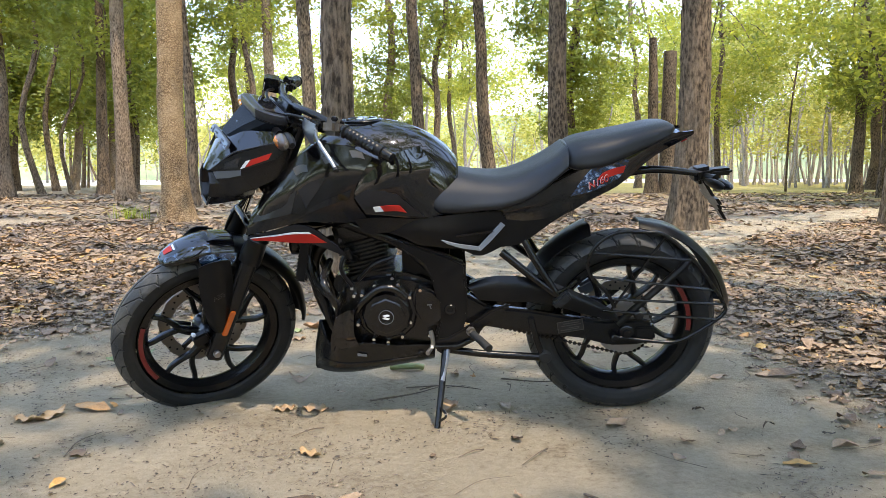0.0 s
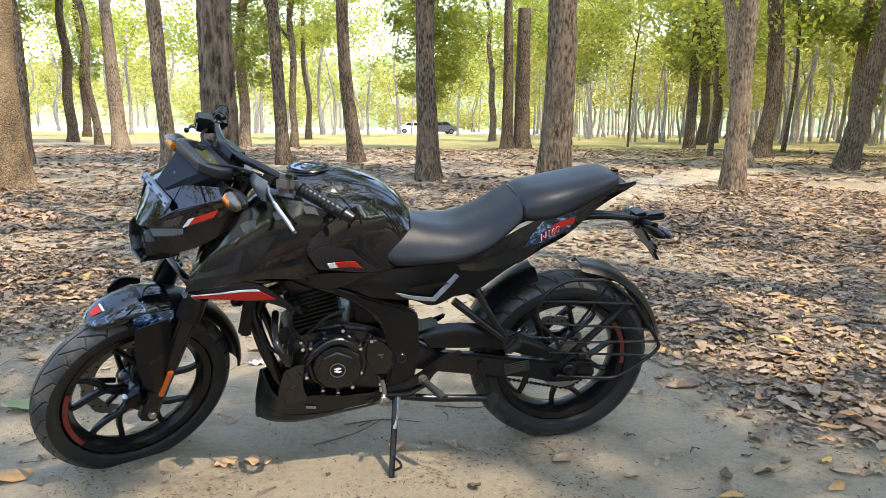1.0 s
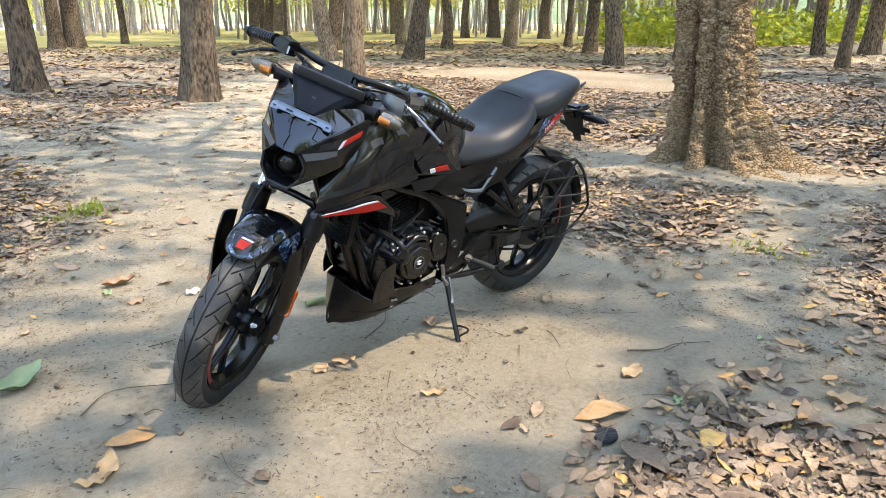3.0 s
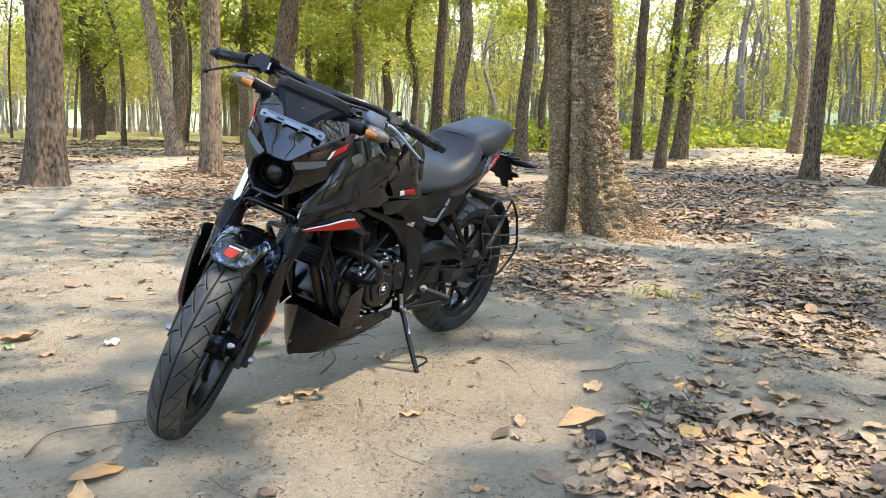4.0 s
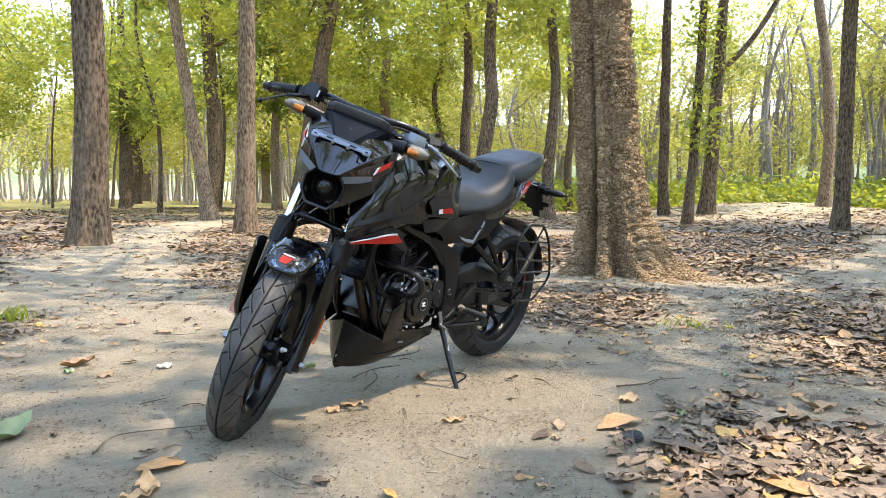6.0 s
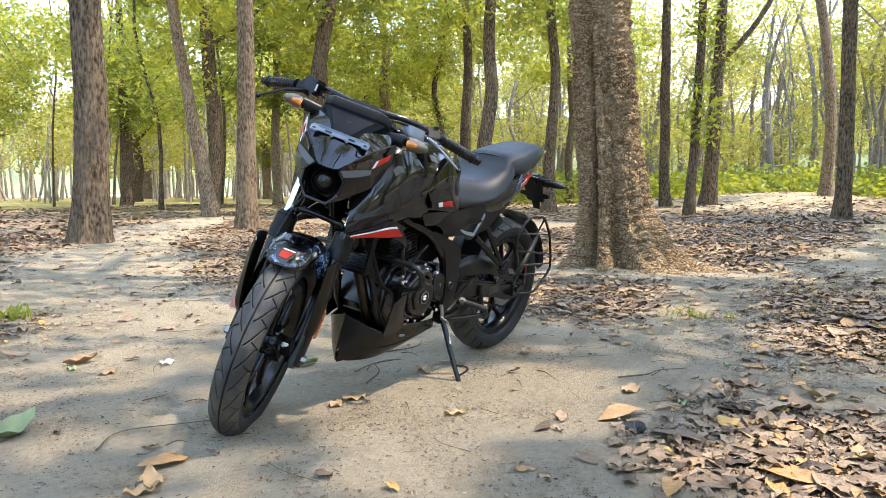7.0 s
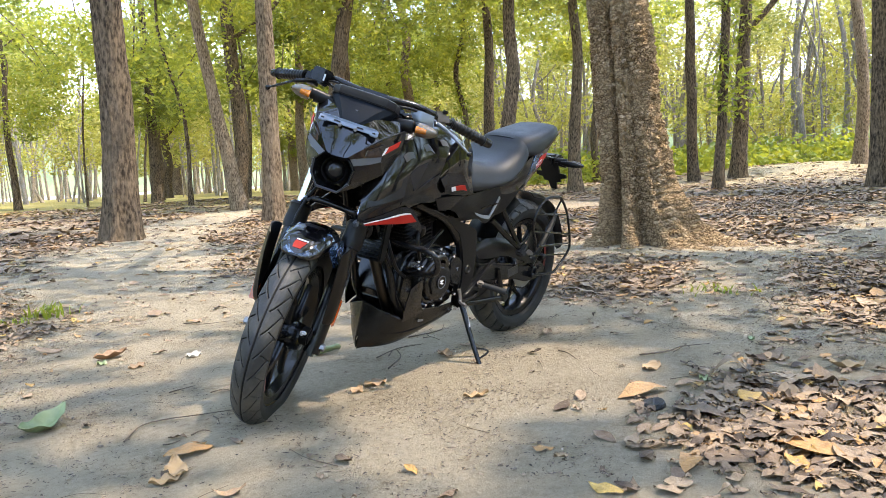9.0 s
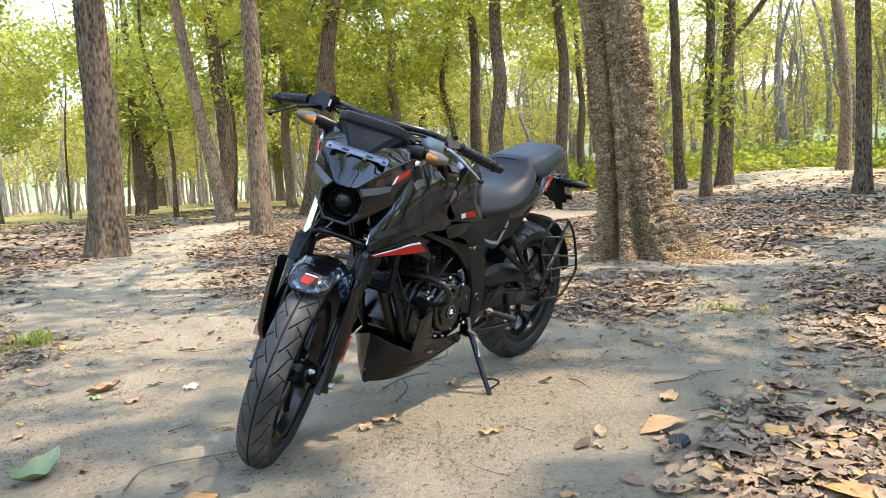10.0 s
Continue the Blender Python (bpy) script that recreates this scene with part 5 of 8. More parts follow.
# ---- parked car across the field ----
def parked_car(x, y, yaw, paint, label, size=1.0):
    root = new("car")
    tagged(root, label, "car")
    root.matrix_basis = pose(x, y, 0.0, 0, 0, yaw) @ Matrix.Scale(size, 4)
    side = [(-2.0, 0.35), (-2.05, 0.75), (-1.9, 0.95), (-1.1, 1.0), (-0.55, 1.45), (0.85, 1.48), (1.5, 1.02), (1.98, 0.9), (2.05, 0.4), (1.6, 0.28), (-1.6, 0.28)]
    part("body", plate(side, -0.82, 0.82, 0.09, 3), paint, root)
    for s in (-1, 1):
        part("side_window", plate([(-0.95, 1.02), (-0.5, 1.38), (0.1, 1.40), (0.1, 1.02)], s * 0.80, s * 0.835, 0.01), SMOKE, root)
        part("side_window", plate([(0.18, 1.02), (0.18, 1.40), (0.78, 1.40), (1.25, 1.04)], s * 0.80, s * 0.835, 0.01), SMOKE, root)
        for wx in (-1.3, 1.3):
            w = part("wheel", drum(bmesh.new(), (wx, 0, 0.31), 0.31, min(s * 0.68, s * 0.85), max(s * 0.68, s * 0.85), 28, 0.03), RUBBER, root)
            part("rim", drum(bmesh.new(), (wx, 0, 0.31), 0.19, min(s * 0.84, s * 0.87), max(s * 0.84, s * 0.87), 20, 0.01), SILVER, w)


parked_car(14.9, 88.0, 8, SILVER, "pale blue-grey car parked far across the field", 1.0)
parked_car(12.4, 91.0, 172, WHITE, "white car parked far across the field", 0.95)


# ---- the motorcycle: x forward, y to its left, z up, from the foot of the rear wheel ----
bike = new("motorcycle")
tagged(bike, "glossy black motorcycle with red decals parked on its side stand", "motorcycle")
bike.matrix_basis = Matrix.Translation((0.6702, 2.4762, -0.0055)) @ Matrix.Rotation(math.pi + 0.0068, 4, "Z") @ Matrix.Rotation(-0.183, 4, "X") @ Matrix.Rotation(0.018, 4, "Y")
CASTER = radians(24.5)
PIVOT = Vector((1.458, 0, 0))
STEER = Matrix.Translation(PIVOT) @ Matrix.Rotation(0.549, 4, Vector((-math.sin(CASTER), 0, math.cos(CASTER)))) @ Matrix.Translation(-PIVOT)
RW, FW = Vector((0, 0, 0.307)), Vector((1.358, 0, 0.296))


def tyre_mesh(R, w, h, pitch_count, seed, road):
    """A round-crowned tyre with its tread cut in."""
    na, ns = 1300, 104
    a = np.linspace(0, 2 * math.pi, na, endpoint=False)[:, None]
    s = np.linspace(-1, 1, ns)[None, :]
    knots = [0, 0.16, 0.32, 0.46, 0.56, 0.60, 0.64, 0.76, 0.90, 1.0]
    y = w * np.sign(s) * np.interp(np.abs(s), knots, [0, 0.30, 0.60, 0.84, 0.975, 1.0, 0.99, 0.985, 0.90, 0.74])
    rr = R - h * np.interp(np.abs(s), knots, [0, 0.028, 0.125, 0.26, 0.40, 0.455, 0.49, 0.68, 0.90, 1.03])
    q = (a / (2 * math.pi) * pitch_count) % 1.0
    side = np.sign(s)
    reach = np.abs(s)
    cut = np.zeros((na, ns))
    for off, lo, hi, sweep, half in road:
        c = (q - off - sweep * reach ** 1.5 + np.where(side > 0, 0.5, 0.0)) % 1.0
        c = np.minimum(c, 1 - c)
        cut = np.maximum(cut, np.clip((half - c) / 0.015, 0, 1) * (reach > lo) * (reach < hi))
    cut = np.maximum(cut, np.clip(1.3 - np.abs(y + 0.0 * a) / 0.0022, 0, 1))
    rr = rr + 0 * a - 0.007 * cut
    beads = 0.0012 * ((np.abs(s) > 0.66) & (np.abs(s) < 0.70))
    rr = rr + beads
    v = np.stack([rr * np.cos(a), np.broadcast_to(y, rr.shape), rr * np.sin(a)], -1).reshape(-1, 3)
    i = np.arange(na * ns).reshape(na, ns)
    j = np.roll(i, -1, 0)
    f = np.stack([i[:, :-1], i[:, 1:], j[:, 1:], j[:, :-1]], -1).reshape(-1, 4)
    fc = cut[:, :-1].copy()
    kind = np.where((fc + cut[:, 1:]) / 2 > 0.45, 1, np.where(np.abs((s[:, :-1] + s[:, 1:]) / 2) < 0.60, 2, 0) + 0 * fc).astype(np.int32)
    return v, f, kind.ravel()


def arc_strip(c, r0, r1, y, a0, a1, seg=30, thick=0.0015):
    bm = bmesh.new()
    rows = [[(c[0] + r * math.cos(t), y + d, c[2] + r * math.sin(t)) for r, d in ((r0, 0), (r1, 0), (r1, thick), (r0, thick))] for t in np.linspace(radians(a0), radians(a1), seg)]
    vs = grid_faces(bm, rows, True)
    bm.faces.new(vs[0][::-1])
    bm.faces.new(vs[-1])
    return bm


def wheel(name, c, R, w, h, rim_w, move, road, turn, stripes, count):
    rim_r = 0.214
    prof = [(rim_r - 0.012, -rim_w / 2 + 0.004), (rim_r + 0.009, -rim_w / 2), (rim_r + 0.012, -rim_w / 2 + 0.006), (rim_r - 0.002, -rim_w / 2 + 0.014), (rim_r - 0.002, rim_w / 2 - 0.014), (rim_r + 0.012, rim_w / 2 - 0.006),
            (rim_r + 0.009, rim_w / 2), (rim_r - 0.012, rim_w / 2 - 0.004), (rim_r - 0.024, rim_w / 2 - 0.022), (rim_r - 0.028, 0), (rim_r - 0.024, -rim_w / 2 + 0.022)]
    rim = part(name, lathe(bmesh.new(), prof, c, 96, True), SATIN, bike, "black alloy wheel with a red rim stripe", move)
    v, f, kind = tyre_mesh(R, w, h, count, 1, road)
    me = raw_mesh("tyre", v + np.array(c), f, RUBBER)
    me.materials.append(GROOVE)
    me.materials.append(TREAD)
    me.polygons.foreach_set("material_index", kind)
    if move is not None:
        me.transform(move)
    t = new("tyre", me)
    t.parent = rim
    t["label"] = "dusty black road tyre with cut tread"
    part("hub", lathe(bmesh.new(), [(0.018, -0.062), (0.04, -0.06), (0.046, -0.03), (0.036, -0.01), (0.036, 0.01), (0.046, 0.03), (0.04, 0.06), (0.018, 0.062)], c, 40, True), SATIN, rim, "", move)
    for k in range(5):
        t = radians(turn + 72 * k)
        e = lambda rr, dt, yy=0.0: (c[0] + rr * math.cos(t + dt), yy, c[2] + rr * math.sin(t + dt))
        bm = bmesh.new()
        tube(bm, [e(0.036, 0.0), e(0.075, 0.05), e(0.105, 0.12)], (0.016, 0.012), 8, 6, 1.25)
        tube(bm, [e(0.092, 0.10), e(0.13, 0.26), e(0.165, 0.30), e(0.192, 0.27)], (0.011, 0.0085), 8, 8, 1.3)
        tube(bm, [e(0.092, 0.10), e(0.13, -0.08), e(0.165, -0.22), e(0.192, -0.27)], (0.011, 0.0085), 8, 8, 1.3)
        part("spoke", bm, SATIN, rim, "", move)
    for y in (rim_w / 2 + 0.0005, -rim_w / 2 - 0.002):
        for a0, a1 in stripes:
            part("rim_stripe", arc_strip(c, rim_r - 0.008, rim_r + 0.006, y, a0, a1), DARKRED, rim, "red reflective rim stripe", move)
    return rim


FROAD = [(0.0, 0.09, 0.46, 3.2, 0.040), (0.45, 0.30, 0.60, -0.9, 0.034), (0.95, 0.46, 0.605, 0.3, 0.040)]
RROAD = [(0.0, 0.06, 0.56, 2.2, 0.036), (0.5, 0.26, 0.605, 0.6, 0.034), (0.8, 0.46, 0.61, 0.2, 0.034)]
fwheel = wheel("front_wheel", FW, 0.296, 0.047, 0.066, 0.062, STEER, FROAD, 17, [(-32, 24)], 27)
rwheel = wheel("rear_wheel", RW, 0.307, 0.066, 0.078, 0.094, None, RROAD, 40, [(142, 186)], 27)


def brake_disc(c, r0, r1, y, parent, move, name="brake_disc"):
    bm = bmesh.new()
    seg = 144
    rows = []
    for r, yy in ((r0, y), (r1, y), (r1, y + 0.0045), (r0, y + 0.0045)):
        rows.append([(c[0] + (r - (0.004 if r == r1 and (i // 4) % 3 == 0 else 0)) * math.cos(2 * math.pi * i / seg), yy, c[2] + (r - (0.004 if r == r1 and (i // 4) % 3 == 0 else 0)) * math.sin(2 * math.pi * i / seg)) for i in range(seg)])
    rows.append(rows[0])
    grid_faces(bm, rows, True)
    bmesh.ops.remove_doubles(bm, verts=bm.verts[:], dist=1e-6)
    d = part(name, bm, DISC, parent, "drilled steel brake disc", move)
    holes = bmesh.new()
    for i in range(36):
        t = 2 * math.pi * i / 36
        r = (r0 + r1) / 2 + (0.010 if i % 3 == 0 else -0.010 if i % 3 == 1 else 0.0)
        drum(holes, (c[0] + r * math.cos(t), 0, c[2] + r * math.sin(t)), 0.0038, y - 0.0006, y + 0.0051, 8, 0.0004)
    part("disc_hole", holes, MATTE, d, "ring of small dark holes", move)
    for i in range(6):
        t = 2 * math.pi * i / 6
        bm = tube(bmesh.new(), [(c[0] + 0.045 * math.cos(t), y, c[2] + 0.045 * math.sin(t)), (c[0] + (r0 + 0.004) * math.cos(t + 0.25), y + 0.002, c[2] + (r0 + 0.004) * math.sin(t + 0.25))], 0.009, 8)
        part("disc_arm", bm, SATIN, d, "", move)


brake_disc(FW, 0.108, 0.148, -0.066, fwheel, STEER)
brake_disc(RW, 0.078, 0.112, -0.075, rwheel, None)


# front fork and all that turns with it
def fork_line(z, y):
    return (1.352 - 0.456 * (z - 0.29), y, z)


for s in (1, -1):
    y = 0.098 * s
    leg = part("fork_leg", tube(bmesh.new(), [fork_line(0.262, y), fork_line(0.30, y), fork_line(0.56, y), fork_line(0.60, y)], (0.0265, 0.029), 20), SATIN, bike, "dark grey fork slider", STEER)
    part("fork_foot", block(bmesh.new(), (1.357, y, 0.288), (0.052, 0.04, 0.075), (0, -24, 0), 0.012), SATIN, leg, "", STEER)
    part("dust_boot", lathe(bmesh.new(), [(0.022, 0), (0.034, 0.004), (0.036, 0.03), (0.033, 0.075), (0.036, 0.082), (0.030, 0.092), (0.022, 0.092)], (0, 0, 0), 24), MATTE, leg, "black rubber boot", STEER @ Matrix.Translation(fork_line(0.575, y)) @ Matrix.Rotation(-CASTER, 4, "Y") @ Matrix.Rotation(radians(90), 4, "X"))
    part("fork_tube", tube(bmesh.new(), [fork_line(0.64, y), fork_line(0.84, y)], 0.0185, 20), CHROME, leg, "bright chrome fork tube", STEER)
    part("upper_fork_tube", tube(bmesh.new(), [fork_line(0.80, y), fork_line(1.0, y)], 0.023, 16), SATIN, leg, "", STEER)
    part("axle_bolt", drum(bmesh.new(), (1.358, 0, 0.288), 0.012, min(0.115 * s, 0.135 * s), max(0.115 * s, 0.135 * s), 6, 0.002), STEEL, leg, "steel axle bolt", STEER)
    refl = plate([(1.322, 0.350), (1.338, 0.356), (1.300, 0.436), (1.284, 0.430)], y + s * 0.028, y + s * (0.038 if s > 0 else 0.050), 0.003)
    part("reflector", refl, AMBER, leg, "orange side reflector", STEER)
    cover = patch([[(1.366, y, 0.60), (1.33, y + 0.012 * s, 0.615), (1.285, y, 0.605)], [(1.372, y, 0.52), (1.33, y + 0.022 * s, 0.52), (1.290, y + 0.006 * s, 0.51)], [(1.358, y, 0.41), (1.335, y + 0.02 * s, 0.40), (1.312, y + 0.006 * s, 0.42)], [(1.342, y, 0.372), (1.332, y + 0.012 * s, 0.368), (1.322, y + 0.004 * s, 0.375)]], 8, 10, 0.004, 0.018 * s)
    part("fork_cover", cover, MATTE, leg, "matte black plastic fork cover", STEER)
lettering("ABS", 0.022, TINPLATE, bike, STEER @ Matrix.Translation((1.331, 0.1395, 0.50)) @ Matrix.Rotation(radians(180), 4, "Z") @ Matrix.Rotation(radians(90), 4, "X") @ Matrix.Rotation(radians(20), 4, "Z"), "raised grey letters on the fork cover", "raised_lettering")
part("front_axle", tube(bmesh.new(), [(1.358, -0.12, 0.288), (1.358, 0.12, 0.288)], 0.011, 12), STEEL, bike, "", STEER)
part("wheel_sensor", block(bmesh.new(), (1.392, 0.074, 0.325), (0.05, 0.03, 0.040), (0, 20, 0), 0.005), MATTE, bike, "", STEER)
part("sensor_tag", block(bmesh.new(), (1.411, 0.070, 0.336), (0.012, 0.020, 0.022), (0, 20, 10), 0.003), WHITE, bike, "small white tag", STEER)
bm = block(bmesh.new(), (1.29, -0.075, 0.35), (0.10, 0.07, 0.06), (0, 60, 0), 0.012)
part("brake_caliper", bm, SATIN, bike, "", STEER)
part("fork_brace", tube(bmesh.new(), [(1.19, 0.098, 0.66), (1.205, 0.06, 0.69), (1.205, -0.06, 0.69), (1.19, -0.098, 0.66)], 0.011, 10, 12), SATIN, bike, "", STEER)
for z, d in ((0.80, 0.03), (1.0, 0.028)):
    x = 1.352 - 0.456 * (z - 0.29)
    part("fork_clamp", block(bmesh.new(), (x + 0.005, 0, z), (0.08, 0.25, d), (0, -24, 0), 0.01), SATIN, bike, "", STEER)
part("steering_head", tube(bmesh.new(), [(1.14, 0, 0.79), (1.05, 0, 0.985)], 0.032, 18), SATIN, bike)

# front mudguard
FEND = []
for ang, r, hw, drop in ((69, 0.316, 0.014, 0.006), (71, 0.321, 0.040, 0.012), (76, 0.330, 0.058, 0.022), (84, 0.341, 0.068, 0.034), (96, 0.351, 0.074, 0.044), (108, 0.353, 0.074, 0.046), (124, 0.347, 0.064, 0.038), (142, 0.342, 0.058, 0.034), (160, 0.338, 0.056, 0.030), (176, 0.332, 0.050, 0.024), (184, 0.328, 0.040, 0.015)):
    a = radians(ang)
    ring = []
    for y, dr in ((-1, 1.0), (-0.94, 0.62), (-0.70, 0.22), (-0.30, 0.02), (0.30, 0.02), (0.70, 0.22), (0.94, 0.62), (1, 1.0)):
        rr = r - drop * dr
        ring.append((FW.x + rr * math.cos(a), hw * y, FW.z + rr * math.sin(a)))
    FEND.append(ring)


def fender(i0, i1, lift, nu=22, nv=26):
    curves = FEND[i0:i1]
    S = np.stack([catmull(c, nu) for c in curves])
    G = np.stack([catmull(S[:, i], nv) for i in range(nu + 1)], 1)
    c0 = np.array(FW) * np.array([1, 0, 1])
    rad = G - c0
    rad[..., 1] *= 1.2
    rad /= np.linalg.norm(rad, axis=2, keepdims=True)
    bm = bmesh.new()
    a, b = grid_faces(bm, G + rad * lift), grid_faces(bm, G + rad * (lift - 0.004))
    ring = lambda v: v[0] + [r[-1] for r in v[1:]] + v[-1][-2::-1] + [r[0] for r in v[-2:0:-1]]
    ra, rb = ring(a), ring(b)
    for i in range(len(ra)):
        j = (i + 1) % len(ra)
        bm.faces.new((ra[i], ra[j], rb[j], rb[i]))
    return bm


guard = part("front_mudguard", fender(0, 6, 0.003), GLOSS, bike, "gloss black front mudguard with a red nose decal", STEER)
part("mudguard_extension", fender(5, 11, 0.0), MATTE, guard, "matte black rear half", STEER)
for s in (1, -1):
    f = patch([[(1.362, 0.068 * s, 0.612), (1.31, 0.074 * s, 0.616), (1.25, 0.076 * s, 0.606)], [(1.362, 0.074 * s, 0.590), (1.31, 0.084 * s, 0.588), (1.262, 0.086 * s, 0.584)], [(1.345, 0.078 * s, 0.568), (1.32, 0.090 * s, 0.552), (1.296, 0.092 * s, 0.556)], [(1.332, 0.084 * s, 0.545), (1.326, 0.090 * s, 0.540), (1.320, 0.092 * s, 0.541)]], 10, 10, 0.003, 0.003 * s)
    part("mudguard_side", f, MARBLE, guard, "marbled blue and white side graphic", STEER)


def on_fender(ang, y, lift):
    k = np.interp(ang, [69, 71, 76, 84, 96], [0, 1, 2, 3, 4])
    i = int(min(k, 3))
    t = k - i
    p = np.array(FEND[i]) * (1 - t) + np.array(FEND[i + 1]) * t
    hw = abs(p[0][1])
    ys = p[:, 1] / hw
    q = np.array([np.interp(y, ys, p[:, j]) for j in range(3)])
    d = q - np.array(FW)
    return q + d / np.linalg.norm(d) * lift


def fender_decal(name, m, cells, label):
    bm = bmesh.new()
    rows = [[on_fender(a0, y, 0.0055) for y in np.linspace(y0, y1, 6)] for a0, y0, y1 in cells]
    grid_faces(bm, rows)
    part(name, bm, m, guard, label, STEER)


for sd in (1, -1):
    fender_decal("side_graphic", MARBLE, [(69.6, 0.05 * sd, 0.99 * sd), (72, 0.50 * sd, 0.995 * sd), (78, 0.62 * sd, 0.995 * sd), (86, 0.60 * sd, 0.995 * sd), (95.5, 0.62 * sd, 0.995 * sd)], "marbled blue and white side graphic")
fender_decal("decal", RED, [(73.0, -0.34, 0.16), (75.4, -0.32, 0.24), (77.8, -0.28, 0.30)], "red decal")
fender_decal("decal", WHITE, [(78.2, -0.27, 0.31), (79.2, -0.26, 0.33)], "thin white decal line")
fender_decal("spine", MATTE, [(80.0, -0.40, 0.40), (88, -0.42, 0.42), (95.8, -0.45, 0.45)], "matte black centre panel")

# headlamp cowl: faceted panels, each from its own corners; the left half is mirrored to the right
CW = dict(N1=(1.233, 0, 0.957), N2=(1.279, 0, 0.907), N3=(1.304, 0, 0.868), C1=(1.238, 0.046, 0.953), C2=(1.271, 0.036, 0.909), C3=(1.297, 0.026, 0.869),
          A0=(1.292, 0.034, 0.872), A1=(1.262, 0.070, 0.908), A2=(1.228, 0.106, 0.943), A3=(1.105, 0.149, 0.970), T0=(1.19, 0, 1.000), T1=(1.185, 0.062, 0.988), T2=(1.108, 0.132, 0.994),
          D0=(1.285, 0.042, 0.868), D1=(1.254, 0.081, 0.880), D2=(1.220, 0.118, 0.890), D3=(1.125, 0.154, 0.922), E0=(1.281, 0.056, 0.850), E1=(1.252, 0.093, 0.862), E2=(1.220, 0.123, 0.874), E3=(1.122, 0.152, 0.905),
          F0=(1.286, 0.058, 0.806), F1=(1.240, 0.098, 0.806), F2=(1.189, 0.128, 0.830), F3=(1.132, 0.138, 0.852), F4=(1.086, 0.140, 0.888), R0=(1.082, 0.148, 0.955),
          G0=(1.308, 0.036, 0.764), G1=(1.240, 0.070, 0.778), G2=(1.180, 0.090, 0.800))


def cowl_panels(faces, name, m, label="", parent=None, both=True, thick=0.004, bevel=0.0022, only=0):
    """Facets named by their corners, given thickness towards the inside and softened edges."""
    bm = bmesh.new()
    for side in ((1, -1) if both else (only or 1,)):
        for f in faces:
            vs = [bm.verts.new((CW[k][0], CW[k][1] * side, CW[k][2])) for k in f.split()]
            bm.faces.new(vs if side > 0 else vs[::-1])
    bmesh.ops.remove_doubles(bm, verts=bm.verts[:], dist=1e-5)
    bmesh.ops.recalc_face_normals(bm, faces=bm.faces[:])
    c0 = Vector((1.14, 0, 0.87))
    if sum((f.calc_center_median() - c0).dot(f.normal) for f in bm.faces) < 0:
        bmesh.ops.reverse_faces(bm, faces=bm.faces[:])
    bm.normal_update()
    inner = {v: v.co - v.normal * thick for v in bm.verts}
    if bevel:
        bmesh.ops.bevel(bm, geom=[e for e in bm.edges if len(e.link_faces) == 2 and e.calc_face_angle(0) > 0.14], offset=bevel, segments=2, affect="EDGES", clamp_overlap=True)
    bm.normal_update()
    g = bmesh.ops.extrude_face_region(bm, geom=bm.faces[:])
    new_v = [e for e in g["geom"] if isinstance(e, bmesh.types.BMVert)]
    for v in new_v:
        v.co -= v.normal * thick
    return part(name, bm, m, parent or bike, label, STEER, angle=26)


cowl = cowl_panels(["N1 N2 C2 C1", "N2 N3 C3 C2", "C3 A0 A1 C2", "C2 A1 A2 C1", "C1 A2 T1", "A2 A3 T2 T1", "N1 C1 T1 T0"], "headlamp_cowl", GLOSS, "gloss black angular headlamp cowl")
cowl_panels(["A0 D0 D1 A1", "A1 D1 D2 A2", "A2 D2 D3 A3", "A3 D3 R0"], "cowl_cheek", GLOSS, "gloss black cheek panel", cowl)
cowl_panels(["E0 F0 F1 E1", "E1 F1 F2 E2", "E2 F2 F3 E3", "E3 F3 F4 R0", "E3 R0 D3", "E2 E3 D3 D2", "F0 G0 G1 F1", "F1 G1 G2 F2"], "lower_cowl", SATINCOWL, "satin black lower cowl", cowl)
for s in (1, -1):
    cowl_panels(["D0 E0 E1 D1", "D1 E1 E2 D2"], "side_blade", BLADE, "grey blade below the brow", cowl, False, 0.004, 0.001, s)


def on_cheek(u, v, s, lift=0.0018):
    """A place on the cheek panel: u from 0 at the nose to 3 at the rear, v from the blade up to the crease."""
    i = int(min(u, 2.999))
    t = u - i
    lo = Vector(CW["D%d" % i]).lerp(Vector(CW["D%d" % (i + 1)]), t)
    up = Vector(CW["A%d" % i]).lerp(Vector(CW["A%d" % (i + 1)]), t)
    n = (Vector(CW["D%d" % (i + 1)]) - Vector(CW["D%d" % i])).cross(Vector(CW["A%d" % i]) - Vector(CW["D%d" % i])).normalized()
    n = n if n.y > 0 else -n
    q = lo.lerp(up, v) + n * lift
    return (q.x, q.y * s, q.z)


def cheek_piece(name, m, corners, label, s, lift=0.0018):
    (u0, v0), (u1, v1), (u2, v2), (u3, v3) = corners
    bm = bmesh.new()
    rows = []
    for b in np.linspace(0, 1, 4):
        rows.append([on_cheek((u0 * (1 - a) + u1 * a) * (1 - b) + (u3 * (1 - a) + u2 * a) * b, (v0 * (1 - a) + v1 * a) * (1 - b) + (v3 * (1 - a) + v2 * a) * b, s, lift) for a in np.linspace(0, 1, 8)])
    grid_faces(bm, rows)
    g = bmesh.ops.extrude_face_region(bm, geom=bm.faces[:])
    bmesh.ops.translate(bm, vec=(0, -0.0012 * s, 0), verts=[e for e in g["geom"] if isinstance(e, bmesh.types.BMVert)])
    part(name, bm, m, cowl, label, STEER)


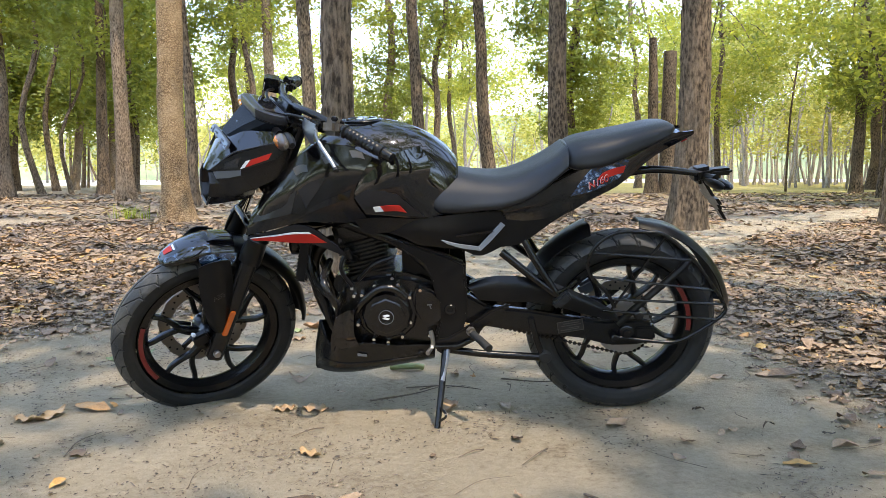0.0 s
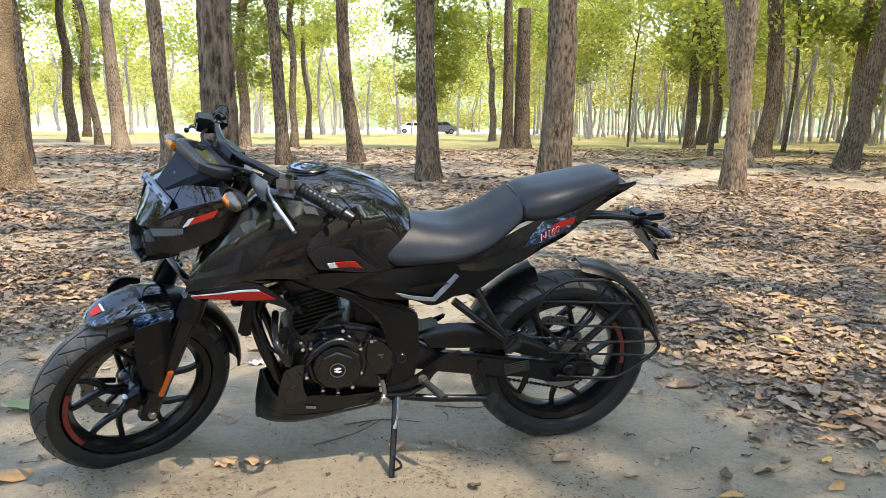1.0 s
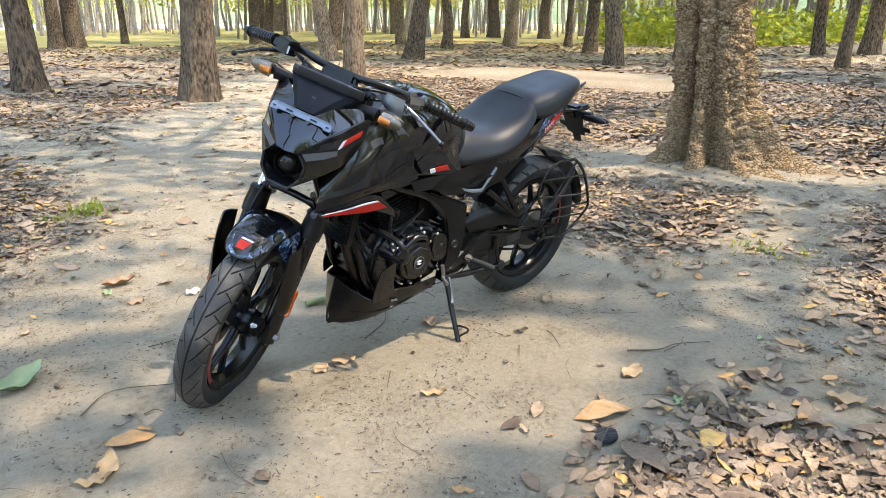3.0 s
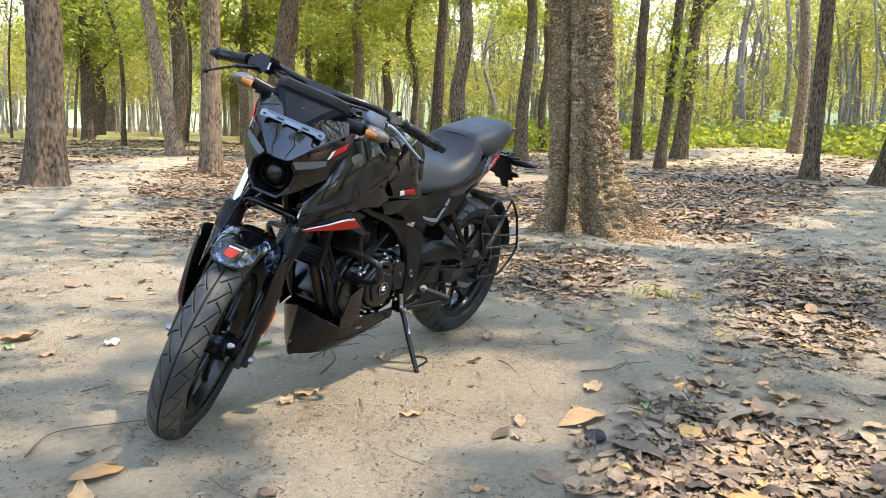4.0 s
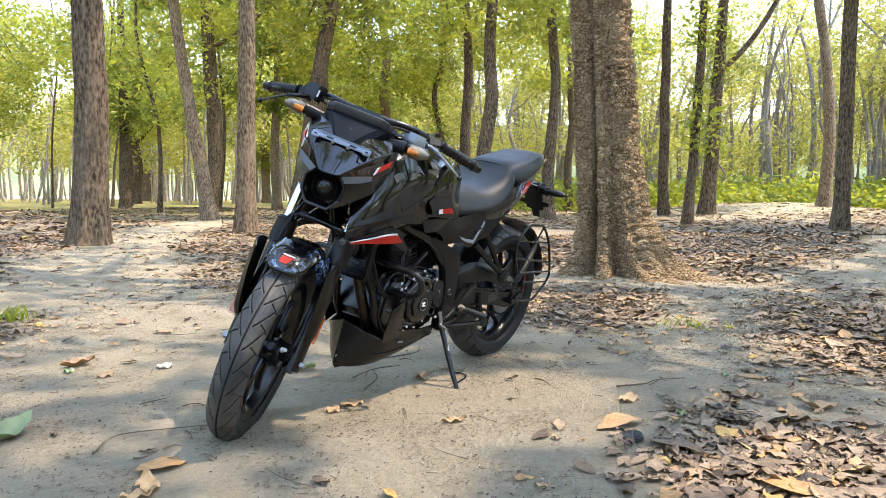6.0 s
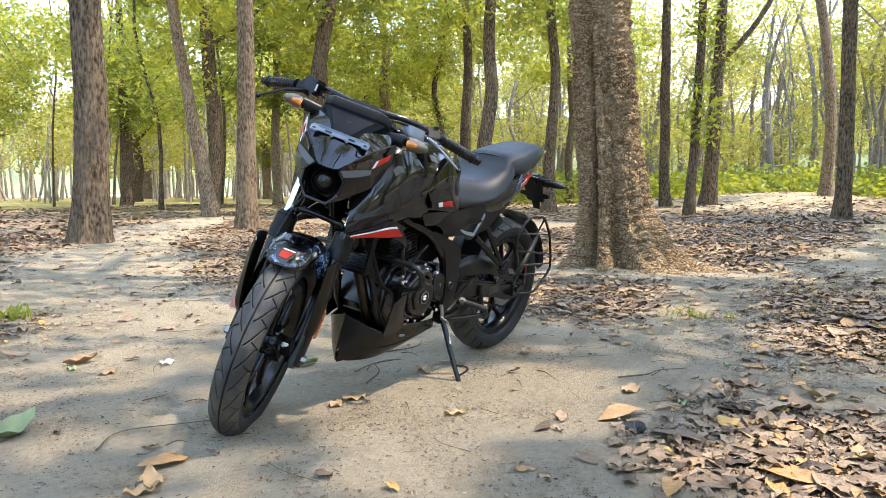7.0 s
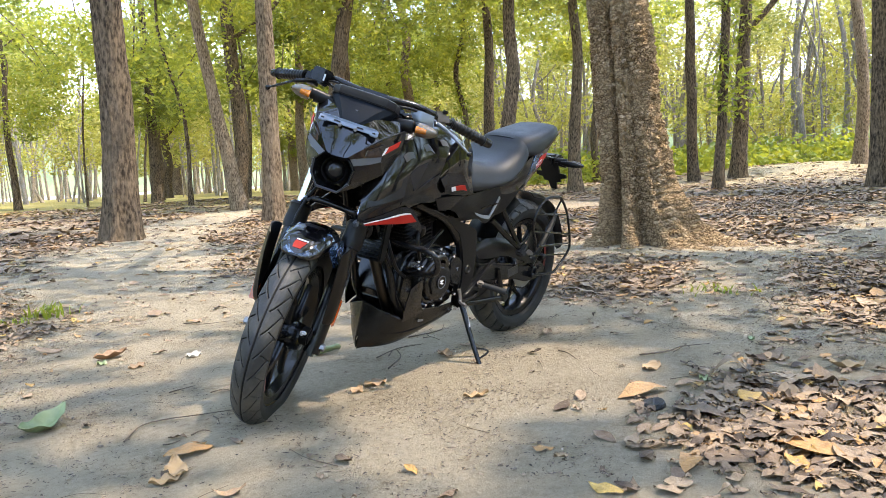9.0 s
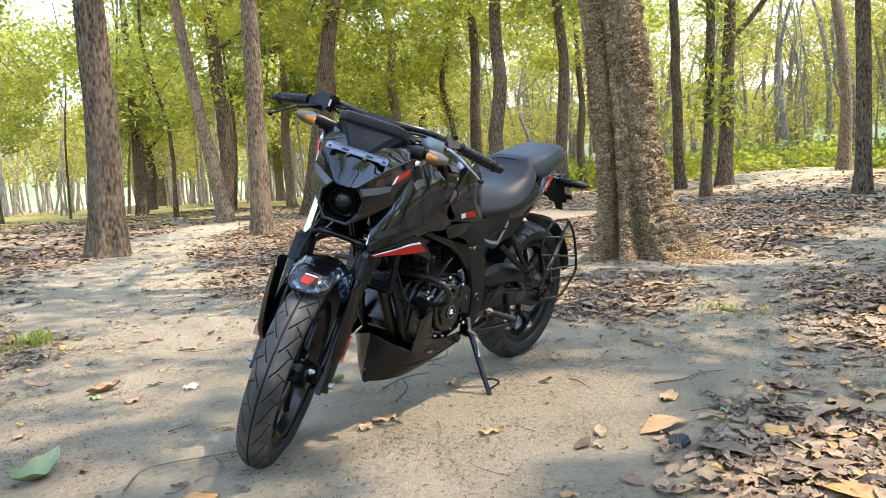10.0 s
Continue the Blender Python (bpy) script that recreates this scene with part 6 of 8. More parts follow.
for s in (1, -1):
    cheek_piece("decal", WHITE, ((2.00, 0.08), (2.12, 0.08), (2.30, 0.40), (2.18, 0.40)), "white decal", s)
    cheek_piece("decal", RED, ((2.14, 0.08), (2.78, 0.14), (2.84, 0.46), (2.32, 0.40)), "red decal", s)
    cheek_piece("position_lamp", SMOKE, ((0.9, 0.18), (1.9, 0.20), (2.1, 0.66), (1.15, 0.72)), "dark glossy position lamp", s, 0.0022)
    part("cowl_edge", tube(bmesh.new(), [(CW[k][0] + 0.002, CW[k][1] * s, CW[k][2] + 0.001) for k in ("A1", "A2", "A3")], 0.0022, 6), BEZEL, cowl, "thin grey crease line", STEER)

# headlamp: eight-sided housing, inner bowl and lens
LX, LZ, LT = 1.300, 0.815, radians(-9)
lampm = STEER @ Matrix.Translation((LX, 0, LZ)) @ Matrix.Rotation(LT, 4, "Y")
octo = [(0.042, 0.052), (-0.042, 0.052), (-0.064, 0.026), (-0.060, -0.018), (-0.034, -0.052), (0.034, -0.052), (0.060, -0.018), (0.064, 0.026)]
bm = bmesh.new()
loft(bm, [[(d, y * k, z * k) for y, z in octo] for d, k in ((-0.13, 0.75), (-0.03, 0.99), (0.000, 1.0), (0.006, 0.97), (0.003, 0.92), (-0.03, 0.80), (-0.05, 0.70), (-0.052, 0.1))], caps=False)
lamp = part("headlamp", bm, SATINCOWL, cowl, "round projector headlamp in an angular black housing", lampm, angle=25)
part("lamp_lip", tube(bmesh.new(), [(0.004, y * 0.985, z * 0.985) for y, z in octo[2:7]], 0.004, 8), BEZEL, lamp, "pale edge of the chin", lampm)
lathe_turn = lampm @ Matrix.Translation((-0.020, 0, 0.008)) @ Matrix.Rotation(radians(-90), 4, "Z")
part("lamp_ring", lathe(bmesh.new(), [(0.033, -0.02), (0.040, -0.014), (0.042, 0.0), (0.038, 0.004), (0.033, -0.004)], (0, 0, 0), 40, True), SATIN, lamp, "", lathe_turn)
part("projector", lathe(bmesh.new(), [(0.031, -0.014), (0.028, -0.004), (0.021, 0.004), (0.011, 0.009), (0.0005, 0.010)], (0, 0, 0), 36), LAMPGLASS, lamp, "dark glass projector lens", lathe_turn)

# number plate bracket across the nose
br = part("plate_bracket", block(bmesh.new(), (1.243, 0, 0.957), (0.0045, 0.188, 0.017), (0, -38, 0), 0.0015), BRACKET, bike, "bare grey number plate bracket", STEER)
part("bracket_fold", block(bmesh.new(), (1.238, 0, 0.9655), (0.010, 0.176, 0.003), (0, -20, 0), 0.001), BRACKET, br, "", STEER)
for y in (-0.082, 0.082):
    part("bracket_end", block(bmesh.new(), (1.246, y, 0.955), (0.008, 0.024, 0.020), (0, -38, 0), 0.002), BRACKET, br, "", STEER)
    part("bracket_slot", block(bmesh.new(), (1.2462, y * 0.45, 0.958), (0.003, 0.022, 0.005), (0, -38, 0), 0.001), MATTE, br, "", STEER)
    part("bracket_slot", block(bmesh.new(), (1.2502, y, 0.957), (0.003, 0.010, 0.005), (0, -38, 0), 0.001), MATTE, br, "", STEER)
    part("bracket_bolt", drum(bmesh.new(), (0, 0, 0), 0.006, 0, 0.006, 6, 0.001), STEEL, br, "", STEER @ Matrix.Translation((1.247, y * 0.30, 0.950)) @ Matrix.Rotation(radians(-90), 4, "Z"))

# instrument pod: a tapering front face under a thin slanted hood
HOOD = [(1.154, 0.078), (1.134, 0.103), (1.106, 0.112), (1.072, 0.102), (1.058, 0.078)]
HOOD = HOOD + [(x, -y) for x, y in HOOD[::-1]]
hood_z = lambda x: 1.050 - 0.36 * (1.150 - x)
hood = lambda k, dz, dx=0.0: [(1.106 + (x - 1.106) * k + dx, y * k, hood_z(x) + dz) for x, y in HOOD]
foot = [(1.232, 0.026, 0.968), (1.215, 0.045, 0.962), (1.17, 0.062, 0.955), (1.10, 0.070, 0.940), (1.075, 0.06, 0.935)]
foot = foot + [(x, -y, z) for x, y, z in foot[::-1]]
bm = bmesh.new()
mid = [tuple(0.42 * np.array(a) + 0.58 * np.array(b)) for a, b in zip(foot, hood(0.98, -0.026))]
loft(bm, [foot, mid, hood(0.98, -0.030), hood(1.0, -0.024)])
pod = part("instrument_pod", bm, POD, bike, "matte black instrument pod with a tapering front face", STEER, angle=24)
bm = bmesh.new()
loft(bm, [hood(0.995, -0.0225), hood(1.006, -0.019), hood(1.006, -0.006), hood(0.985, 0.001), hood(0.93, 0.003), hood(0.88, 0.003)])
part("hood", bm, BEZEL, pod, "bevelled dark grey instrument hood", STEER, angle=22)
part("hood_seam", tube(bmesh.new(), [(x * 1.0 + 0.0, y * 1.006, z) for x, y, z in hood(1.0, -0.0235) + hood(1.0, -0.0235)[:1]], 0.0016, 6), MATTE, pod, "", STEER)
part("display", block(bmesh.new(), (1.098, 0, 1.036), (0.066, 0.165, 0.004), (0, -19.8, 0), 0.0015), SMOKE, pod, "dark glass display", STEER)


def indicator(tip, base, move, parent, name="indicator", glass=None, face=1, fat=1.0):
    glass = glass or LENS
    t, b = Vector(tip), Vector(base)
    stalk = part(name, tube(bmesh.new(), [b, b.lerp(t, 0.25), b.lerp(t, 0.45)], (0.016, 0.022), 14, 0, 0.75), MATTE, parent, "black indicator with a clear amber lens", move)
    ax = (t - b)
    body = [b.lerp(t, k) for k in (0.30, 0.42, 0.56, 0.72, 0.86, 0.97, 1.0)]
    rad = tuple(fat * q for q in (0.013, 0.020, 0.025, 0.025, 0.020, 0.010, 0.002))
    u, w = frame_of(ax)
    for nm, sel, m, lab in (("indicator_body", slice(0, 6), MATTE, ""), ("indicator_lens", slice(2, 7), glass, "clear lens")):
        bm = bmesh.new()
        k = 0.90 if nm == "indicator_body" else 1.02
        off = -0.017 * face if nm == "indicator_body" else 0.005 * face
        rows = [[p + Vector((off, 0, 0)) + r * k * (u * math.cos(a) * 0.85 + w * math.sin(a) * 0.72) for a in np.linspace(0, 2 * math.pi, 16, endpoint=False)] for p, r in zip(body[sel], rad[sel])]
        vs = grid_faces(bm, rows, True)
        bm.faces.new(vs[0][::-1])
        bm.faces.new(vs[-1])
        part(nm, bm, m, stalk, lab, move)
    rows = [[p + Vector((0.001 * face, 0, 0)) + r * 0.82 * (u * math.cos(a) * 0.85 + w * math.sin(a) * 0.72) for a in np.linspace(0, 2 * math.pi, 16, endpoint=False)] for p, r in zip(body[2:6], rad[2:6])]
    bm = bmesh.new()
    vs = grid_faces(bm, rows, True)
    bm.faces.new(vs[0][::-1])
    bm.faces.new(vs[-1])
    part("indicator_reflector", bm, REFLECTOR if glass is LENS else MATTE, stalk, "bright inner reflector" if glass is LENS else "", move)
    part("indicator_bulb", tube(bmesh.new(), [b.lerp(t, 0.54) + Vector((0.013 * face, 0, 0)), b.lerp(t, 0.66) + Vector((0.014 * face, 0, 0)), b.lerp(t, 0.76) + Vector((0.013 * face, 0, 0))], (0.011, 0.007), 12), BULB, stalk, "amber bulb", move)


indicator((1.118, 0.250, 0.992), (1.105, 0.10, 0.985), STEER, bike)
indicator((1.118, -0.240, 0.992), (1.105, -0.10, 0.985), STEER, bike)

# handlebar and controls
bar = part("handlebar", tube(bmesh.new(), [(0.905, 0.36, 0.990), (0.955, 0.25, 1.018), (1.005, 0.15, 1.040), (1.026, 0.07, 1.038), (1.028, 0, 1.036), (1.026, -0.07, 1.038), (1.005, -0.15, 1.040), (0.955, -0.25, 1.018), (0.905, -0.36, 0.990)], 0.0115, 14, 48), SATIN, bike, "black handlebar turned to its left", STEER)
part("bar_clamp", block(bmesh.new(), (1.028, 0, 1.022), (0.05, 0.11, 0.05), (0, -20, 0), 0.01), SATIN, bar, "", STEER)
for s in (1, -1):
    g = bmesh.new()
    p0, p1 = np.array((0.951, 0.258 * s, 1.016)), np.array((0.886, 0.378 * s, 0.984))
    prof = []
    for i in range(41):
        k = i / 40
        prof.append((0.0165 + (0.0016 if i % 4 < 2 and 4 < i < 36 else 0) + (0.004 if i < 2 or i == 39 else 0), k))
    u, w = frame_of(p1 - p0)
    rows = [[Vector(p0 + (p1 - p0) * k) + r * (u * math.cos(a) + w * math.sin(a)) for a in np.linspace(0, 2 * math.pi, 16, endpoint=False)] for r, k in prof]
    vs = grid_faces(g, rows, True)
    g.faces.new(vs[0][::-1])
    g.faces.new(vs[-1])
    part("grip", g, MATTE, bar, "ribbed black rubber grip", STEER)
    d = (p1 - p0) / np.linalg.norm(p1 - p0)
    part("bar_end", tube(bmesh.new(), [p1, p1 + d * 0.018, p1 + d * 0.028], (0.0165, 0.013), 14), SATIN, bar, "", STEER)
    sw = block(bmesh.new(), (0.972, 0.222 * s, 1.020), (0.052, 0.06, 0.05), (8, -20, 28 * s), 0.014)
    part("switch_housing", sw, SWITCH if s > 0 else MATTE, bar, "", STEER)
    for k, (dx, dz) in enumerate(((-0.022, 0.012), (-0.026, -0.008), (0.0, 0.028))):
        part("switch_button", block(bmesh.new(), (0.972 + dx, 0.222 * s + 0.006 * k, 1.020 + dz), (0.014, 0.018, 0.012), (0, 0, 28 * s), 0.003), PAINTGREY, bar, "", STEER)
    holder = part("lever_holder", block(bmesh.new(), (1.000, 0.190 * s, 1.022), (0.05, 0.05, 0.026), (0, -15, 25 * s), 0.008), SATIN, bar, "", STEER)
    part("lever", tube(bmesh.new(), [(1.012, 0.195 * s, 1.018), (1.030, 0.235 * s, 1.010), (1.032, 0.275 * s, 0.995), (1.022, 0.325 * s, 0.966), (1.018, 0.352 * s, 0.950)], (0.007, 0.005), 10, 20, 0.7), SILVER if s > 0 else SATIN, holder, "bare metal clutch lever" if s > 0 else "black brake lever", STEER)
    b2 = bmesh.new()
    bmesh.ops.create_icosphere(b2, subdivisions=2, radius=0.009, matrix=Matrix.Translation((1.018, 0.355 * s, 0.948)))
    part("lever_ball", b2, SATIN, holder, "", STEER)
res = part("brake_reservoir", block(bmesh.new(), (1.030, -0.180, 1.044), (0.050, 0.055, 0.044), (0, -12, -20), 0.005), SATIN, bar, "black brake fluid box with a white label", STEER)
part("reservoir_label", block(bmesh.new(), (1.0565, -0.171, 1.044), (0.002, 0.022, 0.022), (0, -12, -20), 0.0005), WHITE, res, "small white label", STEER)
part("clutch_cover", patch([[(1.03, 0.13, 1.03), (1.035, 0.17, 1.035), (1.02, 0.21, 1.03)], [(1.04, 0.15, 1.0), (1.045, 0.18, 1.0), (1.03, 0.215, 1.0)], [(1.035, 0.19, 0.975), (1.036, 0.2, 0.973), (1.03, 0.215, 0.975)]], 6, 6, 0.004), SILVER, bar, "grey metal lever perch", STEER)
for k, pts in enumerate(([(1.02, 0.17, 1.03), (1.06, 0.10, 1.03), (1.07, 0.03, 1.0), (1.09, 0.03, 0.93), (1.06, 0.06, 0.85)], [(0.99, 0.20, 1.0), (1.04, 0.12, 1.0), (1.06, 0.06, 0.96), (1.05, 0.05, 0.88)],
                         [(1.02, -0.17, 1.03), (1.07, -0.10, 1.04), (1.075, -0.02, 1.0), (1.08, 0.0, 0.92)], [(1.0, -0.16, 1.02), (1.04, -0.09, 1.0), (1.06, -0.03, 0.94), (1.08, -0.04, 0.86)])):
    part("cable", tube(bmesh.new(), pts, 0.0045, 8, 24), MATTE, bar, "", STEER)
part("brake_hose", tube(bmesh.new(), [(1.08, -0.03, 0.80), (1.17, -0.07, 0.72), (1.24, -0.09, 0.62), (1.27, -0.09, 0.45), (1.27, -0.085, 0.37)], 0.005, 8, 28), MATTE, bike, "", STEER)

# fuel tank
TANK = [(1.02, [(0, 0.872), (0.05, 0.866), (0.09, 0.85), (0.112, 0.82), (0.12, 0.77), (0.115, 0.71), (0.10, 0.66), (0.0, 0.65)]),
        (0.95, [(0, 0.935), (0.06, 0.926), (0.10, 0.905), (0.13, 0.865), (0.146, 0.80), (0.14, 0.72), (0.12, 0.66), (0.0, 0.65)]),
        (0.86, [(0, 0.982), (0.06, 0.972), (0.105, 0.945), (0.138, 0.90), (0.155, 0.84), (0.152, 0.76), (0.13, 0.68), (0.0, 0.66)]),
        (0.78, [(0, 0.990), (0.06, 0.979), (0.105, 0.950), (0.138, 0.905), (0.156, 0.845), (0.155, 0.765), (0.135, 0.68), (0.0, 0.66)]),
        (0.70, [(0, 0.980), (0.055, 0.968), (0.098, 0.940), (0.128, 0.898), (0.146, 0.84), (0.148, 0.765), (0.135, 0.68), (0.0, 0.66)]),
        (0.62, [(0, 0.950), (0.05, 0.940), (0.085, 0.915), (0.112, 0.875), (0.130, 0.82), (0.136, 0.755), (0.130, 0.68), (0.0, 0.66)]),
        (0.56, [(0, 0.905), (0.045, 0.897), (0.075, 0.875), (0.098, 0.84), (0.115, 0.795), (0.124, 0.745), (0.124, 0.68), (0.0, 0.66)]),
        (0.52, [(0, 0.85), (0.04, 0.845), (0.066, 0.83), (0.086, 0.805), (0.10, 0.77), (0.11, 0.73), (0.112, 0.68), (0.0, 0.66)])]
TANK = [(x, [(y, z - 0.013 * min(1.0, max(0.0, (z - 0.85) / 0.10))) for y, z in h]) for x, h in TANK]
tank = part("fuel_tank", loft(bmesh.new(), [sym(x, h) for x, h in TANK], 56, 44), GLOSS, bike, "gloss black sculpted fuel tank", angle=60)
cap = part("filler_cap", lathe(bmesh.new(), [(0.0005, 0.006), (0.022, 0.006), (0.024, 0.002), (0.040, 0.002), (0.043, 0.006), (0.052, 0.006), (0.055, 0.0), (0.055, -0.008)], (0, 0, 0), 48), GLOSS, tank, "round flush filler cap", Matrix.Translation((0.81, 0, 0.972)) @ Matrix.Rotation(radians(90), 4, "X"))
for r0 in (0.036, 0.058):
    part("cap_ring", lathe(bmesh.new(), [(r0, 0.002), (r0 + 0.003, 0.005), (r0 + 0.006, 0.002), (r0 + 0.003, -0.003)], (0, 0, 0), 48, True), SATIN, cap, "", Matrix.Translation((0.81, 0, 0.971)) @ Matrix.Rotation(radians(90), 4, "X"))

for s in (1, -1):
    Y = lambda pts: [(x, y * s, z) for x, y, z in pts]
    fl = 1 if s > 0 else -1
    # tank side: raised panel round the knee
    tp = part("tank_panel", patch([Y([(0.83, 0.158, 0.792), (0.765, 0.162, 0.846), (0.70, 0.155, 0.890), (0.63, 0.126, 0.908)]), Y([(0.815, 0.166, 0.765), (0.75, 0.172, 0.80), (0.68, 0.165, 0.83), (0.60, 0.136, 0.848)]), Y([(0.80, 0.164, 0.735), (0.74, 0.168, 0.755), (0.68, 0.165, 0.77), (0.615, 0.146, 0.78)]), Y([(0.785, 0.156, 0.718), (0.72, 0.158, 0.708), (0.65, 0.154, 0.700), (0.582, 0.142, 0.70)])], 16, 12, 0.008, 0.004 * fl), GLOSS, tank, "glossy knee panel")
    part("panel_inlay", patch([Y([(0.822, 0.167, 0.768), (0.78, 0.171, 0.79), (0.70, 0.171, 0.778)]), Y([(0.80, 0.168, 0.737), (0.74, 0.171, 0.748), (0.665, 0.167, 0.745)]), Y([(0.785, 0.160, 0.722), (0.72, 0.163, 0.714), (0.62, 0.156, 0.706)])], 12, 6, 0.003, 0.0075 * fl), PAINTGREY, tp, "dark grey lower inlay")
    part("decal", patch([Y([(0.768, 0.171, 0.741), (0.748, 0.172, 0.744)]), Y([(0.762, 0.169, 0.726), (0.738, 0.169, 0.728)])], 4, 3, 0.002, 0.0105 * fl), WHITE, tp, "white decal")
    part("decal", patch([Y([(0.747, 0.172, 0.744), (0.712, 0.173, 0.746), (0.690, 0.172, 0.744)]), Y([(0.737, 0.169, 0.728), (0.700, 0.170, 0.728), (0.672, 0.168, 0.722)])], 6, 3, 0.002, 0.0105 * fl), RED, tp, "red decal")
    # shroud beside the tank
    sh = part("side_shroud", patch([Y([(1.125, 0.085, 0.745), (1.08, 0.115, 0.805), (1.02, 0.130, 0.862), (0.93, 0.143, 0.915), (0.84, 0.150, 0.915), (0.765, 0.155, 0.88)]), Y([(1.142, 0.105, 0.715), (1.08, 0.140, 0.765), (1.0, 0.160, 0.805), (0.92, 0.168, 0.835), (0.86, 0.170, 0.835), (0.80, 0.168, 0.83)]), Y([(1.158, 0.115, 0.675), (1.08, 0.150, 0.705), (1.0, 0.170, 0.725), (0.92, 0.172, 0.745), (0.86, 0.170, 0.755), (0.825, 0.166, 0.765)]), Y([(1.168, 0.117, 0.645), (1.08, 0.146, 0.668), (1.005, 0.162, 0.690), (0.92, 0.166, 0.695), (0.85, 0.162, 0.690), (0.79, 0.156, 0.70)])], 26, 16, 0.006), SHROUD, bike, "satin black tank shroud with grey facets")
    part("facet", patch([Y([(1.13, 0.12, 0.705), (1.06, 0.147, 0.745), (0.99, 0.164, 0.79)]), Y([(1.14, 0.122, 0.685), (1.08, 0.150, 0.703), (1.01, 0.168, 0.722)])], 8, 5, 0.003, 0.0035 * fl), PAINTGREY, sh, "dark grey facet")
    part("facet", patch([Y([(0.985, 0.164, 0.79), (0.95, 0.167, 0.815), (0.90, 0.170, 0.83)]), Y([(0.965, 0.171, 0.738), (0.95, 0.172, 0.76), (0.93, 0.172, 0.785)])], 8, 5, 0.003, 0.0035 * fl), PAINTGREY, sh, "dark grey facet")
    part("shroud_ridge", patch([Y([(1.02, 0.161, 0.700), (0.92, 0.170, 0.756), (0.83, 0.168, 0.790)]), Y([(1.015, 0.162, 0.694), (0.93, 0.170, 0.735), (0.84, 0.168, 0.762)])], 10, 3, 0.004, 0.005 * fl), GLOSS, sh)
    for g in ([(1.000, 0.144, 0.850), (0.980, 0.147, 0.862), (0.958, 0.149, 0.862)], [(0.912, 0.152, 0.884), (0.895, 0.154, 0.888), (0.872, 0.155, 0.876)], [(0.832, 0.155, 0.902), (0.815, 0.156, 0.902), (0.796, 0.157, 0.896)]):
        part("shroud_graphic", patch([Y(g), Y([(x - 0.010, y + 0.008, z - 0.020) for x, y, z in g])], 6, 3, 0.0012, 0.0042 * fl), SHROUDGREY, sh, "pale grey slanted graphic")
    lo = part("lower_shroud", patch([Y([(1.168, 0.117, 0.641), (1.08, 0.145, 0.664), (1.005, 0.160, 0.686), (0.95, 0.160, 0.672), (0.90, 0.152, 0.628), (0.852, 0.140, 0.582)]), Y([(1.160, 0.112, 0.634), (1.08, 0.140, 0.636), (1.0, 0.152, 0.632), (0.94, 0.150, 0.616), (0.89, 0.143, 0.592), (0.845, 0.134, 0.566)])], 18, 8, 0.006), PAINTGREY, bike, "grey lower shroud with a white and red stripe")
    part("decal", patch([Y([(1.150, 0.126, 0.640), (1.08, 0.147, 0.652), (1.01, 0.160, 0.664), (0.965, 0.161, 0.664)]), Y([(1.148, 0.126, 0.6385), (1.08, 0.1465, 0.6485), (1.01, 0.159, 0.6585), (0.957, 0.160, 0.6585)])], 12, 3, 0.002, 0.004 * fl), WHITE, lo, "white stripe")
    part("decal", patch([Y([(1.148, 0.126, 0.638), (1.08, 0.1465, 0.648), (1.01, 0.159, 0.658), (0.956, 0.160, 0.658)]), Y([(1.140, 0.126, 0.633), (1.08, 0.144, 0.634), (1.0, 0.154, 0.630), (0.915, 0.151, 0.628)])], 12, 3, 0.002, 0.004 * fl), RED, lo, "red stripe")
    part("shroud_tip", block(bmesh.new(), (1.165, 0.112 * s, 0.638), (0.022, 0.016, 0.022), (0, 20, 0), 0.004), SILVER, lo, "silver clip")
    # covers under the tank and seat
    part("frame_cover", plate([(0.775, 0.640), (0.70, 0.628), (0.643, 0.604), (0.56, 0.575), (0.503, 0.548), (0.497, 0.47), (0.498, 0.384), (0.521, 0.291), (0.548, 0.255), (0.575, 0.256), (0.600, 0.311), (0.586, 0.36), (0.588, 0.423), (0.605, 0.49), (0.630, 0.545), (0.69, 0.59)], 0.10 * s, 0.132 * s, 0.007), MATTE, bike, "matte black frame cover")
    part("pivot_bolt", lathe(bmesh.new(), [(0.0005, 0.001), (0.007, 0.0), (0.009, 0.004), (0.016, 0.004), (0.019, 0.0), (0.019, -0.006)], (0, 0, 0), 24), SATIN, bike, "", Matrix.Translation((0.551, 0.133 * s, 0.40)) @ (Matrix.Identity(4) if s > 0 else Matrix.Rotation(math.pi, 4, "X")))
    sc = part("side_cover", patch([Y([(0.735, 0.150, 0.655), (0.66, 0.152, 0.690), (0.573, 0.146, 0.700), (0.48, 0.142, 0.708), (0.392, 0.140, 0.712)]), Y([(0.69, 0.150, 0.640), (0.62, 0.154, 0.650), (0.55, 0.150, 0.650), (0.47, 0.144, 0.655), (0.375, 0.138, 0.668)]), Y([(0.645, 0.140, 0.612), (0.58, 0.142, 0.604), (0.52, 0.138, 0.596), (0.455, 0.130, 0.572), (0.38, 0.128, 0.604)])], 18, 10, 0.006), MATTE, bike, "matte black side cover with a silver chevron")
    part("chevron", patch([Y([(0.572, 0.153, 0.630), (0.52, 0.150, 0.616), (0.462, 0.146, 0.606)]), Y([(0.555, 0.150, 0.617), (0.51, 0.147, 0.602), (0.455, 0.142, 0.592)])], 8, 3, 0.003, 0.003 * fl), CHEVRON, sc, "silver chevron")
    part("chevron", patch([Y([(0.462, 0.146, 0.606), (0.43, 0.144, 0.640), (0.395, 0.141, 0.678)]), Y([(0.455, 0.142, 0.592), (0.42, 0.140, 0.626), (0.382, 0.138, 0.668)])], 8, 3, 0.003, 0.003 * fl), CHEVRON, sc, "silver chevron")
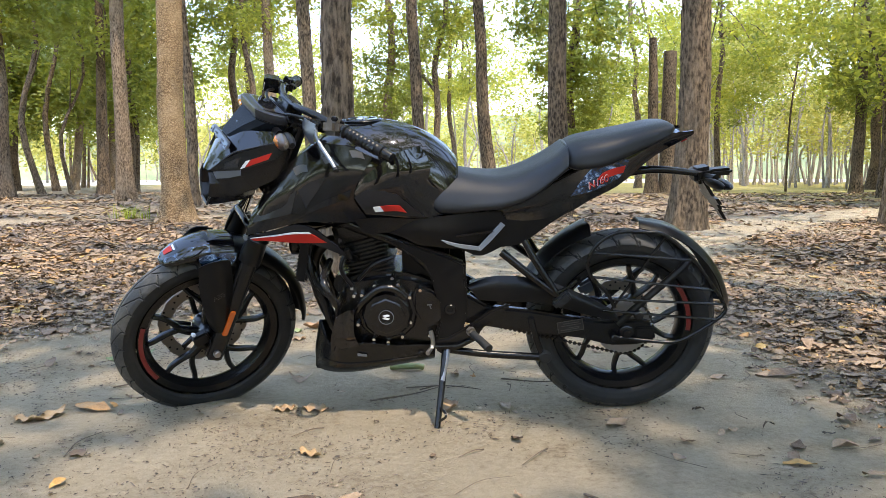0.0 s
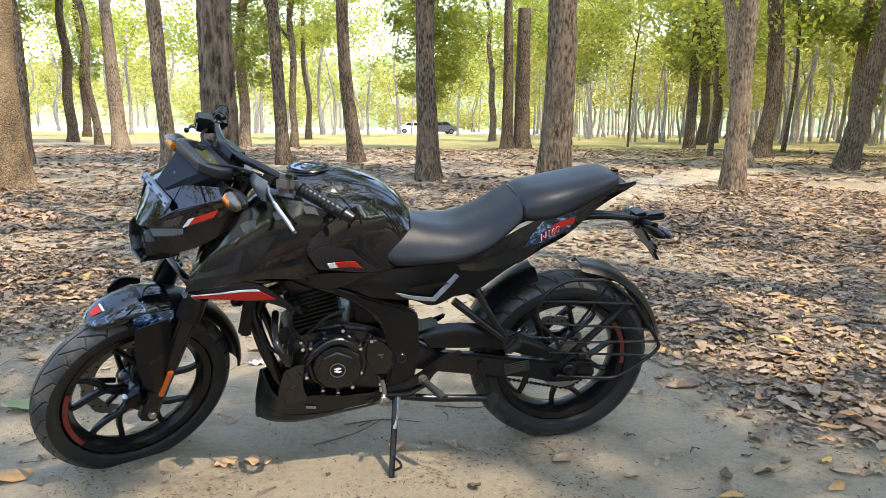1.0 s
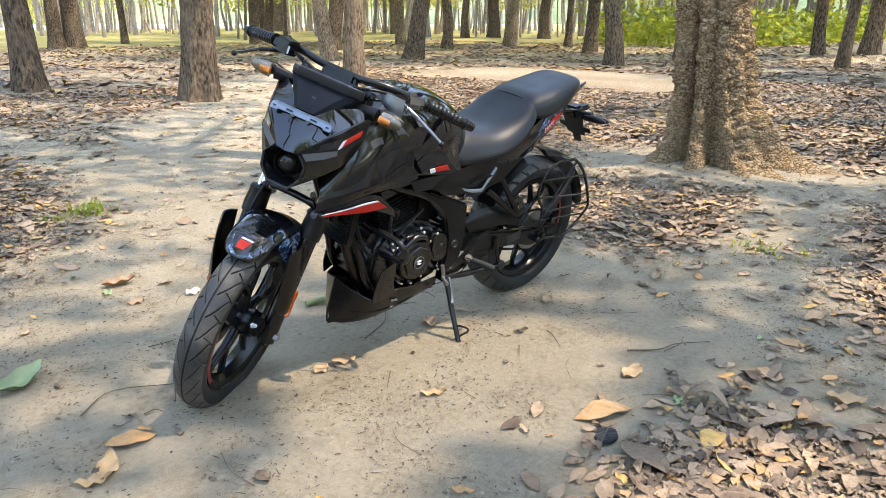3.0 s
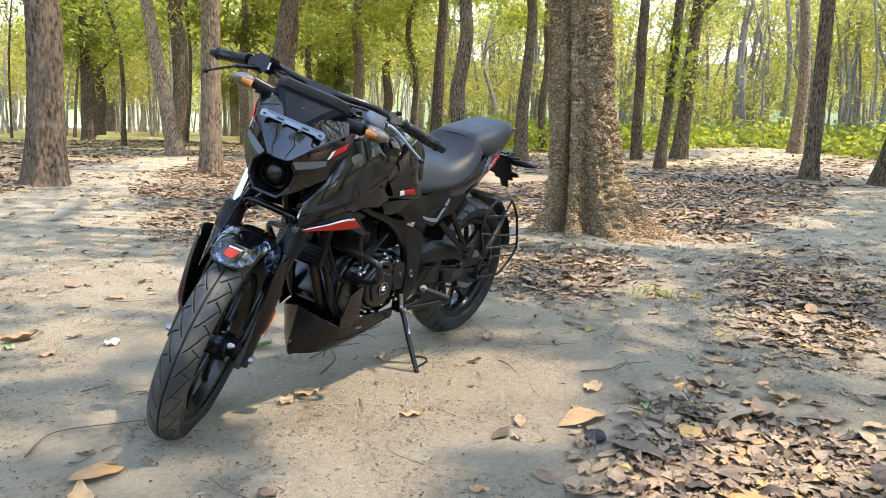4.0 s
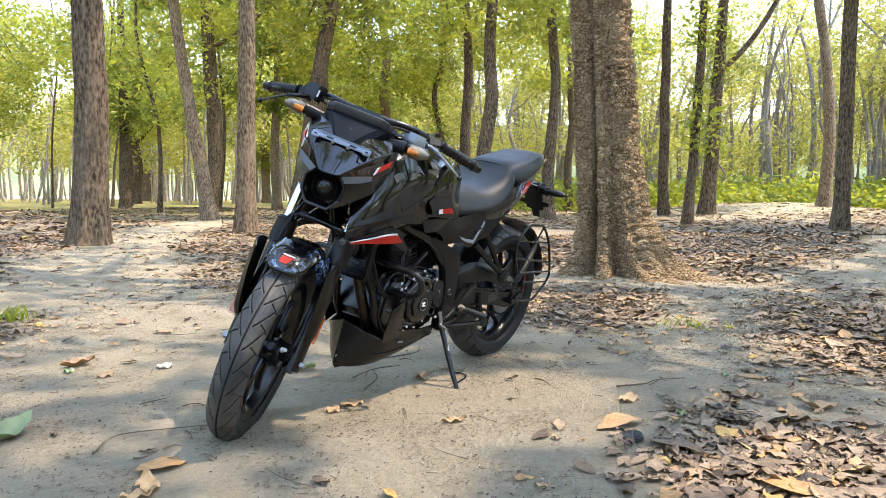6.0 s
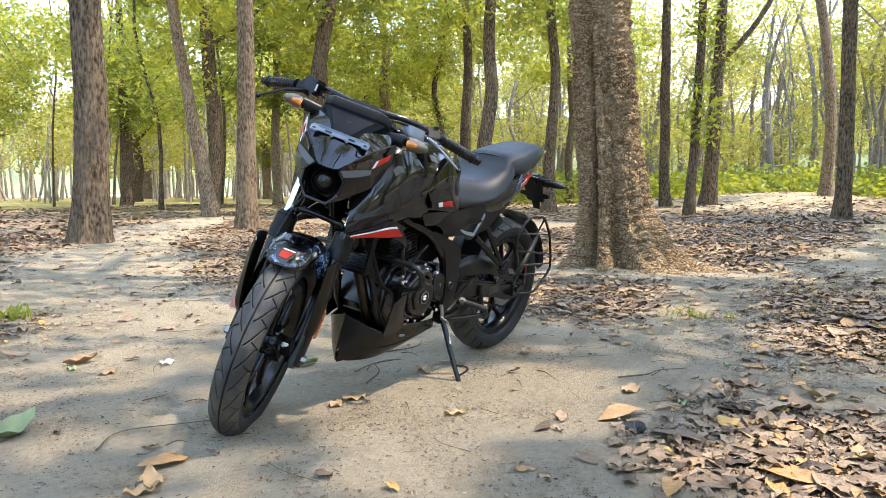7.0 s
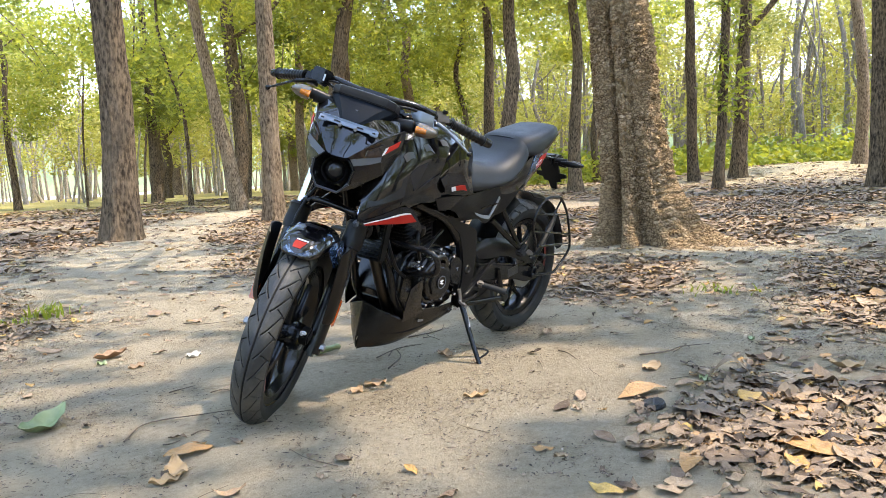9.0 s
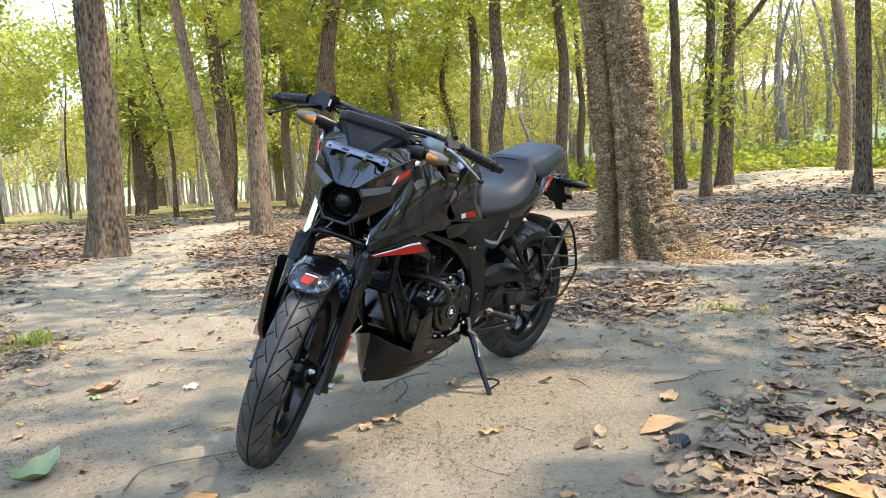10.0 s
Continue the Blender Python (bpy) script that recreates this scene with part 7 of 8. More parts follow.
    for q in range(3):
        part("vent_slat", patch([Y([(0.53 - q * 0.036, 0.152, 0.642 + q * 0.004), (0.50 - q * 0.036, 0.151, 0.648 + q * 0.004)]), Y([(0.525 - q * 0.036, 0.152, 0.637 + q * 0.004), (0.487 - q * 0.036, 0.150, 0.643 + q * 0.004)])], 4, 2, 0.004, 0.004 * fl), SATIN, sc)
    part("under_tank_panel", patch([Y([(0.83, 0.160, 0.700), (0.74, 0.158, 0.703), (0.66, 0.152, 0.697), (0.59, 0.145, 0.697)]), Y([(0.80, 0.155, 0.655), (0.74, 0.152, 0.655), (0.70, 0.149, 0.665), (0.64, 0.146, 0.686)])], 12, 6, 0.006, 0.002 * fl), SATIN, bike, "satin black trim under the tank")
    part("under_seat_panel", plate([(0.472, 0.68), (0.363, 0.69), (0.204, 0.743), (0.187, 0.705), (0.24, 0.672), (0.295, 0.631), (0.328, 0.607), (0.379, 0.597), (0.43, 0.598)], 0.096 * s, 0.132 * s, 0.006), MATTE, bike, "matte black panel under the seat")
    # tail fairing
    tl = part("tail_panel", patch([Y([(0.41, 0.132, 0.716), (0.32, 0.142, 0.742), (0.22, 0.140, 0.800), (0.12, 0.128, 0.842), (0.0, 0.112, 0.882), (-0.10, 0.096, 0.922), (-0.178, 0.072, 0.928)]), Y([(0.40, 0.134, 0.700), (0.31, 0.142, 0.712), (0.21, 0.142, 0.750), (0.12, 0.134, 0.792), (0.02, 0.120, 0.838), (-0.08, 0.10, 0.895), (-0.180, 0.07, 0.920)]), Y([(0.395, 0.128, 0.672), (0.30, 0.132, 0.680), (0.20, 0.130, 0.698), (0.13, 0.122, 0.735), (0.04, 0.108, 0.778), (-0.06, 0.09, 0.856), (-0.176, 0.066, 0.914)])], 26, 10, 0.006), GLOSS, bike, "gloss black tail fairing")
    part("tail_graphic", patch([Y([(0.135, 0.133, 0.828), (0.08, 0.126, 0.845), (0.018, 0.117, 0.856)]), Y([(0.165, 0.137, 0.790), (0.09, 0.130, 0.805), (0.028, 0.119, 0.828)]), Y([(0.190, 0.138, 0.752), (0.12, 0.131, 0.768), (0.05, 0.119, 0.798)])], 10, 8, 0.003, 0.004 * fl), MARBLE, tl, "white and black marbled graphic panel")
    part("decal", patch([Y([(0.10, 0.1315, 0.818), (0.07, 0.127, 0.830), (0.03, 0.120, 0.838)]), Y([(0.115, 0.1325, 0.797), (0.08, 0.128, 0.806), (0.035, 0.120, 0.818)])], 8, 4, 0.002, 0.0065 * fl), RED, tl, "red decal")
    part("seat_rail", tube(bmesh.new(), Y([(0.60, 0.10, 0.64), (0.40, 0.11, 0.70), (0.2, 0.10, 0.76), (0.02, 0.08, 0.84)]), 0.014, 10, 12), SATIN, bike)
# slanted number on the left tail panel
al, ri = radians(7), radians(22)
ez = Vector((-math.sin(al), math.cos(al), 0))
ex = Vector((-math.cos(al) * math.cos(ri), -math.sin(al) * math.cos(ri), math.sin(ri)))
ey = ez.cross(ex)
tm = Matrix(((ex.x, ey.x, ez.x, 0.112), (ex.y, ey.y, ez.y, 0.1415), (ex.z, ey.z, ez.z, 0.792), (0, 0, 0, 1)))
lettering("N160", 0.029, WHITE, bike, tm, "red and white slanted model number", "tail_lettering", 0.001, 0.3)
lettering("N160", 0.0278, RED, bike, tm @ Matrix.Translation((0.0008, -0.0008, 0.0012)), "red face of the model number", "tail_lettering", 0.001, 0.3)
part("tail_bridge", loft(bmesh.new(), [sym(x, h) for x, h in ((-0.02, [(0, 0.872), (0.07, 0.866), (0.085, 0.84), (0.0, 0.82)]), (-0.10, [(0, 0.915), (0.065, 0.91), (0.08, 0.89), (0.0, 0.872)]), (-0.15, [(0, 0.925), (0.055, 0.92), (0.062, 0.905), (0.0, 0.895)]))], 24, 8), SATIN, bike)
part("rear_lamp", block(bmesh.new(), (-0.155, 0, 0.905), (0.03, 0.11, 0.022), (0, 25, 0), 0.006), REDLENS, bike, "dark red tail lamp")

# seats
SEAT = [(0.632, [(0, 0.80), (0.045, 0.796), (0.085, 0.782), (0.105, 0.765), (0.10, 0.745), (0.0, 0.74)]), (0.59, [(0, 0.828), (0.05, 0.823), (0.092, 0.80), (0.124, 0.765), (0.128, 0.708), (0.0, 0.70)]),
        (0.53, [(0, 0.848), (0.055, 0.842), (0.098, 0.818), (0.132, 0.772), (0.138, 0.704), (0.0, 0.70)]), (0.46, [(0, 0.842), (0.065, 0.839), (0.112, 0.818), (0.144, 0.772), (0.148, 0.714), (0.0, 0.71)]),
        (0.38, [(0, 0.838), (0.075, 0.837), (0.125, 0.818), (0.155, 0.776), (0.152, 0.722), (0.0, 0.72)]), (0.30, [(0, 0.856), (0.08, 0.854), (0.128, 0.836), (0.156, 0.796), (0.150, 0.752), (0.0, 0.75)]),
        (0.23, [(0, 0.888), (0.08, 0.886), (0.122, 0.872), (0.146, 0.84), (0.140, 0.806), (0.0, 0.80)]), (0.195, [(0, 0.895), (0.07, 0.893), (0.108, 0.880), (0.130, 0.856), (0.124, 0.828), (0.0, 0.82)])]
sink = {0.59: 0.010, 0.53: 0.026, 0.46: 0.034, 0.38: 0.034, 0.30: 0.026, 0.23: 0.020}
SEAT = [(x, [(y, z - sink.get(x, 0.0) * max(0.0, (z - h[-1][1]) / (h[0][1] - h[-1][1]))) for y, z in h]) for x, h in SEAT]
part("rider_seat", loft(bmesh.new(), [sym(x, h) for x, h in SEAT], 48, 40), SEATM, bike, "matte black vinyl rider seat", angle=60)
PILL = [(0.205, [(0, 0.900), (0.05, 0.897), (0.090, 0.884), (0.108, 0.862), (0.10, 0.842), (0.0, 0.84)]), (0.165, [(0, 0.940), (0.065, 0.936), (0.108, 0.916), (0.128, 0.878), (0.120, 0.832), (0.0, 0.83)]),
        (0.10, [(0, 0.956), (0.075, 0.952), (0.118, 0.930), (0.134, 0.888), (0.126, 0.838), (0.0, 0.83)]), (0.02, [(0, 0.966), (0.075, 0.962), (0.112, 0.944), (0.126, 0.910), (0.116, 0.868), (0.0, 0.86)]),
        (-0.06, [(0, 0.976), (0.07, 0.972), (0.10, 0.958), (0.110, 0.934), (0.102, 0.902), (0.0, 0.895)]), (-0.105, [(0, 0.972), (0.06, 0.969), (0.085, 0.958), (0.092, 0.942), (0.085, 0.922), (0.0, 0.918)]), (-0.122, [(0, 0.960), (0.05, 0.957), (0.07, 0.950), (0.074, 0.942), (0.066, 0.934), (0.0, 0.932)])]
PILL = [(x, [(y, h[-1][1] - 0.006 + (z - h[-1][1]) * (0.76 if x < 0.2 else 0.88)) for y, z in h]) for x, h in PILL]
part("pillion_seat", loft(bmesh.new(), [sym(x, h) for x, h in PILL], 48, 36), SEATM, bike, "matte black vinyl pillion seat", angle=60)
lip = [(0.196, y, z + 0.006) for y, z in PILL[0][1][:5]]
part("seat_piping", tube(bmesh.new(), [(x, -y, z) for x, y, z in lip[:0:-1]] + lip, 0.0045, 8, 40), MATTE, bike, "raised black edge between the two seats")

# tail tidy: arm, rear indicators and plate holder
arm = part("plate_arm", tube(bmesh.new(), [(0.06, 0.025, 0.790), (-0.08, 0.025, 0.806), (-0.225, 0.02, 0.790)], (0.014, 0.010), 10, 14), SATIN, bike, "black number plate arm")
part("arm_rod", tube(bmesh.new(), [(0.05, -0.025, 0.785), (-0.08, -0.025, 0.80), (-0.225, -0.02, 0.785)], 0.010, 10, 14), SATIN, arm)
part("arm_head", block(bmesh.new(), (-0.235, 0, 0.785), (0.06, 0.07, 0.05), (0, 10, 0), 0.012), MATTE, arm)
half = [(0.050, 0.775), (0.046, 0.725), (0.078, 0.722), (0.078, 0.704), (0.046, 0.697), (0.044, 0.681), (0.020, 0.678), (0.015, 0.642)]
bm = bmesh.new()
faces = [[bm.verts.new((-0.232 - 0.66 * (0.775 - z) + d, y, z)) for y, z in half + [(-y, z) for y, z in half[::-1]]] for d in (0.0, 0.011)]
bm.faces.new(faces[0])
bm.faces.new(faces[1][::-1])
for k in range(len(faces[0])):
    bm.faces.new((faces[0][k - 1], faces[1][k - 1], faces[1][k], faces[0][k]))
part("plate_holder", bm, MATTE, arm, "slanted black plate holder with no plate")
part("plate_lamp", block(bmesh.new(), (-0.288, 0, 0.793), (0.07, 0.05, 0.022), (0, 4, 0), 0.008), MATTE, arm)
indicator((-0.270, 0.160, 0.772), (-0.235, 0.02, 0.778), None, bike, "rear_indicator", SMOKE, -1, 0.72)
indicator((-0.270, -0.160, 0.772), (-0.235, -0.02, 0.778), None, bike, "rear_indicator", SMOKE, -1, 0.72)

# engine
eng = part("engine", plate([(0.93, 0.335), (0.90, 0.46), (0.86, 0.50), (0.74, 0.515), (0.66, 0.50), (0.57, 0.46), (0.55, 0.36), (0.60, 0.27), (0.70, 0.245), (0.86, 0.25)], -0.115, 0.10, 0.018, 3), ENGINE, bike, "black finned single cylinder engine")
cyl_m = Matrix.Translation((0.80, 0, 0.50)) @ Matrix.Rotation(radians(14), 4, "Y")
for q in range(9):
    part("cooling_fin", block(bmesh.new(), (0.0, 0, 0.012 + q * 0.0125), (0.16 - 0.002 * q, 0.19 - 0.002 * q, 0.0045), (0, 0, 0), 0.0018), ENGINE, eng, "", cyl_m)
part("cylinder", block(bmesh.new(), (0, 0, 0.06), (0.125, 0.15, 0.14), (0, 0, 0), 0.015), ENGINE, eng, "", cyl_m)
part("cylinder_head", block(bmesh.new(), (0.0, 0, 0.155), (0.145, 0.19, 0.075), (0, 0, 0), 0.02), ENGINE, eng, "", cyl_m)
cc = (0.747, 0, 0.388)
ck = part("alternator_cover", lathe(bmesh.new(), [(0.096, 0.085), (0.096, 0.112), (0.090, 0.120), (0.080, 0.122), (0.077, 0.138), (0.070, 0.146), (0.034, 0.149), (0.0005, 0.149)], cc, 12), ENGINE, eng, "black alternator cover with silver bolts", angle=30)
part("cover_inset", lathe(bmesh.new(), [(0.058, 0.1462), (0.058, 0.153), (0.054, 0.156), (0.0005, 0.156)], cc, 8), ENGINE, ck, "")
part("cover_badge", lathe(bmesh.new(), [(0.024, 0.150), (0.024, 0.159), (0.0225, 0.160), (0.0205, 0.1585), (0.0005, 0.1585)], cc, 36), SATIN, ck, "dark round badge")
part("badge_ring", lathe(bmesh.new(), [(0.0215, 0.1588), (0.0215, 0.1602), (0.0235, 0.1602), (0.0235, 0.1588)], cc, 36, True), SILVER, ck)
for dz, sh_ in ((0.0045, 1), (-0.0045, -1)):
    part("badge_emblem", plate([(cc[0] - 0.012, cc[2] + dz), (cc[0] - 0.004 * sh_, cc[2] + dz + 0.005), (cc[0] + 0.012, cc[2] + dz + 0.001), (cc[0] + 0.003 * sh_, cc[2] + dz - 0.005)], 0.1588, 0.1605, 0.0003), WHITE, ck, "pale emblem")
for q, (dx, dz, rr) in enumerate([(0.088, 0.032, 0), (0.076, 0.062, 0), (0.035, 0.092, 0), (-0.038, 0.094, 0), (-0.072, 0.052, 0), (-0.072, -0.03, 0), (-0.045, -0.078, 0), (0.0, -0.096, 0), (0.045, -0.086, 0), (0.092, -0.035, 0), (-0.105, 0.075, 0), (0.105, 0.085, 0), (0.10, 0.06, 0), (-0.13, -0.075, 0), (-0.02, 0.115, 0)]):
    part("cover_bolt", lathe(bmesh.new(), [(0.0072, 0.10), (0.0072, 0.127), (0.005, 0.131), (0.0005, 0.131)], (cc[0] + dx, 0, cc[2] + dz), 10), CHROME, eng, "bright bolt head")
part("cover_rib", tube(bmesh.new(), [(0.84, 0.125, 0.40), (0.82, 0.135, 0.43), (0.765, 0.142, 0.475), (0.72, 0.140, 0.472), (0.69, 0.13, 0.44)], 0.012, 10, 18), ENGINE, eng)
part("sprocket_cover", plate([(0.665, 0.455), (0.645, 0.475), (0.60, 0.462), (0.572, 0.43), (0.568, 0.37), (0.60, 0.335), (0.645, 0.352), (0.668, 0.40)], 0.09, 0.128, 0.010, 3), ENGINE, eng, "black sprocket cover")
part("cover_mark", block(bmesh.new(), (0.615, 0.1285, 0.415), (0.016, 0.002, 0.003), (0, 0, 0), 0.0005), SILVER, eng, "white arrow mark")
part("cover_mark", block(bmesh.new(), (0.612, 0.1285, 0.408), (0.003, 0.002, 0.011), (0, 20, 0), 0.0005), SILVER, eng, "white arrow mark")
part("starter_motor", tube(bmesh.new(), [(0.885, -0.05, 0.47), (0.885, 0.075, 0.47)], 0.033, 18), SATIN, eng)
# added dark block, standing for the dark inside ahead of the engine
part("bay_filler", block(bmesh.new(), (1.00, 0, 0.56), (0.035, 0.20, 0.15), (0, -12, 0), 0.006), MATTE, bike, "dark finned block added to fill the space ahead of the engine")
for q in range(12):
    part("filler_fin", block(bmesh.new(), (1.02 - 0.0026 * q * 1.0 + 0.012, 0, 0.50 + q * 0.0115), (0.004, 0.19, 0.003), (0, -12, 0), 0.0), SATIN, bike)
for s in (1, -1):
    part("down_tube", tube(bmesh.new(), [(1.09, 0.04 * s, 0.80), (1.01, 0.065 * s, 0.60), (0.955, 0.085 * s, 0.44), (0.92, 0.09 * s, 0.33), (0.84, 0.09 * s, 0.255), (0.66, 0.085 * s, 0.25)], 0.0145, 12, 28), SATIN, bike, "black frame tube")
    part("main_spar", tube(bmesh.new(), [(1.07, 0.045 * s, 0.86), (0.90, 0.10 * s, 0.70), (0.68, 0.11 * s, 0.60), (0.56, 0.11 * s, 0.46), (0.55, 0.11 * s, 0.36)], 0.02, 12, 24), SATIN, bike, "black frame tube")
    part("engine_guard", tube(bmesh.new(), [(0.924, 0.07 * s, 0.545), (0.924, 0.14 * s, 0.540), (0.920, 0.215 * s, 0.537), (0.912, 0.246 * s, 0.520), (0.892, 0.244 * s, 0.478), (0.886, 0.215 * s, 0.452), (0.885, 0.14 * s, 0.440), (0.885, 0.09 * s, 0.438)], 0.0108, 12, 40), SATINCOWL, bike, "grey tubular engine guard")
header = part("exhaust_header", tube(bmesh.new(), [(0.88, 0.0, 0.60), (0.95, 0.02, 0.585), (0.985, 0.03, 0.52), (0.965, 0.045, 0.42), (0.925, 0.045, 0.33), (0.86, 0.02, 0.245), (0.76, -0.03, 0.22)], 0.019, 16, 40), PIPE, bike, "brownish steel exhaust header")
part("header_collar", tube(bmesh.new(), [(0.87, 0, 0.603), (0.905, 0.005, 0.60)], 0.03, 14), STEEL, header)
part("horn", lathe(bmesh.new(), [(0.0005, 0.012), (0.03, 0.016), (0.042, 0.008), (0.042, -0.012), (0.02, -0.03), (0.0005, -0.03)], (0, 0, 0), 26), SATIN, bike, "", Matrix.Translation((1.04, 0.03, 0.60)) @ Matrix.Rotation(radians(-80), 4, "Z"))
for k, pts in enumerate(([(0.99, 0.07, 0.62), (0.98, 0.10, 0.53), (0.95, 0.11, 0.46), (0.90, 0.11, 0.42)], [(1.0, 0.05, 0.64), (1.01, 0.085, 0.56), (0.97, 0.10, 0.47)], [(0.86, 0.12, 0.60), (0.88, 0.14, 0.54), (0.85, 0.13, 0.48)], [(0.72, 0.12, 0.57), (0.78, 0.135, 0.55), (0.83, 0.125, 0.50)])):
    part("engine_hose", tube(bmesh.new(), pts, 0.0065, 8, 16), MATTE, bike)
part("spark_plug_cap", tube(bmesh.new(), [(0.84, 0.10, 0.56), (0.85, 0.13, 0.575), (0.86, 0.14, 0.60)], 0.011, 10, 8), MATTE, eng)
part("intake_body", tube(bmesh.new(), [(0.74, 0.02, 0.60), (0.66, 0.03, 0.61), (0.58, 0.02, 0.62)], 0.032, 14, 8), MATTE, bike)
# dark block added to close the see-through gap above the engine
part("gap_filler", block(bmesh.new(), (0.625, 0, 0.545), (0.15, 0.13, 0.13), (0, 0, 0), 0.015), MATTE, bike)
part("air_box", block(bmesh.new(), (0.52, 0, 0.64), (0.20, 0.2, 0.12), (0, 0, 0), 0.02), MATTE, bike)

# belly pan: a sharp prow between two side wings, with a floor
KEEL = [(1.006, 0.0, 0.155), (0.965, 0.042, 0.158), (0.90, 0.075, 0.166), (0.82, 0.084, 0.178), (0.72, 0.080, 0.194), (0.605, 0.070, 0.210)]
KNUCKLE = [(1.001, 0.0, 0.225), (0.962, 0.066, 0.215), (0.90, 0.112, 0.216), (0.82, 0.128, 0.224), (0.72, 0.126, 0.234), (0.605, 0.112, 0.244)]
LIP = [(0.982, 0.0, 0.318), (0.948, 0.082, 0.288), (0.905, 0.130, 0.272), (0.82, 0.142, 0.296), (0.72, 0.136, 0.284), (0.605, 0.116, 0.275)]
belly = None
for s in (1, -1):
    side = patch([[(x, y * s, z) for x, y, z in c] for c in (KEEL, [tuple((np.array(p) + np.array(q)) / 2 + np.array([0, 0.004, -0.003])) for p, q in zip(KEEL, KNUCKLE)], KNUCKLE, LIP)], 24, 12, 0.005)
    ob = part("belly_pan" if s > 0 else "belly_wing", side, BELLYM, bike if s > 0 else belly, "dusty black angular belly pan" if s > 0 else "", angle=28)
    belly = belly or ob
    part("belly_lip", tube(bmesh.new(), [(x, y * s, z) for x, y, z in LIP[:4]], 0.0045, 8, 14), BELLYM, belly)
    part("belly_crease", tube(bmesh.new(), [(x, (y + 0.0015) * s, z) for x, y, z in KNUCKLE[1:]], 0.0022, 6, 14), BELLYM, belly)
bm = bmesh.new()
grid_faces(bm, [[(x, y * k, z + 0.003 - 0.010 * (1 - abs(k))) for k in (-0.98, -0.5, 0, 0.5, 0.98)] for x, y, z in KEEL])
part("belly_floor", bm, BELLYM, belly)
for s in (1, -1):
    part("belly_blade", patch([[(0.905, 0.142 * s, 0.385), (0.868, 0.148 * s, 0.408), (0.846, 0.148 * s, 0.41)], [(0.925, 0.138 * s, 0.31), (0.89, 0.146 * s, 0.325), (0.85, 0.148 * s, 0.335)], [(0.925, 0.134 * s, 0.268), (0.88, 0.142 * s, 0.282), (0.835, 0.146 * s, 0.290)]], 8, 8, 0.005, 0.004 * s), GLOSS, belly, "glossy upright blade")
    part("belly_mark", plate([(0.845, 0.262), (0.815, 0.257), (0.815, 0.249), (0.845, 0.253)], 0.139 * s, 0.1415 * s, 0.0005), SILVER, belly, "small grey mark")
    part("belly_screw", drum(bmesh.new(), (0.645, 0, 0.252), 0.009, min(0.124 * s, 0.132 * s), max(0.124 * s, 0.132 * s), 14, 0.002), SATIN, belly)

# swingarm, chain and rear end
for s in (1, -1):
    sa = part("swingarm", plate([(0.56, 0.435), (0.50, 0.442), (0.43, 0.400), (0.30, 0.384), (0.16, 0.358), (0.07, 0.345), (-0.04, 0.348), (-0.085, 0.335), (-0.095, 0.275), (-0.03, 0.262), (0.05, 0.262), (0.14, 0.288), (0.27, 0.305), (0.40, 0.325), (0.50, 0.345), (0.56, 0.355)], 0.080 * s, 0.112 * s, 0.008, 2), SATIN, bike, "black box-section swingarm")
    part("axle_nut", lathe(bmesh.new(), [(0.024, 0.108), (0.024, 0.118), (0.018, 0.122), (0.013, 0.122), (0.013, 0.132), (0.006, 0.134), (0.0005, 0.134)], (0, 0, 0), 18), SATIN, sa, "rear axle nut", Matrix.Translation((0.0, 0, 0.307)) @ (Matrix.Identity(4) if s > 0 else Matrix.Rotation(math.pi, 4, "X")))
    part("chain_adjuster", block(bmesh.new(), (-0.055, 0.115 * s, 0.300), (0.055, 0.012, 0.05), (0, 0, 0), 0.004), SATIN, sa)
part("swingarm_bridge", block(bmesh.new(), (0.45, 0, 0.40), (0.09, 0.16, 0.07), (0, 10, 0), 0.012), SATIN, bike)
part("rear_axle", tube(bmesh.new(), [(0, -0.12, 0.307), (0, 0.12, 0.307)], 0.012, 12), STEEL, bike)
st = part("caution_sticker", block(bmesh.new(), (0.175, 0.1125, 0.331), (0.078, 0.001, 0.034), (0, 9, 0), 0.0004), TINPLATE, bike, "black sticker with rows of small unreadable print")
part("sticker_rim", block(bmesh.new(), (0.175, 0.1121, 0.331), (0.081, 0.001, 0.037), (0, 9, 0), 0.0004), SWITCH, st)
for q, (w, dx) in enumerate(((0.05, 0.0), (0.062, 0.0), (0.036, -0.01), (0.058, 0.0))):
    part("print_bar", block(bmesh.new(), (0.175 + dx + (q - 1.5) * 0.0012, 0.1132, 0.3415 - q * 0.007), (w, 0.0006, 0.0018), (0, 9, 0), 0.0), SWITCH, st, "unreadable line of print")
part("chain_guard", patch([[(0.50, 0.10, 0.470), (0.40, 0.108, 0.500), (0.26, 0.108, 0.482), (0.12, 0.108, 0.425), (0.04, 0.106, 0.378)], [(0.49, 0.118, 0.462), (0.40, 0.124, 0.470), (0.26, 0.124, 0.455), (0.12, 0.122, 0.405), (0.03, 0.118, 0.362)], [(0.46, 0.120, 0.425), (0.38, 0.124, 0.420), (0.26, 0.124, 0.412), (0.13, 0.122, 0.372), (0.02, 0.118, 0.345)]], 20, 8, 0.004), MATTE, bike, "matte black chain guard")
part("sprocket", lathe(bmesh.new(), [(0.04, 0.062), (0.088, 0.062), (0.090, 0.065), (0.088, 0.068), (0.04, 0.068)], RW, 42, True), STEEL, rwheel, "steel rear sprocket")
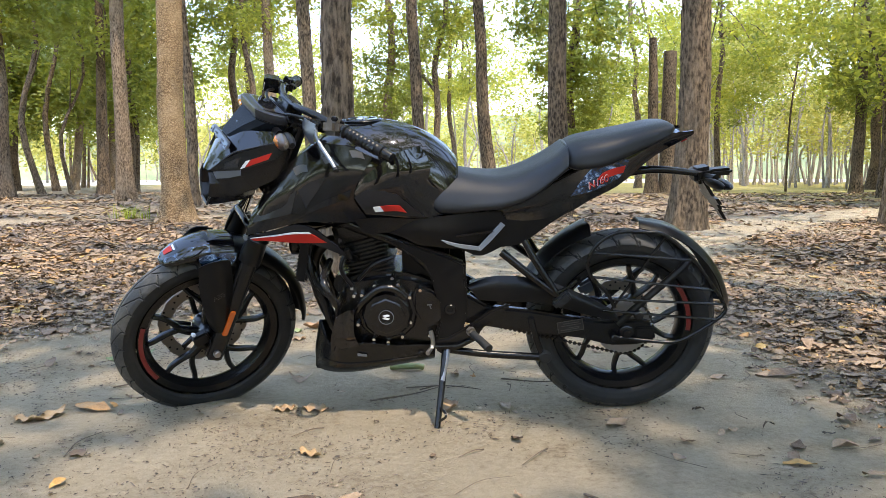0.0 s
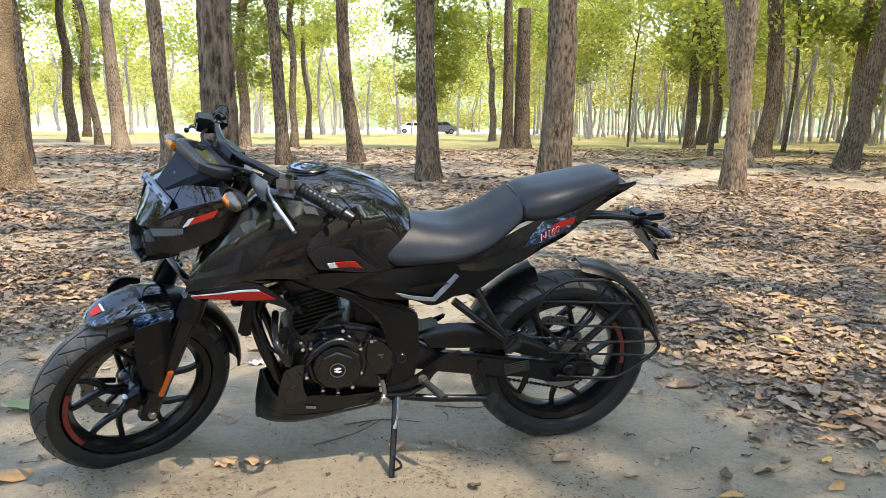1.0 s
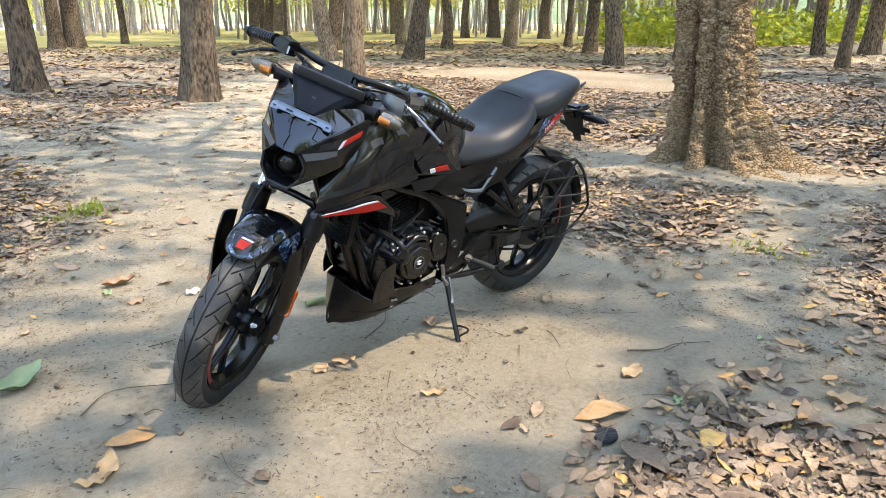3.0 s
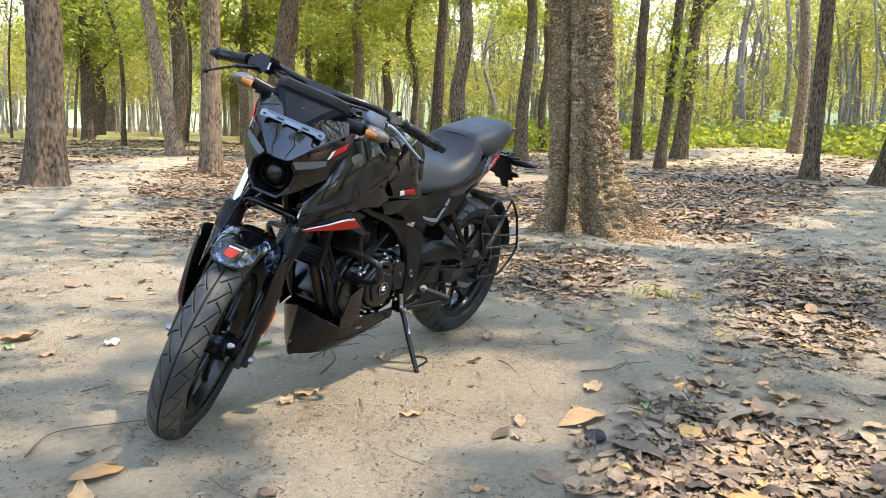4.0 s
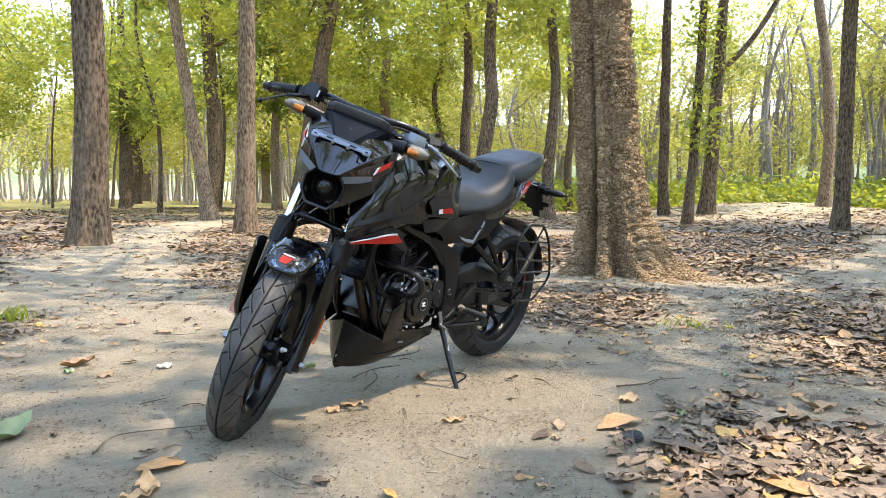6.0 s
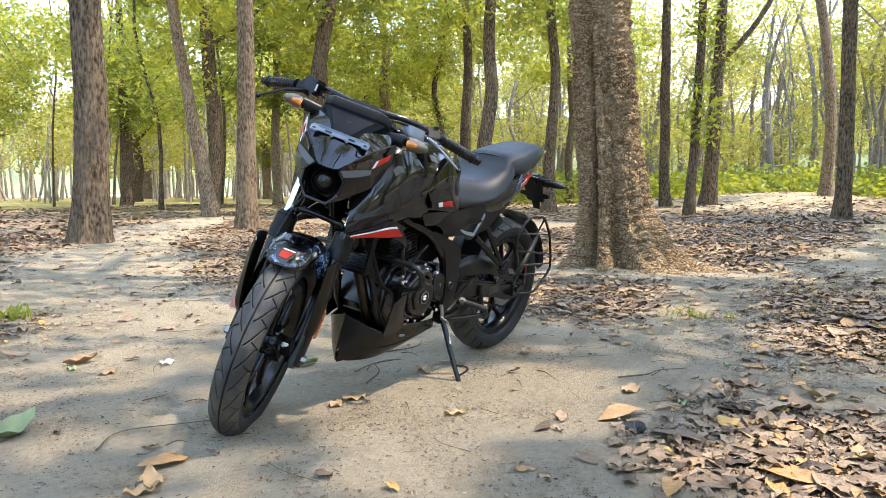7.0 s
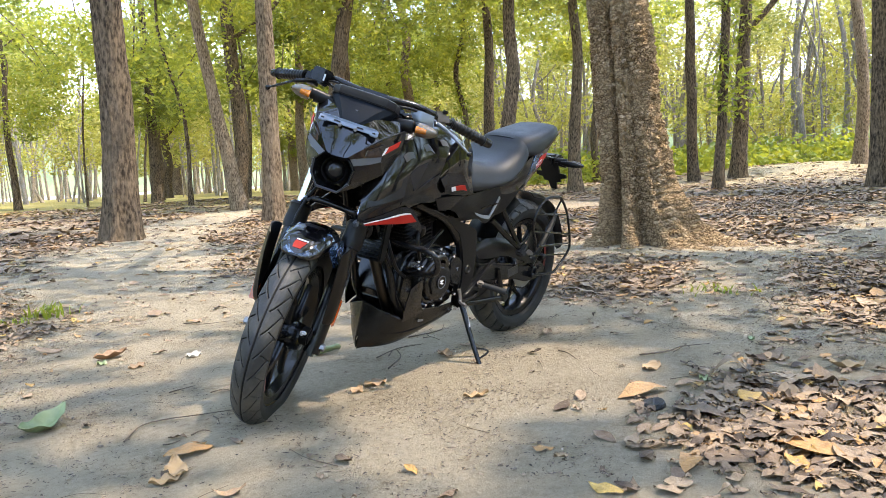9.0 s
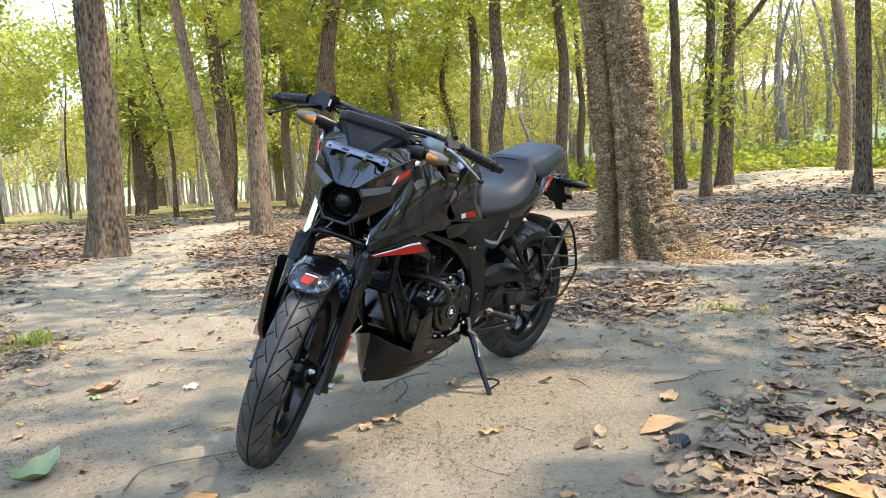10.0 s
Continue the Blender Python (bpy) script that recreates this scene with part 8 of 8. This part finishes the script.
chain_pts = [(0.60 + 0.036 * math.sin(t), 0.066, 0.402 + 0.036 * math.cos(t)) for t in np.linspace(0, math.pi, 8)] + [(0.092 * math.sin(t), 0.066, 0.307 + 0.092 * math.cos(t)) for t in np.linspace(math.pi, 2 * math.pi, 18)]
chain_pts.append(chain_pts[0])
cp = np.array(chain_pts)
seg = np.concatenate([[0], np.cumsum(np.linalg.norm(np.diff(cp, axis=0), axis=1))])
links = []
for k in range(106):
    d = (k + 0.5) / 106 * seg[-1]
    p = np.array([np.interp(d, seg, cp[:, j]) for j in range(3)])
    q = np.array([np.interp(min(d + 0.004, seg[-1]), seg, cp[:, j]) for j in range(3)])
    links.append((p, math.degrees(math.atan2(q[2] - p[2], q[0] - p[0]))))
lm = bmesh.new()
block(lm, (0, 0, 0), (0.0135, 0.012, 0.0095), (0, 0, 0), 0.003)
first = part("drive_chain", lm, ENGINE, bike, "dusty dark drive chain")
first.matrix_basis = pose(*links[0][0], 0, -links[0][1], 0)
for p, ang in links[1:]:
    o = new("chain_link", first.data)
    o.parent = first
    o.matrix_basis = first.matrix_basis.inverted() @ pose(*p, 0, -ang, 0)

# inner mudguard, tyre hugger, shock
HUG = []
for ang in (28, 42, 56, 66, 70):
    a = radians(ang)
    HUG.append([(0.352 * math.cos(a) + (0.0 if abs(y) < 0.5 else -0.02 * math.cos(a)), y * 0.075, 0.307 + (0.352 if abs(y) < 0.6 else 0.325) * math.sin(a)) for y in (-1, -0.55, 0, 0.55, 1)])
part("inner_mudguard", patch(HUG, 12, 14, 0.004), MATTE, bike, "matte black inner mudguard")
HUG = []
for ang, r in ((97, 0.338), (115, 0.345), (133, 0.343), (150, 0.343), (166, 0.342), (171, 0.34)):
    a = radians(ang)
    HUG.append([(r * math.cos(a) * (1 if abs(y) < 0.6 else 0.93), y * (0.078 if 100 < ang < 170 else 0.05), 0.307 + r * math.sin(a) * (1 if abs(y) < 0.6 else 0.95)) for y in (-1, -0.55, 0, 0.55, 1)])
part("rear_mudguard", patch(HUG, 12, 16, 0.004), MATTE, bike, "matte black tyre hugger")
for s in (1, -1):
    part("mudguard_strut", tube(bmesh.new(), [(0.03, 0.112 * s, 0.335), (-0.06, 0.108 * s, 0.42), (-0.155, 0.095 * s, 0.50), (-0.20, 0.08 * s, 0.545)], 0.012, 8, 12), MATTE, bike)
# foot pegs, gear lever and stand
for s in (1, -1):
    pb = part("peg_bracket", plate([(0.60, 0.305), (0.56, 0.31), (0.50, 0.345), (0.43, 0.395), (0.368, 0.420), (0.366, 0.408), (0.41, 0.378), (0.455, 0.335), (0.47, 0.300), (0.53, 0.268), (0.60, 0.27)], 0.126 * s, 0.144 * s, 0.005), SATIN, bike, "black foot peg bracket")
    part("foot_peg", tube(bmesh.new(), [(0.492, 0.145 * s, 0.332), (0.478, 0.175 * s, 0.332), (0.450, 0.220 * s, 0.322), (0.436, 0.244 * s, 0.316)], (0.010, 0.013), 10, 10, 1.0), PEGGREY, pb, "grey rubber foot peg")
    part("peg_bolt", block(bmesh.new(), (0.488, 0.158 * s, 0.337), (0.026, 0.026, 0.026), (0, 30, 30 * s), 0.006), SWITCH, pb, "bare metal peg hinge")
    rp = part("rear_peg_hanger", tube(bmesh.new(), [(0.392, 0.115 * s, 0.578), (0.30, 0.138 * s, 0.505), (0.222, 0.158 * s, 0.448)], (0.013, 0.011), 10, 10), SATIN, bike, "forked rear foot peg hanger")
    part("hanger_arm", tube(bmesh.new(), [(0.330, 0.115 * s, 0.628), (0.285, 0.138 * s, 0.545), (0.222, 0.158 * s, 0.448)], 0.011, 10, 10), SATIN, rp)
    part("folded_peg", block(bmesh.new(), (0.212, 0.165 * s, 0.440), (0.06, 0.036, 0.032), (0, 42, 0), 0.008), RUBBER, rp, "folded rear foot peg")
    part("hanger_clip", tube(bmesh.new(), [(0.225, 0.16 * s, 0.46), (0.19, 0.165 * s, 0.48), (0.17, 0.165 * s, 0.50)], 0.006, 8, 6), SATIN, rp)
gl = part("gear_lever", tube(bmesh.new(), [(0.612, 0.145, 0.335), (0.606, 0.15, 0.30), (0.61, 0.155, 0.285), (0.622, 0.19, 0.280)], 0.007, 8, 10), STEEL, bike, "steel gear lever")
part("gear_rod", tube(bmesh.new(), [(0.606, 0.152, 0.286), (0.53, 0.155, 0.288), (0.49, 0.15, 0.305)], 0.005, 8), SATIN, gl)
stand = part("side_stand", tube(bmesh.new(), [(0.565, 0.115, 0.285), (0.572, 0.150, 0.235), (0.582, 0.195, 0.160), (0.594, 0.250, 0.078), (0.597, 0.262, 0.062)], (0.012, 0.0085), 10, 18), SATIN, bike, "black steel side stand resting on the clay")
part("stand_foot", block(bmesh.new(), (0.598, 0.270, 0.055), (0.055, 0.04, 0.006), (10.5, 0, 0), 0.002), STEEL, stand, "flat worn steel foot")
part("stand_loop", tube(bmesh.new(), [(0.590, 0.225, 0.115), (0.572, 0.262, 0.118), (0.570, 0.275, 0.108), (0.592, 0.254, 0.082)], 0.004, 8, 18), SATIN, stand)
part("stand_spring", tube(bmesh.new(), [(0.555, 0.12, 0.29), (0.572, 0.165, 0.215), (0.578, 0.185, 0.185)], 0.008, 8, 8), STEEL, stand, "steel return spring")
part("stand_bracket", plate([(0.60, 0.30), (0.545, 0.30), (0.545, 0.262), (0.575, 0.245), (0.60, 0.262)], 0.10, 0.128, 0.005), SATIN, stand)
part("centre_bar", tube(bmesh.new(), [(0.56, 0.12, 0.262), (0.45, 0.125, 0.248), (0.33, 0.125, 0.238), (0.262, 0.125, 0.232)], 0.012, 10, 10), SATIN, bike, "black lower frame bar")
part("bar_upright", tube(bmesh.new(), [(0.262, 0.125, 0.232), (0.285, 0.122, 0.30), (0.30, 0.115, 0.36)], 0.010, 10), SATIN, bike)
part("bar_pad", drum(bmesh.new(), (0.255, 0, 0.235), 0.02, 0.115, 0.14, 18, 0.004), RUBBER, bike)

# wire guard beside the rear wheel
sg = part("sari_guard", tube(bmesh.new(), [(0.045, 0.135, 0.400), (0.075, 0.15, 0.455), (0.118, 0.160, 0.500), (0.138, 0.165, 0.545), (0.120, 0.168, 0.600), (0.085, 0.168, 0.632), (0.040, 0.168, 0.648), (-0.03, 0.166, 0.645), (-0.085, 0.163, 0.635), (-0.170, 0.155, 0.566), (-0.250, 0.140, 0.462), (-0.292, 0.128, 0.400), (-0.296, 0.126, 0.375), (-0.265, 0.128, 0.345), (-0.20, 0.13, 0.302), (-0.155, 0.132, 0.282), (-0.10, 0.13, 0.281), (0.042, 0.125, 0.297)], 0.0058, 10, 110), SATIN, bike, "black wire guard beside the rear wheel")
for p0, p1 in (((-0.270, 0.130, 0.352), (0.080, 0.13, 0.388)), ((-0.290, 0.129, 0.402), (0.052, 0.152, 0.432)), ((-0.262, 0.138, 0.450), (0.130, 0.163, 0.510)), ((-0.180, 0.153, 0.553), (0.124, 0.166, 0.585)), ((-0.090, 0.162, 0.630), (0.055, 0.135, 0.392))):
    part("guard_bar", tube(bmesh.new(), [p0, p1], 0.0042, 8), SATIN, sg)
part("guard_mount", drum(bmesh.new(), (-0.03, 0, 0.372), 0.014, 0.112, 0.145, 14, 0.003), SATIN, sg)
part("guard_mount", drum(bmesh.new(), (0.040, 0, 0.297), 0.012, 0.112, 0.14, 14, 0.003), SATIN, sg)
part("rear_caliper", block(bmesh.new(), (0.09, -0.08, 0.40), (0.07, 0.04, 0.045), (0, 30, 0), 0.01), SILVER, bike, "pale rear brake caliper")
